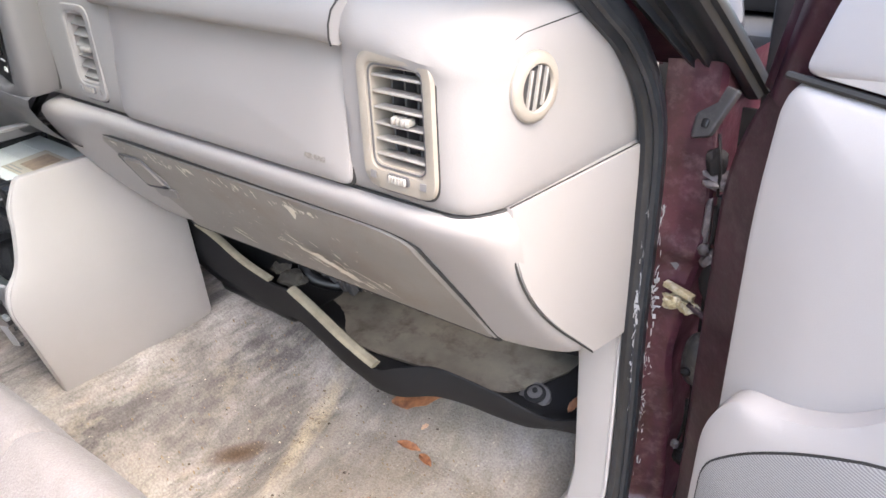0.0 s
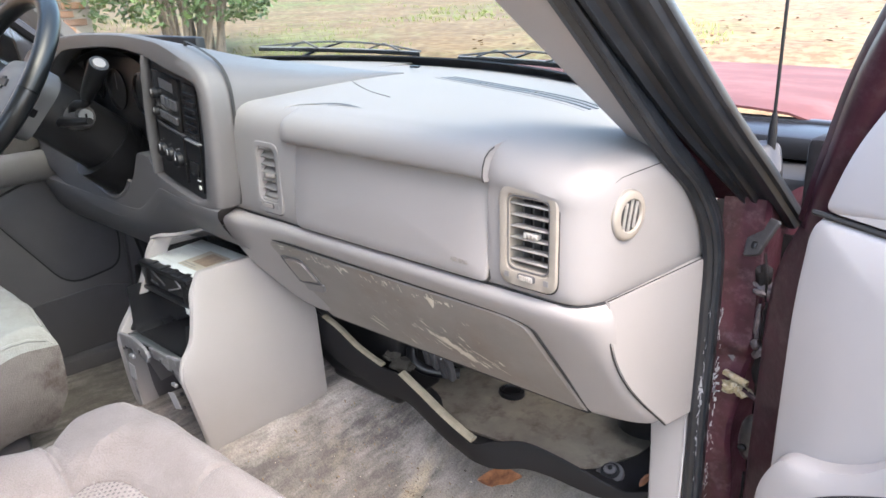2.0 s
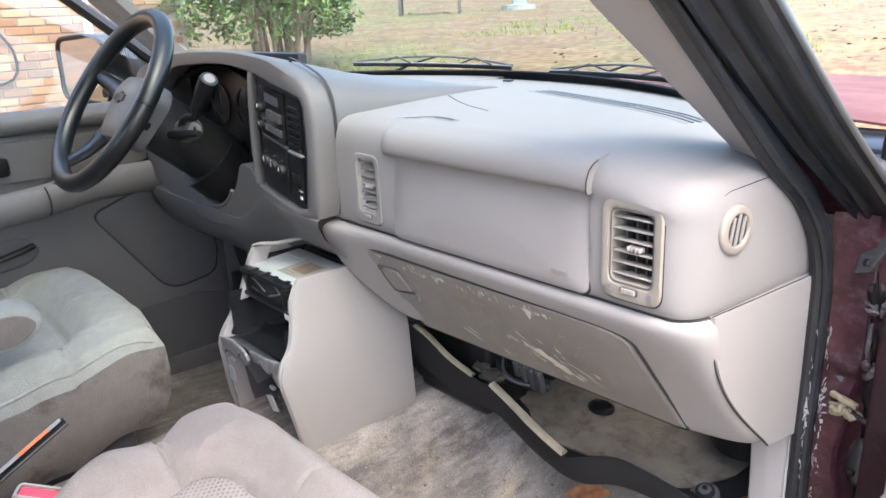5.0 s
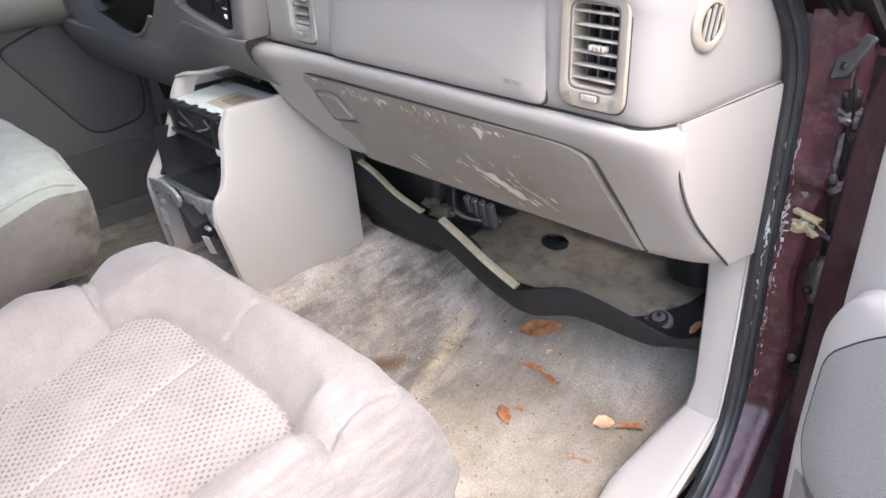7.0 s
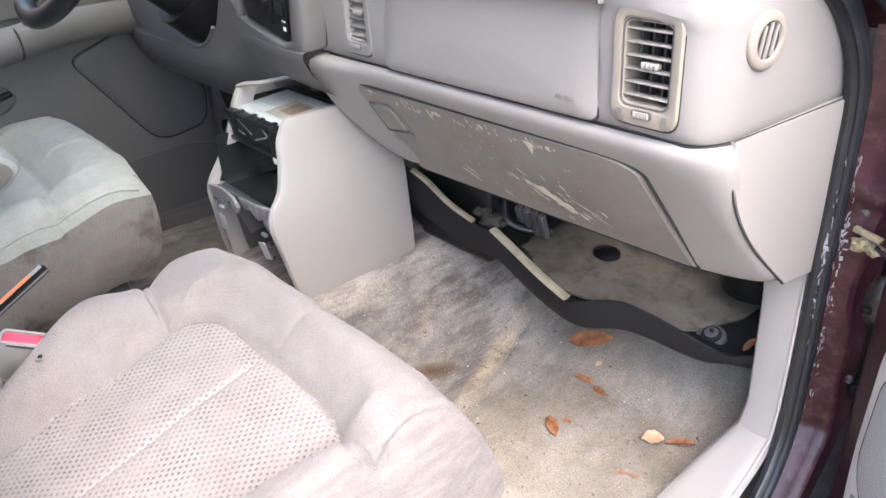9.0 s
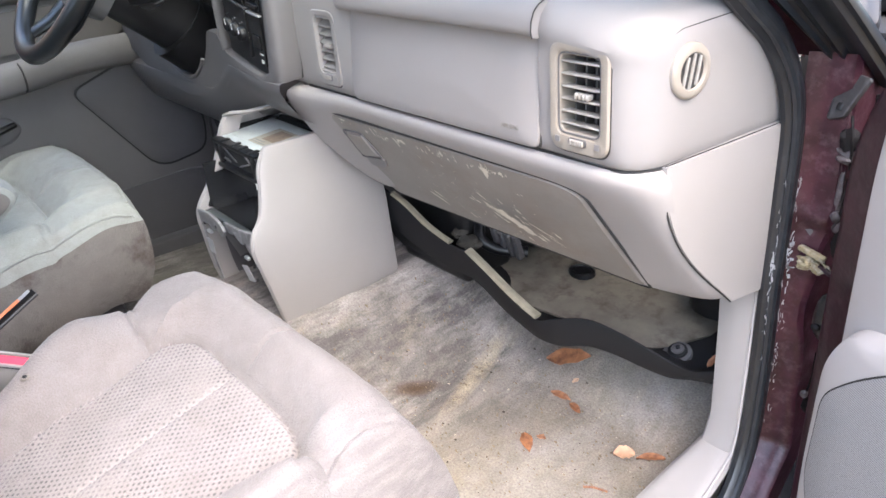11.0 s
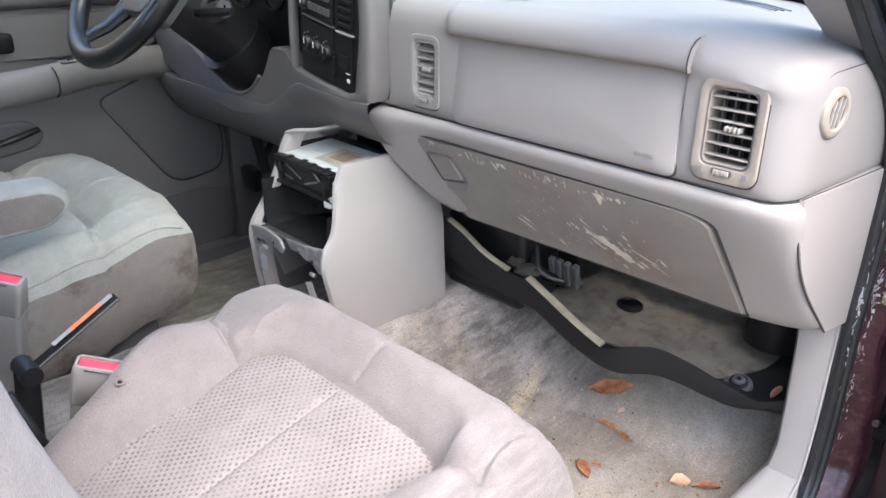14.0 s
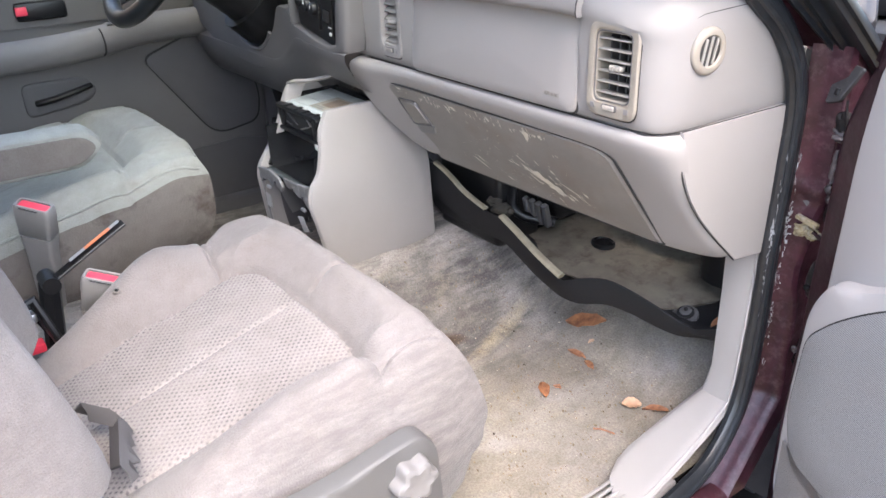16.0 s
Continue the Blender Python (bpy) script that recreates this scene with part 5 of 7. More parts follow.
def knob(u, v, r, h, parent):
    c = stack(u, v, 0)
    rows = [[c + Vector((q * math.cos(a), -d, q * math.sin(a))) for a in [k * .5236 for k in range(12)]] for q, d in ((r, 0), (r, h * .8), (r * .85, h), (r * .3, h), (.0001, h))]
    part("knob", sheet(rows, True), M_BLACK, parent, "round black control knob")
    part("pointer", box(c + Vector((-.0008, -h - .0008, 0)), c + Vector((.0008, -h + .0002, r * .8))), M_PRINT, parent)


knob(.10, .74, .009, .012, st)
knob(.10, .58, .008, .011, st)
on_stack("climate_panel", .05, .06, .66, .46, .004, M_BLACK, .06, "black climate control panel", st)
for u in (.17, .37, .56):
    knob(u, .25, .012, .013, st)
    for k in range(9):
        a = radians(200 - k * 27)
        c = stack(u, .25, .0045) + Vector((.0175 * math.cos(a), 0, .0175 * math.sin(a)))
        part("tick", box(c - Vector((.0008, .0002, .0008)), c + Vector((.0008, .0002, .0008))), M_PRINT, st)
on_stack("rim", .05, .475, .68, .49, .005, M_DGREY, .3, "", st, .001)
on_stack("side_vent", .74, .50, .97, .95, .003, M_GLOSS, .06, "black slatted vent in the centre stack", st)
for i in range(6):
    on_stack("vent_slat", .76, .53 + i * .065, .95, .555 + i * .065, .007, M_BLACK, .2, "", st, .001)
on_stack("outlet_panel", .74, .04, .97, .45, .003, M_BLACK, .06, "black outlet panel", st)
on_stack("switch", .78, .18, .93, .30, .006, M_GLOSS, .1, "", st, .001)
on_stack("marking", .90, .07, .94, .10, .0045, M_WHITE, .1, "", st, .0004)
on_stack("marking", .88, .14, .94, .15, .0045, M_PRINT, .1, "", st, .0004)
on_stack("rim", .72, .465, .98, .48, .006, M_LIGHTGREY, .3, "", st, .001)
# gauge cluster recess
gc = part("gauge_backplate", box((-.63, .085, .60), (-.135, .105, .84), .005), M_BLACK, dash, "black gauge cluster behind the wheel")
part("cluster_shade", sheet([[(x, bez_y(x) + .02 + .05 * j, lerp(.818 - 1.1 * (x + .36) ** 2, .80, j)) for x in [-.60 + .45 * i / 12 for i in range(13)]] for j in (0, 1)]), M_BLACK, gc)
for x, z, r in ((-.47, .73, .042), (-.355, .73, .042), (-.26, .76, .022), (-.26, .70, .022), (-.555, .73, .025)):
    rows = [[(x + q * math.cos(a), .084 - d, z + q * math.sin(a)) for a in [k * .2618 for k in range(24)]] for q, d in ((r, 0), (r, .004), (r * .94, .004), (r * .94, .001), (.0001, .001))]
    g = part("gauge", sheet(rows, True), M_GLOSS, gc, "round dark gauge")
    part("needle", box((x - .001, .0815, z), (x + .001, .0825, z + r * .8), 0), M_DGREY, g)
part("divider", tube(smooth_path([(-.150, bez_y(-.15) + .004, .617), (-.146, bez_y(-.15) + .001, .70), (-.135, bez_y(-.14) + .003, .80), (-.135, bez_y(-.14) + .01, .822)]), .010, 8, flat=.5), M_DGREY, bz)

# driver's knee bolster under the bezel
rows = []
for i in range(41):
    x = lerp(-.745, .088, i / 40)
    lowz = lerp(.42, .515, step(-.30, -.04, x))
    topz = lerp(.522, .592, step(-.30, -.12, x))
    r = []
    for y, f in ((.05, -.10), (.004, -.05), (-.003, .0), (-.004, .12), (.004, .35), (.016, .58), (.030, .80), (.044, .94), (.066, 1.0), (.15, .95)):
        r.append((x, bez_y(x) + y, lerp(topz, lowz, f)))
    rows.append(r)
part("knee_bolster", sheet(rows), M_BEZEL, dash, "grey lower panel below the wheel")
part("column_ring", tube([Vector((-.395, bez_y(-.40) - .002, .640)) + Vector((.118 * math.cos(a), 0, .108 * math.sin(a))) for a in [radians(205 + k * 8) for k in range(16)]], .0040, 8), M_BEZEL, dash, "shiny worn rim round the column")

# ================= hush panel under the glove box =================
M_FOAMD = mat("torn_foam", (0.045, 0.039, 0.030), 0.9, var=0.4, scale=40, grain=0.5, grain_scale=300)
hush = thing("hush_panel", "loose black plastic under-dash panel hanging down", "trim panel")
EDGE = ((.03, .148, .362, .300), (.075, .150, .348, .275), (.13, .162, .316, .247), (.20, .170, .284, .232), (.26, .171, .282, .231), (.30, .170, .263, .217), (.345, .168, .246, .200), (.39, .168, .229, .187), (.42, .168, .220, .182), (.455, .174, .234, .183), (.50, .190, .245, .195), (.54, .205, .236, .191), (.58, .222, .219, .178), (.617, .235, .203, .172), (.65, .240, .200, .182), (.684, .240, .217, .193), (.70, .24, .225, .20))
et = smooth_path([(x, y, zt) for x, y, zt, zb in EDGE], 4)
eb = smooth_path([(x, y + .006, zb) for x, y, zt, zb in EDGE], 4)
rows = []
for a, b in zip(et, eb):
    lowz = min(a.z, .225)
    rows.append([b + Vector((0, .01, .003)), b, a.lerp(b, .5) + Vector((0, -.004, 0)), a, a + Vector((0, .003, .001)), a + Vector((0, .006, -.004)), Vector((a.x, a.y + .02, lerp(a.z, .185, .55))), Vector((a.x, a.y + .05, lerp(a.z, .182, .8))), Vector((a.x, .33, lerp(a.z, .19, .92))), Vector((a.x, .45, .215)), Vector((a.x, .60, .25))])
part("tray", thick(sheet(rows), .003), M_LINER, hush)
rows = []
for i, x in enumerate([.20 + .415 * k / 24 for k in range(25)]):
    ye = lerp(.212, .245, step(.25, .56, x)) if x > .30 else lerp(.25, .212, step(.2, .3, x))
    ye += .10 * max(0, (x - .545) / .07) ** 2
    rows.append([(x, ye, .197), (x + .006, lerp(ye, .5, .3), .2025 + .006 * noise.noise((x * 9, 1, 0))), (x + .01, lerp(ye, .5, .6), .21 + .006 * noise.noise((x * 9, 2, 0))), (x + .02, .52, .236)])
part("insulation_sheet", thick(sheet(rows), .004), M_TAN, hush, "stained olive-tan insulation sheet")
part("foam_strip", tube(smooth_path([(.080, .150, .353), (.11, .158, .336), (.145, .166, .310), (.175, .171, .296), (.206, .175, .286)], 5), .0078, 6, flat=.5), M_FOAM, hush, "yellowed foam strip")
part("foam_strip", tube(smooth_path([(.254, .174, .287), (.30, .174, .268), (.35, .172, .248), (.39, .172, .233), (.417, .172, .225)], 5), .009, 6, flat=.5), M_FOAM, hush, "yellowed foam strip")
for c, r, m in (((.602, .280, .190), .022, M_DGREY), ((.602, .280, .194), .015, M_LINER), ((.602, .280, .197), .010, M_DGREY), ((.602, .280, .200), .004, M_BLACK)):
    part("screw", padded([(r * math.cos(k * .3927), r * math.sin(k * .3927)) for k in range(16)], flat_place(c, (1, 0, 0), (0, .95, .3)), .003, .002, .004), m, hush)
hole = [[(.352 + r * math.cos(a), .352 + r * .8 * math.sin(a), z) for a in [k * .2618 for k in range(24)]] for r, z in ((.027, .199), (.025, .213), (.021, .215), (.018, .205), (.017, .19))]
part("drain_cup", sheet(hole, True), M_BLACK, hush, "round black plastic cup")
part("cup_bottom", padded([(.018 * math.cos(k * .3927), .018 * math.sin(k * .3927)) for k in range(16)], flat_place((.352, .352, .2115), (1, 0, 0), (0, 1, 0)), .001), M_BLACK, hush)
part("foam_lump", lump((.232, .196, .287), (.022, .016, .012), 41, .5, 3), M_FOAMD, hush, "crumpled torn foam between the strips")
part("foam_lump", lump((.200, .205, .292), (.016, .018, .010), 43, .6, 3), M_FOAMD, hush, "crumpled torn foam between the strips")
# heater box and cables behind the glove box
hvac = thing("heater_box", "black heater box with ribs under the dash", "heater")
part("housing", box((.25, .40, .27), (.70, .60, .46), .02, 3), M_BLACK, hvac)
for k in range(5):
    part("rib", box((.40 + k * .03, .385, .25), (.405 + k * .03, .41, .40), .001), M_DGREY, hvac)
# two black blocks added to hide lit carpet and keep this space dark
part("duct", box((-.02, .31, .235), (.27, .60, .56), .02, 3), M_BLACK, hvac, "black block added to darken the space under the dash")
part("plenum", box((.02, .20, .19), (.215, .315, .375), .015, 3), M_BLACK, hvac, "black block added to hide the lit carpet under the dash")
part("motor", tube([(.60, .40, .30), (.60, .40, .22)], .05, 16), M_BLACK, hvac)
for k in range(4):
    part("connector", box((-.006, -.006, -.028), (.006, .006, .028), .002, 1, Matrix.Translation((.255 + k * .017, .24, .285)) @ pose(0, 0, 0, 22, 10, 0)), M_DGREY, hvac, "dull grey connector")
part("hose", tube(smooth_path([(.18, .25, .33), (.215, .235, .305), (.235, .22, .285), (.26, .235, .268), (.30, .27, .262)], 5), .010, 10), M_BLACK, hvac, "black hose")
for k in range(6):
    part("wire", tube(smooth_path([(.10 + k * .02, .30, .36), (.16 + k * .03, .28 + .01 * k, .34 - .008 * k), (.25 + k * .03, .32, .30 + .01 * k), (.40 + .02 * k, .36, .33)], 5), .0025, 5), M_BLACK if k % 3 else M_DGREY, hvac)

# ================= steering wheel and column =================
sw = thing("steering_wheel", "black leather steering wheel with worn shiny rim", "steering wheel", at=(-.405, -.168, .770))
lean = pose(0, 0, 0, -35, 0, 0)     # the wheel's plane leans back


def wp(a, b, d=0):
    """a to the right, b up in the wheel's plane, d towards the driver."""
    v = lean @ Vector((a, -d, b))
    return v


R = .174
rim = tube([wp(R * math.cos(t), R * math.sin(t)) for t in [2 * math.pi * k / 64 for k in range(65)]], .0175, 12, cap=False)
bmesh.ops.remove_doubles(rim, verts=rim.verts, dist=1e-5)
part("rim", rim, M_LEATHER, sw, "black leather rim, shiny with wear")
hubo = rounded([(-.085, .035), (-.05, -.075), (.05, -.075), (.085, .035), (.05, .07), (-.05, .07)], .025, 5)
part("hub_pad", padded([(p.x, p.y) for p in hubo], lambda a, b, h: wp(a * .92, b * .92, h - .050), .03, .015, .03, bulge=.006), mat("horn_pad", (0.085, 0.085, 0.088), 0.45, var=0.15), sw, "grey horn pad")
eo = rounded([(-.022, -.007), (-.008, -.007), (-.008, -.012), (.008, -.012), (.008, -.007), (.022, -.007), (.022, .007), (.008, .007), (.008, .012), (-.008, .012), (-.008, .007), (-.022, .007)], .001, 1)
part("emblem", padded([(p.x, p.y) for p in eo], lambda a, b, h: wp(a, b + .012, h - .0135), .002, .001, .003), M_BLACK, sw, "plain cross-shaped emblem")
for s in (-1, 1):
    part("spoke", tube([wp(s * .05, .02, -.040), wp(s * .11, .038, -.030), wp(s * .150, .048, -.010), wp(s * R, .052, 0)], [.026, .018, .015, .014], 10, flat=.5, up=(0, -.8, .5)), M_LEATHER, sw)
    part("spoke", tube([wp(s * .045, -.045, -.040), wp(s * .075, -.10, -.030), wp(s * .088, -.135, -.012), wp(s * .095, -.148, 0)], [.028, .02, .016, .015], 10, flat=.5, up=(0, -.8, .5)), M_LEATHER, sw)
part("hub_back", tube([wp(0, 0, -.045), wp(0, 0, -.065), wp(0, 0, -.085)], [.066, .066, .05], 20), M_BLACK, sw)
col = thing("steering_column", "black steering column with shift lever and ignition", "steering column", at=(-.40, -.165, .775))
part("shroud", tube([wp(0, 0, -.05), wp(0, -.002, -.09), wp(0, -.01, -.20), wp(0, -.015, -.26)], [.050, .058, .060, .062], 20, flat=1.0), M_BLACK, col, "black column shroud")
part("boot", tube([wp(0, -.02, -.22), wp(0, -.03, -.27), wp(0, -.03, -.34)], [.070, .066, .06], 18), M_BLACK, col)
part("ignition", tube([wp(.055, .0, -.13), wp(.095, .005, -.125), wp(.102, .006, -.125)], [.024, .022, .018], 14), M_DGREY, col, "ignition lock with a metal face")
part("key_face", tube([wp(.102, .006, -.125), wp(.106, .006, -.125)], .013, 14), M_METAL, col)
part("key_slot", box(wp(.107, .004, -.128), wp(.1085, .009, -.120)), M_BLACK, col)
off = Vector(col.location)
lv = smooth_path([wp(.05, -.01, -.13), Vector((-.30, -.075, .728)) - off, Vector((-.262, -.070, .735)) - off, Vector((-.255, -.068, .748)) - off], 5)
part("shift_lever", tube(lv, .008, 10), M_BLACK, col, "black column shift lever")
g0, g1 = Vector((-.262, -.067, .742)) - off, Vector((-.192, -.063, .806)) - off
part("shift_grip", tube([g0, g0.lerp(g1, .15), g0.lerp(g1, .6), g0.lerp(g1, .95), g1], [.009, .0125, .016, .017, .0155], 14), M_BLACK, col)
part("grip_cap", tube([g1, g1.lerp(g0, -.02)], [.011, .010], 14), M_MGREY, col, "bright button on the shifter")
part("stalk", tube([wp(.04, -.02, -.11), wp(.13, -.01, -.11), wp(.165, -.005, -.11)], [.009, .008, .006], 8), M_BLACK, col)
part("stalk", tube([wp(-.04, .0, -.10), wp(-.14, .02, -.09), wp(-.19, .03, -.085)], [.009, .009, .011], 8), M_BLACK, col)

# ================= floor console with the loose radio =================
con = thing("floor_console", "broken grey floor console, front trim missing", "console")
BACK = [(.050, .496), (.125, .45), (.139, .36), (.147, .195), (-.01, .178)]
SIDE = rounded([(-.070, .496)] + BACK + [(-.094, .172), (-.102, .215), (-.119, .29), (-.130, .335), (-.122, .366), (-.104, .388), (-.092, .43), (-.087, .465)], [.007, .02, .02, .02, .010, .02, .008, .03, .03, .02, .014, .02, .03, .02], 5)
SIDE_L = rounded([(-.040, .508)] + BACK + [(-.098, .165), (-.114, .22), (-.123, .29), (-.124, .342), (-.093, .389), (-.075, .424), (-.055, .485)], [.012, .02, .02, .02, .012, .02, .008, .03, .03, .02, .03, .02, .02], 5)


def side_panel(x, s, m, shape):
    return part("side_panel", padded([(p.x, p.y) for p in (shape if s > 0 else shape[::-1])], lambda a, b, h: Vector((x + s * h - .016 * s * step(.35, .49, b), a, b)), .004, .004, .006, rings=6, bulge=.003), m, con, "smooth grey console side")


side_panel(.073, 1, M_DASH, SIDE)
side_panel(-.164, -1, M_MGREY, SIDE_L)
# front flanges: a wide one on the driver's side, a thin turned edge on the other
for x, s, w, pts in ((.072, 1, .007, [(-.074, .488), (-.087, .462), (-.092, .43), (-.104, .388), (-.122, .366), (-.129, .335), (-.119, .29), (-.102, .215), (-.094, .178)]), (-.162, -1, .012, [(-.040, .505), (-.054, .485), (-.075, .424), (-.093, .389), (-.123, .342), (-.122, .29), (-.114, .22), (-.100, .170)])):
    rows = []
    for q in smooth_path([(x - s * .016 * step(.35, .49, z), y, z) for y, z in pts], 4):
        rows.append([q + Vector((s * .004, .006, 0)), q + Vector((s * .001, -.001, 0)), q + Vector((-s * w * .4, -.002, 0)), q + Vector((-s * w * .85, .001, 0)), q + Vector((-s * w, .008, 0)), q + Vector((-s * w, .035, 0))])
    part("front_flange", sheet(rows), M_DASH, con, "worn edge of the console opening")
# bridge over the top
part("top_bridge", tube(smooth_path([(-.150, -.036, .503), (-.12, -.035, .512), (-.09, -.02, .516), (-.05, .02, .527), (-.02, .06, .537)], 5), .008, 8, flat=.5), M_DASH, con)
# black panel stands in for the shaded cavity behind the radio
part("back_cover", box((-.14, .11, .40), (.05, .15, .50), .004), M_BLACK, con, "black panel for the shaded cavity behind the radio")
# waist brackets, broken apart in the middle
wf = flat_place((0, -.122, 0), (1, 0, 0), (0, 0, 1))
M_BRKT = mat("worn_bracket", (0.15, 0.145, 0.145), 0.42, var=0.25, scale=30, stain=(0.42, 0.42, 0.41), stain_scale=60, stain_amt=0.5)
for poly in ([(-.162, .346), (-.104, .353), (-.064, .345), (-.050, .331), (-.060, .318), (-.076, .329), (-.100, .321), (-.116, .330), (-.158, .320)], [(-.045, .353), (.018, .357), (.066, .366), (.068, .322), (.054, .318), (.040, .334), (.016, .331), (.0, .339), (-.030, .338)]):
    part("cross_bar", padded([(p.x, p.y) for p in rounded(poly, .0022, 2)], wf, .0022, .0008, .003, rings=3), M_BRKT, con, "cracked bracket with screw holes")
    part("shelf_edge", box((min(p[0] for p in poly) + .006, -.117, .338), (max(p[0] for p in poly) - .008, -.085, .342), .001), M_GLOSS, con)
for x, z in ((-.135, .325), (-.082, .333), (-.005, .340), (.035, .335), (.052, .30), (.053, .275)):
    part("screw_hole", padded([(.0030 * math.cos(k * .6283), .0030 * math.sin(k * .6283)) for k in range(10)], lambda a, b, h, x=x, z=z: wf(x + a, z + b, h), .0032, .0005, .001), M_BLACK, con)
for x, z, tl in ((-.113, .288, 14), (.034, .284, -10)):
    part("metal_tab", box((-.008, -.001, -.018), (.008, .001, .016), .001, 1, Matrix.Translation((x, -.128, z)) @ pose(0, 0, 0, 10, tl, 12)), M_LIGHTGREY, con, "bent metal clip")
    part("clip", box((-.007, -.003, -.003), (.007, .003, .003), .001, 1, Matrix.Translation((x + .006, -.127, z + .030))), M_METAL, con)
part("inner_flange", tube(smooth_path([(.060, -.119, .322), (.058, -.112, .29), (.055, -.098, .235), (.054, -.090, .180)], 5), .0065, 6, flat=.4, up=(0, 1, 0)), M_BRKT, con, "bent inner edge of the console")
part("inner_flange", tube(smooth_path([(-.146, -.122, .318), (-.148, -.118, .27), (-.150, -.108, .20)], 5), .006, 6, flat=.4, up=(0, 1, 0)), M_BRKT, con, "bent inner edge of the console")
# dark inner walls
for x, m, poly in ((-.149, M_GLOSS, [(-.108, .345), (-.080, .392), (-.062, .426), (-.040, .485), (.07, .485), (.07, .345)]), (-.156, M_DGREY, [(-.114, .335), (-.119, .29), (-.102, .22), (-.072, .178), (.10, .178), (.10, .335)])):
    part("inner_wall", padded([(p.x, p.y) for p in rounded(poly, .01, 3)], lambda a, b, h, x=x: Vector((x + h + .010 * step(.38, .49, b), a, b)), .001, .001, .002, rings=2), m, con, "black inside of the console")
# inner bin
M_BIN = mat("bin_plastic", (0.013, 0.0135, 0.015), 0.24, var=0.2, scale=12)
bn = bmesh.new()
rows = [[(-.142, y, .41), (-.142, y, .36), (-.132, y, .344), (-.11, y, .341), (.03, y, .350), (.044, y, .358), (.050, y, .41)] for j, y in enumerate((-.10, -.04, .04, .07))]
sheet(rows, False, bn)
part("storage_bin", bn, M_BIN, con, "empty black storage bin")
rows = []
for k in range(13):
    a = radians(-95 + 100 * k / 12)
    rows.append([(-.146 + .045 * (1 - math.cos(a + math.pi / 2)) if a > -math.pi / 2 else -.146, -.10 + .15 * k / 12, z) for z in (.345, .36, .40, .43)])
part("bin_wall", sheet(rows), M_BIN, con, "curved glossy bin wall")
part("bin_lip", box((-.140, -.113, .339), (.058, -.098, .345), .002), mat("teal_grey_plastic", (0.05, 0.058, 0.06), 0.3, var=0.2, scale=20), con, "front edge of the bin floor")
part("bin_step", box((-.075, .0, .345), (.045, .06, .375), .006), M_BIN, con)
part("bin_back", box((-.145, .06, .335), (.055, .075, .48), .003), M_BLACK, con)
part("bin_rib", box((-.06, .03, .36), (.02, .06, .40), .004), M_DGREY, con)
# near-black box added for the shade inside the open lower console
part("lower_liner", box((-.05, -.03, .19), (.060, .02, .335), .004), M_DARKLINE, con)
rad = thing("car_radio", "loose car radio with steel case, wedged in the console", "car radio", at=(-.064, -.06, .446))
rad.rotation_euler = (radians(4), radians(0), radians(0))
part("case", box((-.082, .006, -.024), (.082, .112, .026), .002), M_ZINC, rad, "bare steel radio case")
face = part("face", box((-.080, -.002, -.022), (.080, .008, .022), .002), M_DARKLINE, rad, "black radio face")
for x0, z0, x1, z1, d in ((-.084, .0175, .084, .026, .011), (-.084, -.027, .084, -.0195, .013), (-.084, -.0195, -.066, .0175, .009), (.062, -.0195, .084, .0175, .012)):
    part("face_frame", box((x0, -d, z0), (x1, .006, z1), .0018), M_BLACK, face, "chunky black frame of the open face")
for k, x in enumerate((-.052, -.012, .018, .056)):
    part("frame_tooth", box((x, -.010, .0255), (x + .012, .0075 + .002 * (k % 2), .0275), .001), M_BLACK, face)
for x, z, w, tl, m in ((-.030, .004, .024, 24, M_DGREY), (.022, -.006, .020, -18, M_MGREY), (-.046, -.010, .012, 8, M_DGREY), (.042, .009, .010, 40, M_MGREY)):
    part("slide_lever", box((-w, -.0015, -.0016), (w, .0015, .0016), .0007, 1, Matrix.Translation((x, -.006, z)) @ pose(0, 0, 0, 0, tl, 0)), m, face, "bare metal slide of the missing faceplate")
for k in range(3):
    part("case_ridge", box((-.078, .02 + .03 * k, .0255), (.078, .0225 + .03 * k, .0268), .0005), M_ZINC, rad)
for k in range(3):
    part("bracket", box((.078 - .004 * k, -.012, -.024 + k * .018), (.088, .004, -.014 + k * .018), .001), M_BLACK if k else M_WHITE, rad)
part("side_bracket", box((.0825, -.004, -.030), (.0850, .060, .020), .0008), M_ZINC, rad, "steel mounting bracket")
for k in range(4):
    part("notch", box((.0848, .004 + k * .013, -.012 + .008 * (k % 2)), (.0853, .011 + k * .013, -.006 + .008 * (k % 2))), M_BLACK, rad)
part("plastic_clip", box((.066, -.014, -.036), (.082, -.004, -.024), .002), M_WHITE, rad, "white plastic clip")
sticker = part("sticker", box((-.002, .022, .0270), (.066, .086, .0274)), mat("cream_label", (0.34, 0.31, 0.25), 0.7, var=0.15, scale=40), rad, "cream paper label")
part("print_block", box((.016, .040, .0275), (.060, .080, .0277)), mat("tan_print", (0.25, 0.185, 0.13), 0.7, var=0.25, scale=90), sticker, "tan printed block")
for k in range(2):
    part("print_bar", box((.002, .026 + k * .006, .0275), (.050 - .012 * k, .0280 + k * .006, .0277)), M_MGREY, sticker)

# ================= seats =================
SEAT_TOP = {}


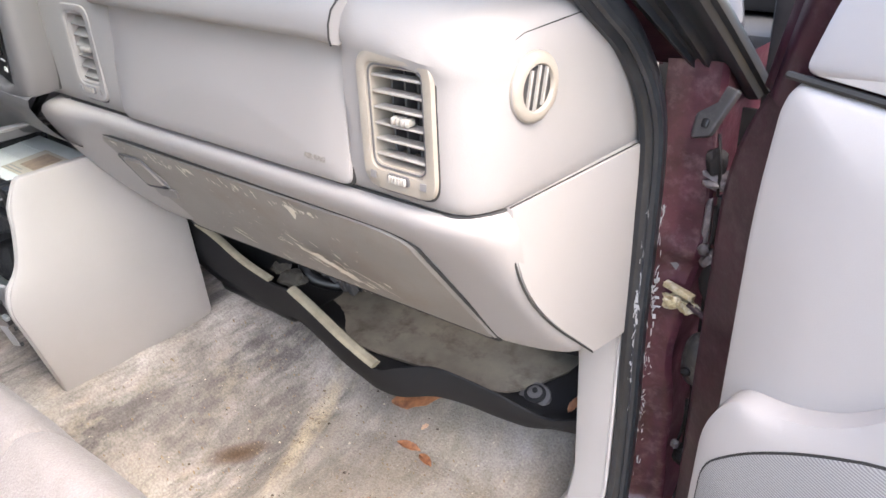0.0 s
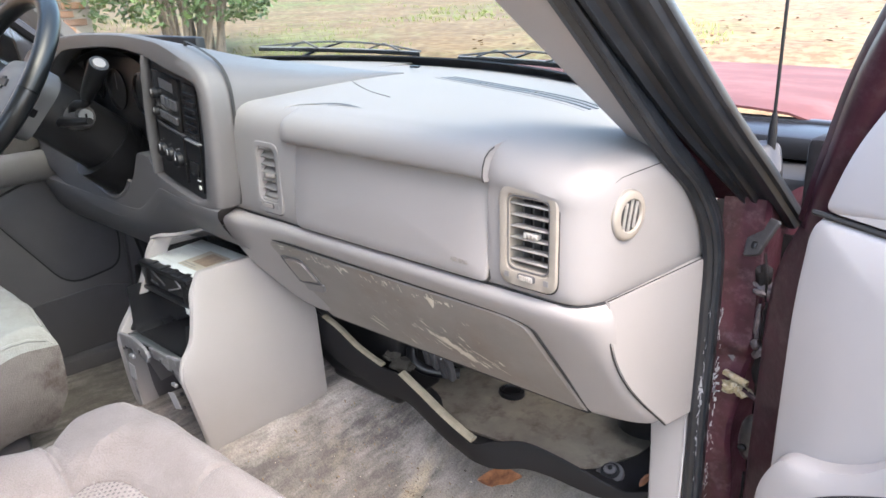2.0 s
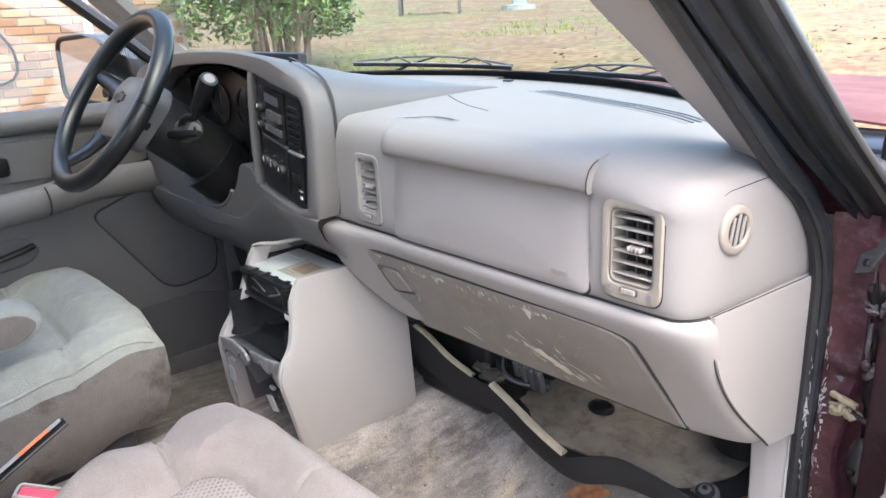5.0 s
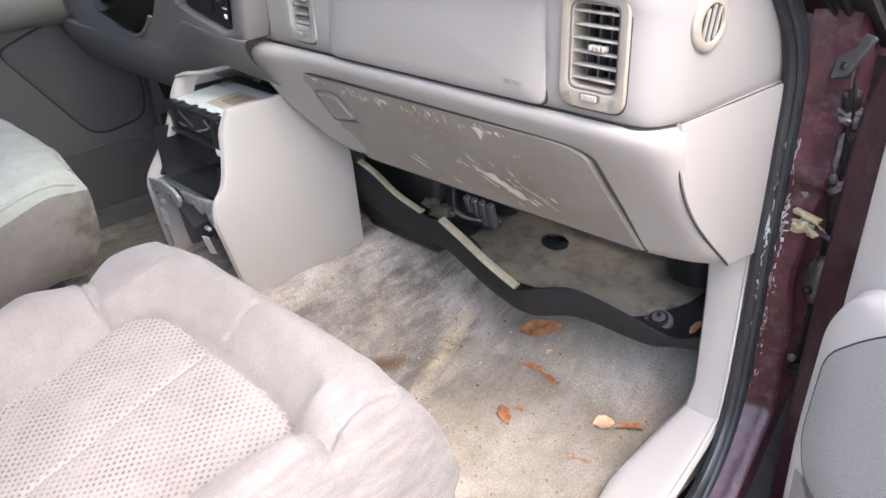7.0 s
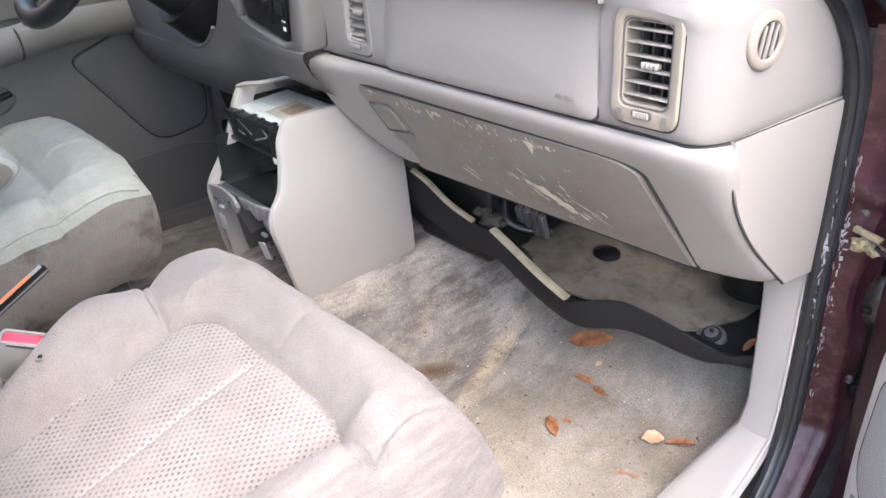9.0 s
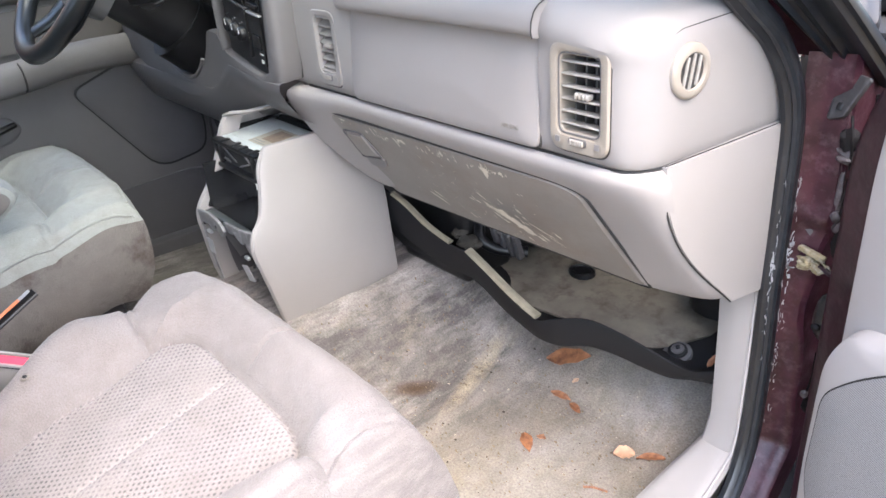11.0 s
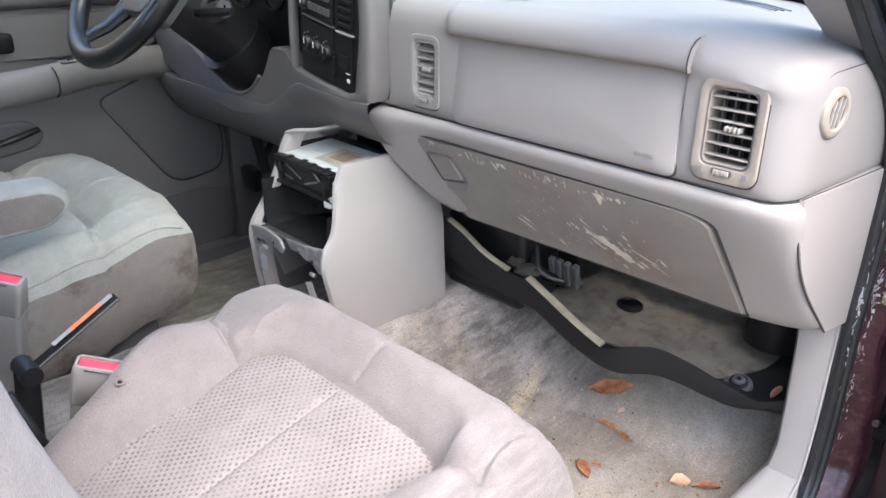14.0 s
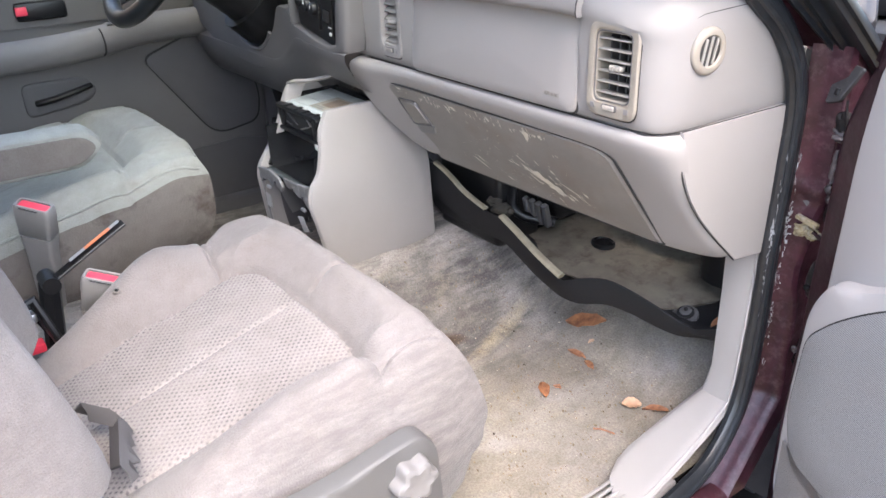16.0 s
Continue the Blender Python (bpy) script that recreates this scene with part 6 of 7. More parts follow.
def seat(name, cx, s, label, top, insert, skirt, square=0.0):
    """A cushion with front, side and middle bolsters, a backrest and a base. s: 1 for the passenger, -1 for the driver."""
    t = thing(name, label, "car seat", at=(cx, -.5, .02))
    W, Y0, Y1 = lerp(.300, .284, square), lerp(.327, .312, square), -.32       # half width, front and back of the cushion from its middle
    N = 190

    def foot(a, b):
        # rounded footprint: a across, b along
        aa = a * math.sqrt(1 - (.30 - .24 * square - (.13 if s > 0 and a > 0 else 0)) * max(0, b) ** 4 - (.08 - .06 * square) * b * b)
        bb = b * math.sqrt(1 - (.15 - .07 * square) * abs(a) ** 3)
        if s > 0 and a < 0:
            aa *= 1 - .085 * math.exp(-((b - .46) / .10) ** 2) * a * a + .055 * math.exp(-((b - .70) / .15) ** 2) + .05 * math.exp(-((b - .30) / .12) ** 2) - .18 * step(.30, -.06, b)
        if s > 0 and a > 0:
            aa *= 1.035 + .045 * step(.35, .80, b)
            bb += .065 * a * a * max(0, b)
        return aa * W, lerp(Y1, Y0, (bb + 1) / 2)

    def half(x, y):
        if square:
            return lerp(.118, .188, max(0, min(1, (y + .17) / .345)))
        if x < 0:
            return lerp(.130, .153, max(0, min(1, (y + .17) / .32)))
        return lerp(.146, .160, max(0, min(1, (y + .17) / .25))) + .041 * step(.07, .175, y)

    def seam_y(x):
        if square:
            return .134 + .040 * math.sqrt(max(0, 1 - (x / .190) ** 4))
        if x < 0:
            return .148 + .062 * math.sqrt(max(0, 1 - (x / .155) ** 4))
        return .166 + .044 * math.sqrt(max(0, 1 - (x / .203) ** 4))

    def top_z(a, b):
        x, y = foot(a, b)
        if square:
            z = .306 - .05 * step(.16, -.25, y)
        else:
            z = .286 - .21 * max(0, .20 - y)
        yf = seam_y(x)
        lob = max(0, min(1, (y - yf + .035) / (.425 - yf)))
        hw = half(x, y)
        inner = step(hw + .025, hw - .01, abs(x))
        high = lerp(.064, .056, square)
        power = lerp(.58, .8, square)
        rise = max(lob, .12 * step(yf - .08, yf - .03, y) * (1 - square))
        front = high * math.sin(math.pi * rise) ** power * (1 - lerp(.14, .25, square) * step(.15, .28, abs(x)))
        g = .30 * step(-.06, yf, y) if y < yf else lerp(.30, 1, step(yf - .01, yf + .05, y))
        front = lerp(front, high * math.sin(math.pi * max(.14, lob)) ** power * g, inner)
        if square:
            side = math.exp(-((abs(x) - .226) / .060) ** 2) * lerp(.026, .040, step(-.20, .1, y))
        elif x > 0:
            side = math.exp(-((x - .238) / .066) ** 2) * lerp(.014, .070, step(-.20, .1, y)) * step(hw - .025, hw + .045, x)
        else:
            side = math.exp(-((-x - lerp(.190, .214, step(-.03, .11, y))) / .062) ** 2) * lerp(.006, .082, step(-.17, .06, y)) * (1 - .34 * step(.07, .15, y)) * step(hw - .02, hw + .03, -x)
        side *= step(yf + .06, yf - .01, y)
        z += max(front, side)
        # seams
        z -= .0085 * math.exp(-((y - yf) / .0042) ** 2) * lerp(.25, 1, step(.27, .20, abs(x)))
        z -= .0085 * math.exp(-((abs(x) - hw) / .0042) ** 2) * step(yf + .01, yf - .005, y)
        if s > 0 and x > .2:
            # sewn corner seam and gathers on the entry side
            z -= .0045 * math.exp(-((x - .268 - .02 * math.sin(y * 20)) / .0038) ** 2) * step(.165, .185, y) * step(.315, .285, y)
            z += .0034 * noise.noise((x * 95 + y * 14, y * 7, 3)) * step(.215, .26, x) * step(-.05, .05, y) * step(.30, .18, y)
            z += .0020 * noise.noise((x * 55, y * 55, 8)) * step(.17, .25, y)
        z -= .0028 * math.exp(-(x / .004) ** 2) * step(yf - .002, yf - .02, y)
        if y > yf:
            z -= .0050 * math.exp(-((x - .006 - .25 * (y - yf)) / .004) ** 2) * step(yf, yf + .02, y)
        e = max(abs(a), abs(b))
        z -= lerp(.10, .035, square) * max(0, (e - lerp(.78, .90, square)) / lerp(.22, .10, square)) ** 2.4
        # soft folds in the velour
        z += .003 * noise.noise((x * 14, y * 14, cx)) + .0022 * noise.noise((x * 26 + y * 20, y * 9 - x * 6, cx + 4)) * step(.12, .2, y)
        z += .0030 * noise.noise((x * 9, y * 34 + x * 8, cx + 9)) * step(.20, .26, abs(x)) * step(.24, .10, y)
        return z
    ins = lambda x, y: abs(x) < half(x, y) and y < seam_y(x) - .001
    bm_top, bm_ins = bmesh.new(), bmesh.new()
    rows = [[(*foot(-1 + 2 * i / N, -1 + 2 * j / N), top_z(-1 + 2 * i / N, -1 + 2 * j / N)) for i in range(N + 1)] for j in range(N + 1)]
    for bm, want in ((bm_top, False), (bm_ins, True)):
        vs = {}

        def V(j, i):
            if (j, i) not in vs:
                vs[j, i] = bm.verts.new(rows[j][i])
            return vs[j, i]
        for j in range(N):
            for i in range(N):
                mx = (rows[j][i][0] + rows[j + 1][i + 1][0]) / 2
                my = (rows[j][i][1] + rows[j + 1][i + 1][1]) / 2
                if ins(mx, my) == want:
                    bm.faces.new((V(j, i), V(j, i + 1), V(j + 1, i + 1), V(j + 1, i)))
    SEAT_TOP[name] = BVHTree.FromBMesh(bm_top)
    part("cushion", bm_top, top, t, "smooth velour bolsters")
    part("cushion_insert", bm_ins, insert, t, "velour insert with woven dot pattern")
    # skirt
    ring = [(j, 0) for j in range(N)] + [(N, i) for i in range(N)] + [(N - j, N) for j in range(N)] + [(0, N - i) for i in range(N)]
    rr = []
    for dz, f in ((0, 1.0), (-.010, 1.004), (-.022, 1.006), (-.035, 1.006), (-.05, lerp(1.002, 1.008, square)), (-.066, lerp(.995, 1.006, square)), (-.083, lerp(.982, 1.002, square)), (-.10, lerp(.966, .997, square)), (-.145, lerp(.93, .941, square)), (-.165, .905)):
        r = []
        for j, i in ring:
            x, y, z = rows[j][i]
            g = f + (.011 * noise.noise((y * 8, dz * 85, x * 6)) if -.14 < dz < -.005 and s > 0 else 0)
            r.append((x * g, y * g, z + dz + (.005 * noise.noise((x * 20, y * 20, dz * 30)) if dz < -.02 else 0)))
        rr.append(r)
    part("skirt", sheet(rr, True), skirt, t, "upholstered cushion sides")
    part("pan", box((-.22, -.30, .06), (.22, .24, .14), .02), M_DGREY, t, "dark seat pan")
    for x in (-.19, .19):
        part("rail", box((x - .02, -.30, -.02), (x + .02, .26, .07), .006), M_DGREY, t, "dark steel seat rail")
    # backrest
    bb = bmesh.new()
    M2 = Matrix.Translation((0, -.178, .24)) @ pose(0, 0, 0, 9, 0, 0)
    rows2 = []
    HB = .66
    for j in range(21):
        v = j / 20
        wv = (.245 + .02 * math.sin(math.pi * v)) * (1 - .55 * max(0, (v - .82) / .18) ** 3)
        r = []
        for k in range(40):
            a = 2 * math.pi * k / 40
            cxx, cyy = math.cos(a), math.sin(a)
            x = math.copysign(abs(cxx) ** .55, cxx) * wv
            y = math.copysign(abs(cyy) ** .7, cyy) * .085
            if cyy > 0:
                y += (.022 + .03 * step(.5, .1, v)) * math.exp(-((abs(x) - .19) / .06) ** 2) - .012 * math.exp(-((abs(x) - .14) / .012) ** 2)
            f = 1 - .5 * max(0, (.06 - v) / .06) ** 2 - .6 * max(0, (v - .93) / .07) ** 2
            r.append(M2 @ Vector((x * f, y * f - .05, v * HB)))
        rows2.append(r)
    sheet(rows2, True, bb)
    bb.verts.ensure_lookup_table()
    bb.faces.new(bb.verts[:40][::-1])
    bb.faces.new(bb.verts[-40:])
    part("backrest", bb, top, t, "upholstered backrest")
    return t


ps = seat("passenger_seat", .345, 1, "pale grey velour passenger seat with patterned insert", M_SEAT, M_SEATP, M_SEAT)
# side valance, adjuster knob
M_DOOR2 = mat("valance_plastic", (0.092, 0.089, 0.087), 0.55, var=0.1, scale=5, grain=0.1, grain_scale=900)
vo = rounded([(-.34, .08), (.17, .08), (.222, .13), (.215, .235), (.195, .266), (.15, .262), (.08, .25), (-.34, .24)], .02, 4)
part("side_valance", padded([(p.x, p.y) for p in vo], lambda a, b, h: Vector((.322 + h, a, b + .004)), .006, .006, .02), M_DOOR2, ps, "grey plastic side valance")
kn = [(.027 * (1 + .13 * math.cos(6 * a)) * math.cos(a), .027 * (1 + .13 * math.cos(6 * a)) * math.sin(a)) for a in [k * 2 * math.pi / 48 for k in range(48)]]
part("adjuster_knob", padded(kn, lambda a, b, h: Vector((.328 + h, a + .172, b + .220)), .020, .008, .004, bulge=-.002), M_MGREY, ps, "lobed grey lumbar knob")
part("recline_slot", box((.325, -.02, .185), (.3315, .075, .215), .003), M_BLACK, ps)
hp = SEAT_TOP["passenger_seat"].ray_cast(Vector((-.178, .001, .6)), Vector((0, 0, -1)))[0]
part("worn_hole", lump(hp, (.0075, .0065, .0035), 31, .4, 2), M_SEATD, ps, "frayed rim of a hole in the velour")
part("worn_hole", lump(hp + Vector((.001, 0, .001)), (.0042, .0036, .0042), 33, .3, 2), M_BLACK, ps, "dark hole in the velour")
TORN = [Vector((0.030, -0.101, 0.255)), Vector((0.077, -0.069, 0.255)), Vector((0.184, -0.095, 0.265))]
tr = bmesh.new()
rows = []
for k in range(13):
    v = k / 12
    p = TORN[0].lerp(TORN[1], min(1, v * 2.4)) if v < .4167 else TORN[1].lerp(TORN[2], (v - .4167) / .5833)
    jag = .010 * (k % 2) + .004 * math.sin(k * 2.3)
    rows.append([p + Vector((-.045, -.012, -.010)), p + Vector((-.020, -.004, .010)), p + Vector((-.004, .001, .006)), p + Vector((jag, jag * .6, -.002))])
sheet(rows, False, tr)
part("torn_trim", thick(tr, .003), M_DGREY, ps, "torn grey plastic hinge cover")

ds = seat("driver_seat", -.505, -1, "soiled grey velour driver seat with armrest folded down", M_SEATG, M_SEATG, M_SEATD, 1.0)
for x, y, d in ((.262, .10, .9), (.255, .25, .8)):
    part("side_seam", tube([(x, y, .30), (x + .008, y - .004, .25), (x + .006, y - .006, .19)], .0022, 6), M_SEATD, ds, "sewn seam on the cushion side")
for k in range(2):
    pts = [(-.255 + .51 * i / 20, .300 - .012 * k - .018 * abs(-1 + 2 * i / 20) ** 3, .6) for i in range(21)] if k == 0 else [(.277 - .012 * abs(-.30 + .58 * i / 20) * 2, -.30 + .58 * i / 20, .6) for i in range(21)]
    hits = [SEAT_TOP["driver_seat"].ray_cast(Vector(p), Vector((0, 0, -1)))[0] for p in pts]
    part("piping", tube([h for h in hits if h], .0032, 6), M_SEATG, ds, "sewn piping along the cushion edge")
ao = rounded([(-.40, -.035), (.09, -.04), (.13, .0), (.10, .035), (-.40, .05)], .03, 6)
arm = part("armrest", padded([(p.x, p.y) for p in ao], lambda a, b, h: Vector((.275 - .075 + h, a, .40 + b)), .03, .025, .035, bulge=.002), M_SEATG, ds, "folded upholstered armrest")
ao2 = [(p.x * .9 - .005, p.y * .72) for p in ao]
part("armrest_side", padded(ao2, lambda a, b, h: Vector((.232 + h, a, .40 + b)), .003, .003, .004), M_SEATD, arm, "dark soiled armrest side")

# ================= belts, tool, floor clutter =================
def loft(rings):
    """A closed body through rounded rectangles: z, half width, half depth, corner."""
    rows = [[(q.x, q.y, z) for q in rounded([(-w, -d), (w, -d), (w, d), (-w, d)], r, 4)] for z, w, d, r in rings]
    bm = sheet(rows, True)
    bm.verts.ensure_lookup_table()
    n = len(rows[0])
    bm.faces.new(bm.verts[:n][::-1])
    bm.faces.new(bm.verts[-n:])
    return bm


M_BUCKLE = mat("buckle_plastic", (0.24, 0.228, 0.218), 0.5, var=0.1, scale=10)


def buckle(p, tilt, turn, h):
    t = thing("seat_belt_buckle", "grey seat belt buckle with red release button", "buckle", group="seat belt buckles", at=p)
    t.rotation_euler = (radians(tilt), radians(turn * .3), radians(turn))
    part("sleeve", loft([(-h, .018, .010, .006), (-.04, .025, .014, .008), (.0, .028, .016, .008)]), M_BUCKLE, t)
    part("head", loft([(.001, .027, .015, .008), (.003, .0285, .0165, .008), (.05, .0315, .0150, .008), (.060, .031, .0145, .008), (.064, .029, .0125, .007), (.064, .026, .0092, .004), (.056, .0255, .009, .004)]), M_BUCKLE, t)
    part("release_button", loft([(.05, .025, .0085, .004), (.0605, .025, .0085, .004), (.0615, .0235, .0075, .003)]), M_RED, t, "red release button")
    part("slot", box((-.016, -.0185, .0645), (.016, -.0165, .0648)), M_BLACK, t)
    return t


buckle((.098, -.512, .276), 10, 58, .20)
buckle((-.125, -.545, .335), 14, 48, .26)
tool = thing("jack_handle", "black folding tool with an orange sticker, lying between the seats", "tool")
a, b = Vector((.036, -.568, .316)), Vector((.029, -.441, .379))
dv = (b - a).normalized()
sd = dv.cross(Vector((.3, 0, 1))).normalized()
rail = tube([a, b], .0085, 4, flat=.55)
part("shaft", rail, M_BLACK, tool)
part("rail", tube([a + sd * .008, b + sd * .008], .0028, 6), M_BLACK, tool)
for f0, f1, m, lb in ((.30, .50, M_LIGHTGREY, "silver sticker"), (.50, .84, M_ORANGE, "orange warning sticker"), (.84, .97, M_LIGHTGREY, "silver sticker")):
    part("sticker", tube([a.lerp(b, f0) + Vector((.002, -.002, .0058)), a.lerp(b, f1) + Vector((.002, -.002, .0058))], .0052, 4, flat=.12), m, tool, lb)
part("pivot", tube([a + Vector((-.022, 0, 0)), a + Vector((.022, .0, 0))], .014, 12), M_BLACK, tool)
part("bracket", tube([a, a + Vector((.01, -.02, -.14))], .016, 8), M_BLACK, tool)
junk = thing("seat_mechanism", "black metal seat hardware between the seats", "bracket")
for k in range(5):
    part("bar", tube([(.0 + .02 * k, -.72, .20 + .02 * k), (.02 + .012 * k, -.60, .26 + .012 * k), (.03 + .02 * k, -.56, .16)], .008, 8), M_BLACK, junk)
part("red_strap", box((.05, -.64, .22), (.075, -.60, .235), .003), M_RED, junk, "red webbing end")
part("chrome_clip", box((.03, -.62, .27), (.07, -.60, .285), .003), M_METAL, junk)


def dry_leaf(x, y, L, W, turn, m, seed, curl=.35):
    t_rn = random.Random(seed)
    bm = bmesh.new()
    rows = []
    for i in range(9):
        u = i / 8
        w = W / 2 * math.sin(math.pi * min(1, u * .96 + .02)) ** .8 * (1 + .15 * t_rn.uniform(-1, 1))
        cz = curl * L * (.25 * math.sin(math.pi * u) + .10 * u * u)
        rows.append([(lerp(-L / 2, L / 2, u), k * w, cz + curl * W * .5 * k * k + t_rn.uniform(-.0008, .0008)) for k in (-1, -.5, 0, .5, 1)])
    sheet(rows, False, bm)
    thick(bm, .0004)
    ob = part("dry_leaf", bm, m)
    tagged(ob, "curled dry brown leaf on the carpet" if m is M_LEAF else "pale dry leaf on the carpet", "leaf", group="fallen leaves")
    a = floor_z(x + .01, y) - floor_z(x - .01, y)
    c = floor_z(x, y + .01) - floor_z(x, y - .01)
    nz = Vector((-a / .02, -c / .02, 1)).normalized()
    q = Vector((0, 0, 1)).rotation_difference(nz).to_matrix().to_4x4()
    ob.matrix_world = Matrix.Translation((x, y, floor_z(x, y) + .002)) @ q @ pose(0, 0, 0, 0, 0, turn)
    return ob


dry_leaf(.366, .300, .085, .036, 30, M_LEAF, 1, .14)
dry_leaf(.404, .237, .042, .014, 8, M_LEAF, 2)
dry_leaf(.442, .231, .036, .013, -19, M_LEAF, 3)
dry_leaf(.446, .110, .048, .019, -34, M_LEAF, 4)
dry_leaf(.454, .135, .016, .013, 20, M_LEAF, 5)
dry_leaf(.573, .198, .034, .028, 49, M_LEAFPALE, 6)
dry_leaf(.606, .222, .044, .017, 40, M_LEAF, 7)
dry_leaf(.409, .271, .014, .009, 60, M_LEAFPALE, 8)
tagged(dry_leaf(.660, .285, .026, .012, 75, M_LEAF, 9), "small orange dry leaf lying in the tray").location.z = .200
tw = tagged(part("twig", tube(smooth_path([(.575, .10, floor_z(.575, .10) + .003), (.588, .108, floor_z(.59, .108) + .005), (.606, .118, floor_z(.606, .118) + .003)], 4), .0018, 5), M_LEAF), "small dry twig on the carpet", "twig")
cr = bmesh.new()
rn = random.Random(12)
for k in range(700):
    x, y = rn.uniform(.10, .66), rn.uniform(-.12, .26)
    s = rn.uniform(.0005, .0019)
    z = floor_z(x, y) + s * .6
    bmesh.ops.create_icosphere(cr, subdivisions=1, radius=s, matrix=Matrix.Translation((x, y, z)) @ pose(0, 0, 0, rn.uniform(0, 90), rn.uniform(0, 90), 0) @ Matrix.Diagonal((rn.uniform(.6, 2.5), 1, .6, 1)))
M_CRUMB = mat("dirt_crumb", (0.20, 0.15, 0.10), 0.9, var=0.5, scale=80)
tagged(part("crumbs", cr, M_CRUMB), "scattered crumbs of leaf and dirt", "debris", kind="stuff")

for kind_name, crumb_m, count, seed in (("pale_crumbs", mat("pale_grit", (0.42, 0.37, 0.30), 0.9, var=0.4, scale=60), 170, 61), ("dark_crumbs", mat("dark_grit", (0.05, 0.035, 0.025), 0.9, var=0.4, scale=60), 110, 62)):
    cb = bmesh.new()
    rn = random.Random(seed)
    while count:
        x, y = rn.uniform(.12, .70), rn.uniform(-.16, .30)
        if rn.random() > .35 + .65 * math.exp(-((x - .24 - .3 * (y - .1)) / .12) ** 2):
            continue
        r = rn.uniform(.0006, .0016) if rn.random() < .88 else rn.uniform(.0018, .003)
        z = floor_z(x, y)
        ring = [cb.verts.new((x + r * rn.uniform(.6, 1.5) * math.cos(a), y + r * rn.uniform(.5, 1.2) * math.sin(a), z + .0004)) for a in (0, 1.3, 2.5, 3.8, 5.0)]
        top = cb.verts.new((x, y, z + .0008 + r * .8))
        for k in range(5):
            cb.faces.new((ring[k], ring[(k + 1) % 5], top))
        count -= 1
    tagged(part(kind_name, cb, crumb_m), "%s of dirt scattered over the carpet" % kind_name.replace("_", " "), "debris", kind="stuff")

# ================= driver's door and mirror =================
# door plastics darkened so the far side's shade sits in their colour
M_DOOR = mat("shaded_door_plastic", (0.095, 0.090, 0.089), 0.55, var=0.1, scale=4, grain=0.1, grain_scale=900)
M_DOORP = mat("shaded_door_pad", (0.125, 0.119, 0.117), 0.55, var=0.1, scale=4, grain=0.1, grain_scale=900)
dd = thing("driver_door", "closed grey driver door with armrest and dark pocket panel", "car door", at=(-.78, 0, 0))
dpl = lambda off: (lambda a, b, h: Vector((off + h, -a, b)))    # a runs backwards
do = rounded([(-.21, .03), (-.21, .70), (1.0, .70), (1.0, .03)], .03, 4)
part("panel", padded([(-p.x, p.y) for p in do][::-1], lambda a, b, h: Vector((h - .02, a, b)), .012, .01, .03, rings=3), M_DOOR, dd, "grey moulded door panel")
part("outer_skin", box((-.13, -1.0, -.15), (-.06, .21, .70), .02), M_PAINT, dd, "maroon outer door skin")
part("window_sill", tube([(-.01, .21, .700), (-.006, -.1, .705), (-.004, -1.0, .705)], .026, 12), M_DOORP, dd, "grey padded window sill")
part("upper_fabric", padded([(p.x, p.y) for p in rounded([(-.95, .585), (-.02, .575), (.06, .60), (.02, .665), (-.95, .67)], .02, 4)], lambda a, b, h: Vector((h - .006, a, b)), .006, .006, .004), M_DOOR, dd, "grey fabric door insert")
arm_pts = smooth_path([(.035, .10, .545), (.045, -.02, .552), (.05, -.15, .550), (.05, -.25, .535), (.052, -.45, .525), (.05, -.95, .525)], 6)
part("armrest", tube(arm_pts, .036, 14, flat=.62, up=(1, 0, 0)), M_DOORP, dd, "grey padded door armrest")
part("armrest_seam", tube([Vector((.05, -.240, .535)) + Vector((.042 * math.cos(a), 0, .040 * math.sin(a) * .8)) for a in [radians(-80 + 20 * k) for k in range(14)]], .002, 5), M_DARKLINE, dd)
part("switch_plate", box((.03, -.22, .570), (.065, -.13, .574), .002), M_BLACK, dd)
part("window_switch", box((.036, -.205, .573), (.058, -.185, .580), .002), M_BLACK, dd)
po = rounded([(.02, .235), (.15, .255), (.165, .33), (.11, .52), (.02, .525), (-.14, .468)], [.05, .03, .04, .03, .05, .03], 5)
part("pocket_panel_gap", padded([(p.x * 1.02, .38 + (p.y - .38) * 1.03) for p in po], lambda a, b, h: Vector((h - .008, a, b)), .002, .001, .004), M_DARKLINE, dd)
part("pocket_panel", padded([(p.x, p.y) for p in po], lambda a, b, h: Vector((h - .006, a, b)), .002, .006, .004, bulge=.003), M_DGREY, dd, "dark grey speaker panel")
part("lower_carpet", padded([(p.x, p.y) for p in rounded([(-.9, .05), (.18, .05), (.19, .19), (.10, .215), (-.9, .17)], .03, 4)], lambda a, b, h: Vector((h - .008, a, b)), .006, .006, .004), M_DGREY, dd, "dark lower door carpet")
part("handle_recess", padded([(p.x, p.y) for p in rounded([(-.43, .368), (-.285, .385), (-.255, .415), (-.285, .45), (-.43, .452)], .022, 5)], lambda a, b, h: Vector((h - .008, a, b)), .004, .006, .004), M_DGREY, dd)
part("pull_handle", tube(smooth_path([(.002, -.405, .404), (.014, -.37, .410), (.014, -.32, .420), (.002, -.275, .428)], 5), .010, 10, flat=.7), M_BLACK, dd, "black pull handle")
part("inside_handle", box((.002, -.40, .595), (.012, -.29, .635), .008), M_BLACK, dd, "black inside door handle")
part("lock_button", box((.010, -.40, .607), (.016, -.375, .627), .003), M_RED, dd)
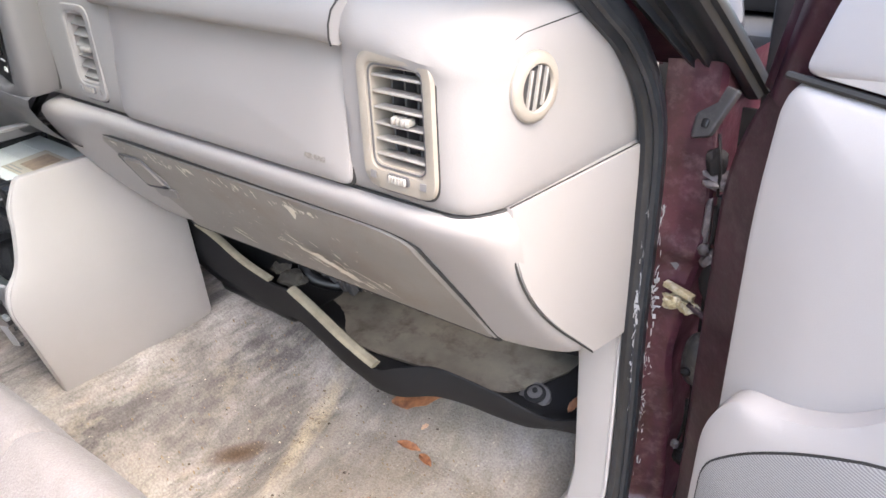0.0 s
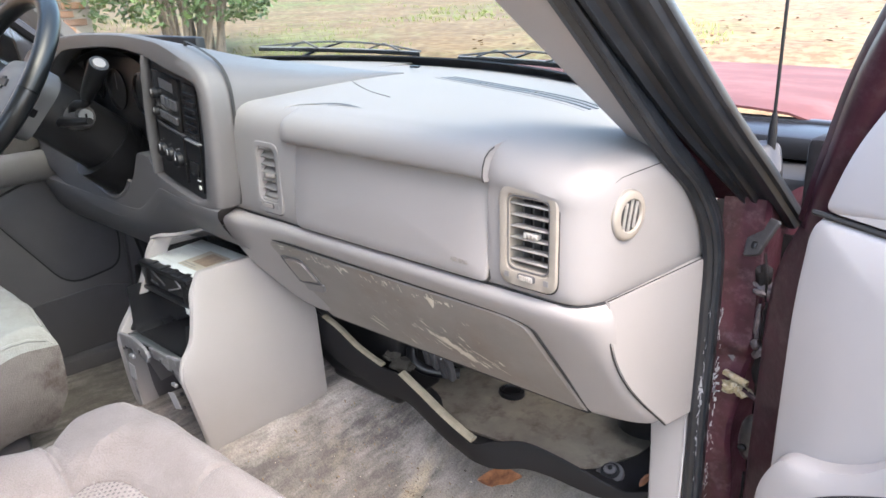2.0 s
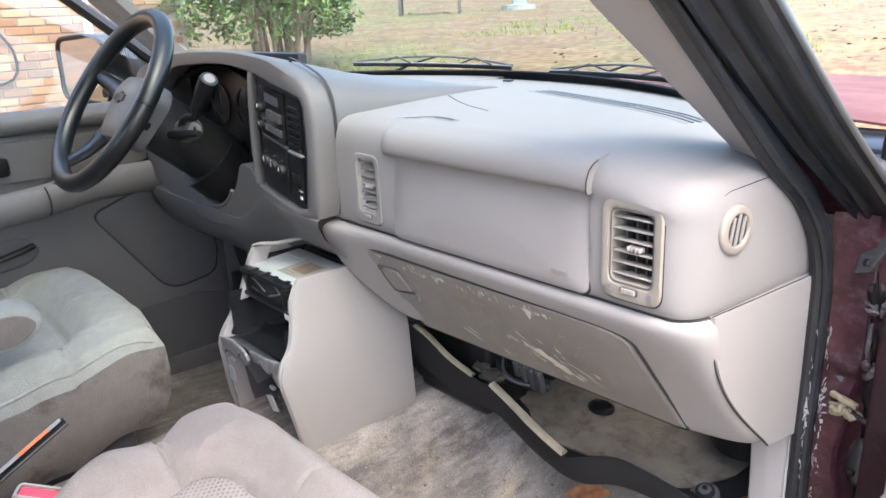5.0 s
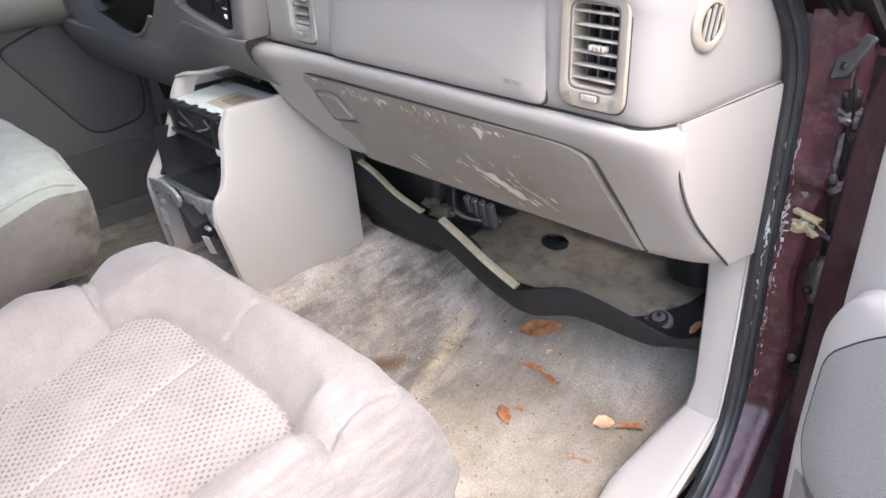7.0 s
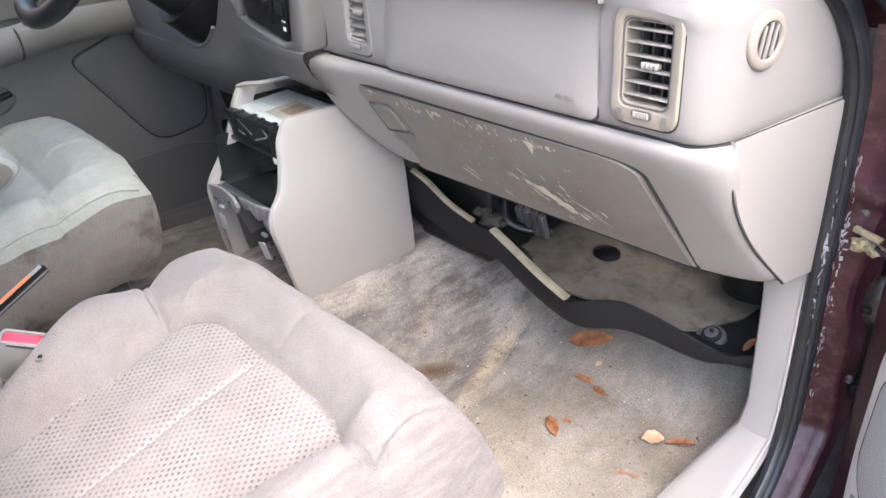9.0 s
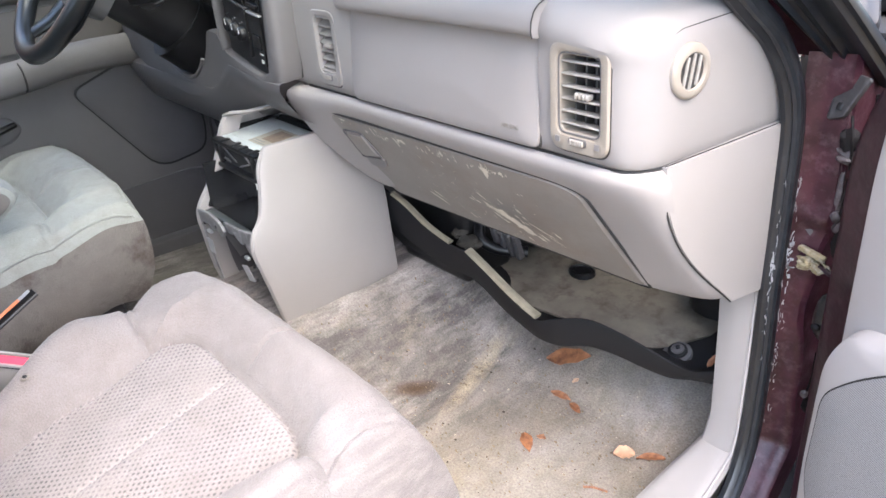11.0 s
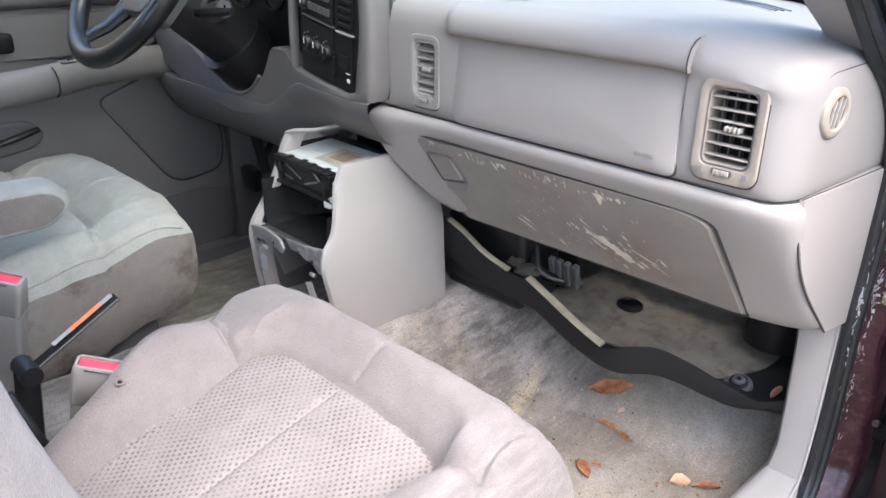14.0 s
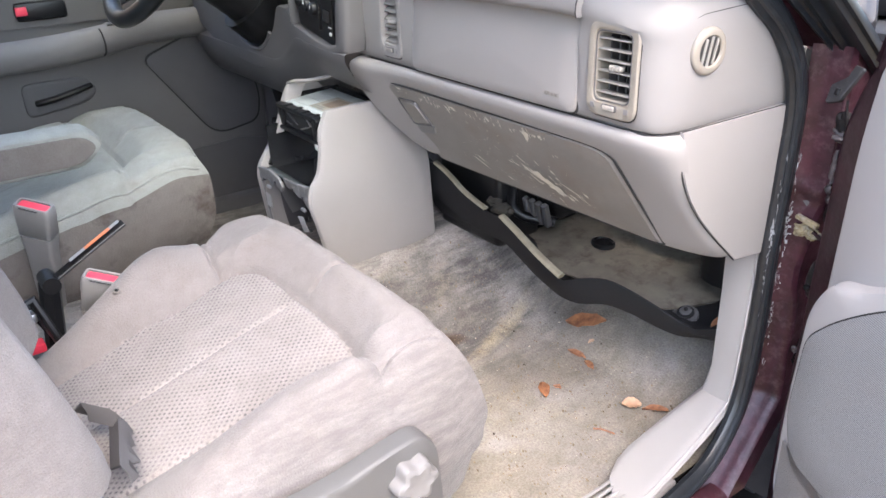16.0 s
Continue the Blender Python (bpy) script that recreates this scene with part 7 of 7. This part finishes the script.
# window glass and frame
gw = sheet([[(-.03 - .12 * step(.7, 1.24, z), lerp(.16, -.30, (z - .70) / .5) if y > 0 else y, z) for y in (.2, -.5, -1.0)] for z in (.70, .85, 1.0, 1.2)])
w2 = part("window_glass", gw, M_GLASS, dd)
fr = smooth_path([(-.02, .20, .70), (-.04, .10, .80), (-.09, -.12, 1.0), (-.14, -.34, 1.18)], 6)
part("window_frame", tube(fr, .016, 8), M_BLACK, dd, "black window frame")
part("sail_trim", padded([(p.x, p.y) for p in rounded([(.03, .70), (.20, .70), (.06, .84), (.02, .86)], .01, 3)], lambda a, b, h: Vector((h - .03 - (b - .7) * .2, a, b)), .006, .004, .006), M_BLACK, dd, "black mirror sail panel")
mir = thing("side_mirror", "black door mirror seen through the driver window", "mirror", at=(-1.0, -.03, .795))
mo = rounded([(-.105, -.070), (.095, -.082), (.112, .06), (.06, .082), (-.10, .072)], .03, 6)
mf = flat_place((0, 0, 0), (.97, .24, 0), (0, 0, 1))
part("housing", padded([(p.x * 1.1, p.y * 1.1) for p in mo], mf, .004, .014, .06), M_BLACK, mir)
part("mirror_rim", tube([mf(p.x * 1.04, p.y * 1.05, .004) for p in mo] + [mf(mo[0].x * 1.04, mo[0].y * 1.05, .004)], .0065, 8), M_BLACK, mir, "black rim of the mirror housing")
part("mirror_glass", padded([(p.x, p.y) for p in mo], mf, .006, .001, .002), M_MIRROR, mir, "mirror glass")
part("arm", tube([(.07, .03, -.05), (.17, .08, -.08)], .025, 10), M_BLACK, mir)
ped = thing("parking_brake_pedal", "black parking brake pedal and release under the dash", "pedal")
part("arm", tube(smooth_path([(-.60, .30, .46), (-.60, .24, .40), (-.60, .16, .30), (-.60, .15, .25)], 5), .009, 8), M_BLACK, ped)
part("pad", box((-.63, .12, .24), (-.57, .15, .30), .008), M_BLACK, ped)
part("release_handle", box((-.50, .04, .44), (-.42, .075, .455), .005), M_BLACK, ped, "black release handle with white mark")
part("mark", box((-.485, .038, .4475), (-.435, .0395, .4525)), M_WHITE, ped)
part("lever", tube([(-.46, .07, .43), (-.455, .09, .33)], .012, 8), M_BLACK, ped)

# ================= passenger door, open =================
pd = thing("passenger_door", "open maroon passenger door with grey trim and speaker", "car door", at=(.884, .16, 0))
U = Vector((.88, -.47, 0)).normalized()
pf = lambda off: (lambda a, b, h: U * a + Vector((0, 0, b)) + Vector((U.y, -U.x, 0)) * (h + off))
shell = rounded([(-.070, -.10), (1.06, -.10), (1.08, .70), (1.02, .80), (.10, .80), (-.02, .70), (-.072, .60), (-.078, .1)], [.05, .05, .03, .05, .02, .05, .08, .03], 5)
part("door_shell", padded([(p.x, p.y) for p in shell], pf(-.02), .005, .012, .10, rings=3), M_PAINT, pd, "maroon painted door shell")
uf = smooth_path([pf(-.03)(-.012, .66, 0), pf(-.03)(.008, .74, 0), pf(-.03)(.04, .84, 0), pf(-.04)(.11, .98, 0), pf(-.05)(.22, 1.12, 0), pf(-.06)(.40, 1.2, 0), pf(-.06)(.98, 1.2, 0), pf(-.03)(1.05, .74, 0)], 6)
part("window_frame", tube(uf, .024, 10, flat=1.0), M_PAINT, pd, "maroon painted window frame")
part("frame_flange", tube([q + Vector((-.022, .016, .008)) for q in uf], .022, 8, flat=.5), M_PAINT, pd, "inner flange of the window frame")
tro = rounded([(-.020, .10), (1.0, .10), (1.0, .684), (.004, .684), (-.006, .665), (-.016, .58)], [.03, .05, .02, .012, .02, .1], 5)
part("trim_panel", padded([(p.x, p.y) for p in tro], pf(-.008), .012, .012, .012, rings=4, bulge=.004), M_DOORTRIM, pd, "pale grey moulded door trim")
upo = rounded([(.006, .690), (1.0, .690), (1.0, .82), (.075, .82), (.03, .755)], [.012, .02, .02, .02, .05], 5)
part("upper_trim", padded([(p.x, p.y) for p in upo], pf(-.012), .014, .012, .012, rings=3), M_DOORTRIM, pd, "pale grey upper door trim")
part("trim_gap", tube([pf(.0)(-.002, .6865, .0), pf(0)(.5, .6865, .0), pf(.0)(1.0, .6865, .0)], .003, 6), M_DARKLINE, pd)
lwo = rounded([(-.014, .06), (1.0, .06), (1.0, .56), (.26, .56), (.175, .535), (.115, .470), (.065, .440), (.014, .425), (-.015, .375), (-.021, .22)], [.04, .04, .04, .05, .05, .05, .05, .02, .03, .05], 5)
part("lower_trim", padded([(p.x, p.y) for p in lwo], pf(.004), .026, .022, .01, rings=4), M_DOORTRIM, pd, "pale grey lower door trim")
gro = rounded([(.022, .165), (.30, .165), (.36, .24), (.36, .42), (.19, .490), (.10, .432), (.045, .386), (.006, .342), (-.001, .22)], [.04, .04, .05, .05, .06, .06, .03, .02, .03], 5)
part("grille_gap", padded([(.18 + (p.x - .18) * 1.006, .30 + (p.y - .30) * 1.008) for p in gro], pf(.03), .0012, .0008, .004), M_DARKLINE, pd)
part("speaker_grille", padded([(p.x, p.y) for p in gro], pf(.03), .003, .004, .004, rings=3, bulge=.004), M_GRILLE, pd, "finely ribbed speaker grille")
part("lower_carpet", padded([(p.x, p.y) for p in rounded([(.005, .065), (.7, .065), (.7, .15), (.03, .15), (.0, .19)], .02, 4)], pf(.03), .002, .004, .004), M_SEATD, pd, "brown carpet strip at the door bottom")
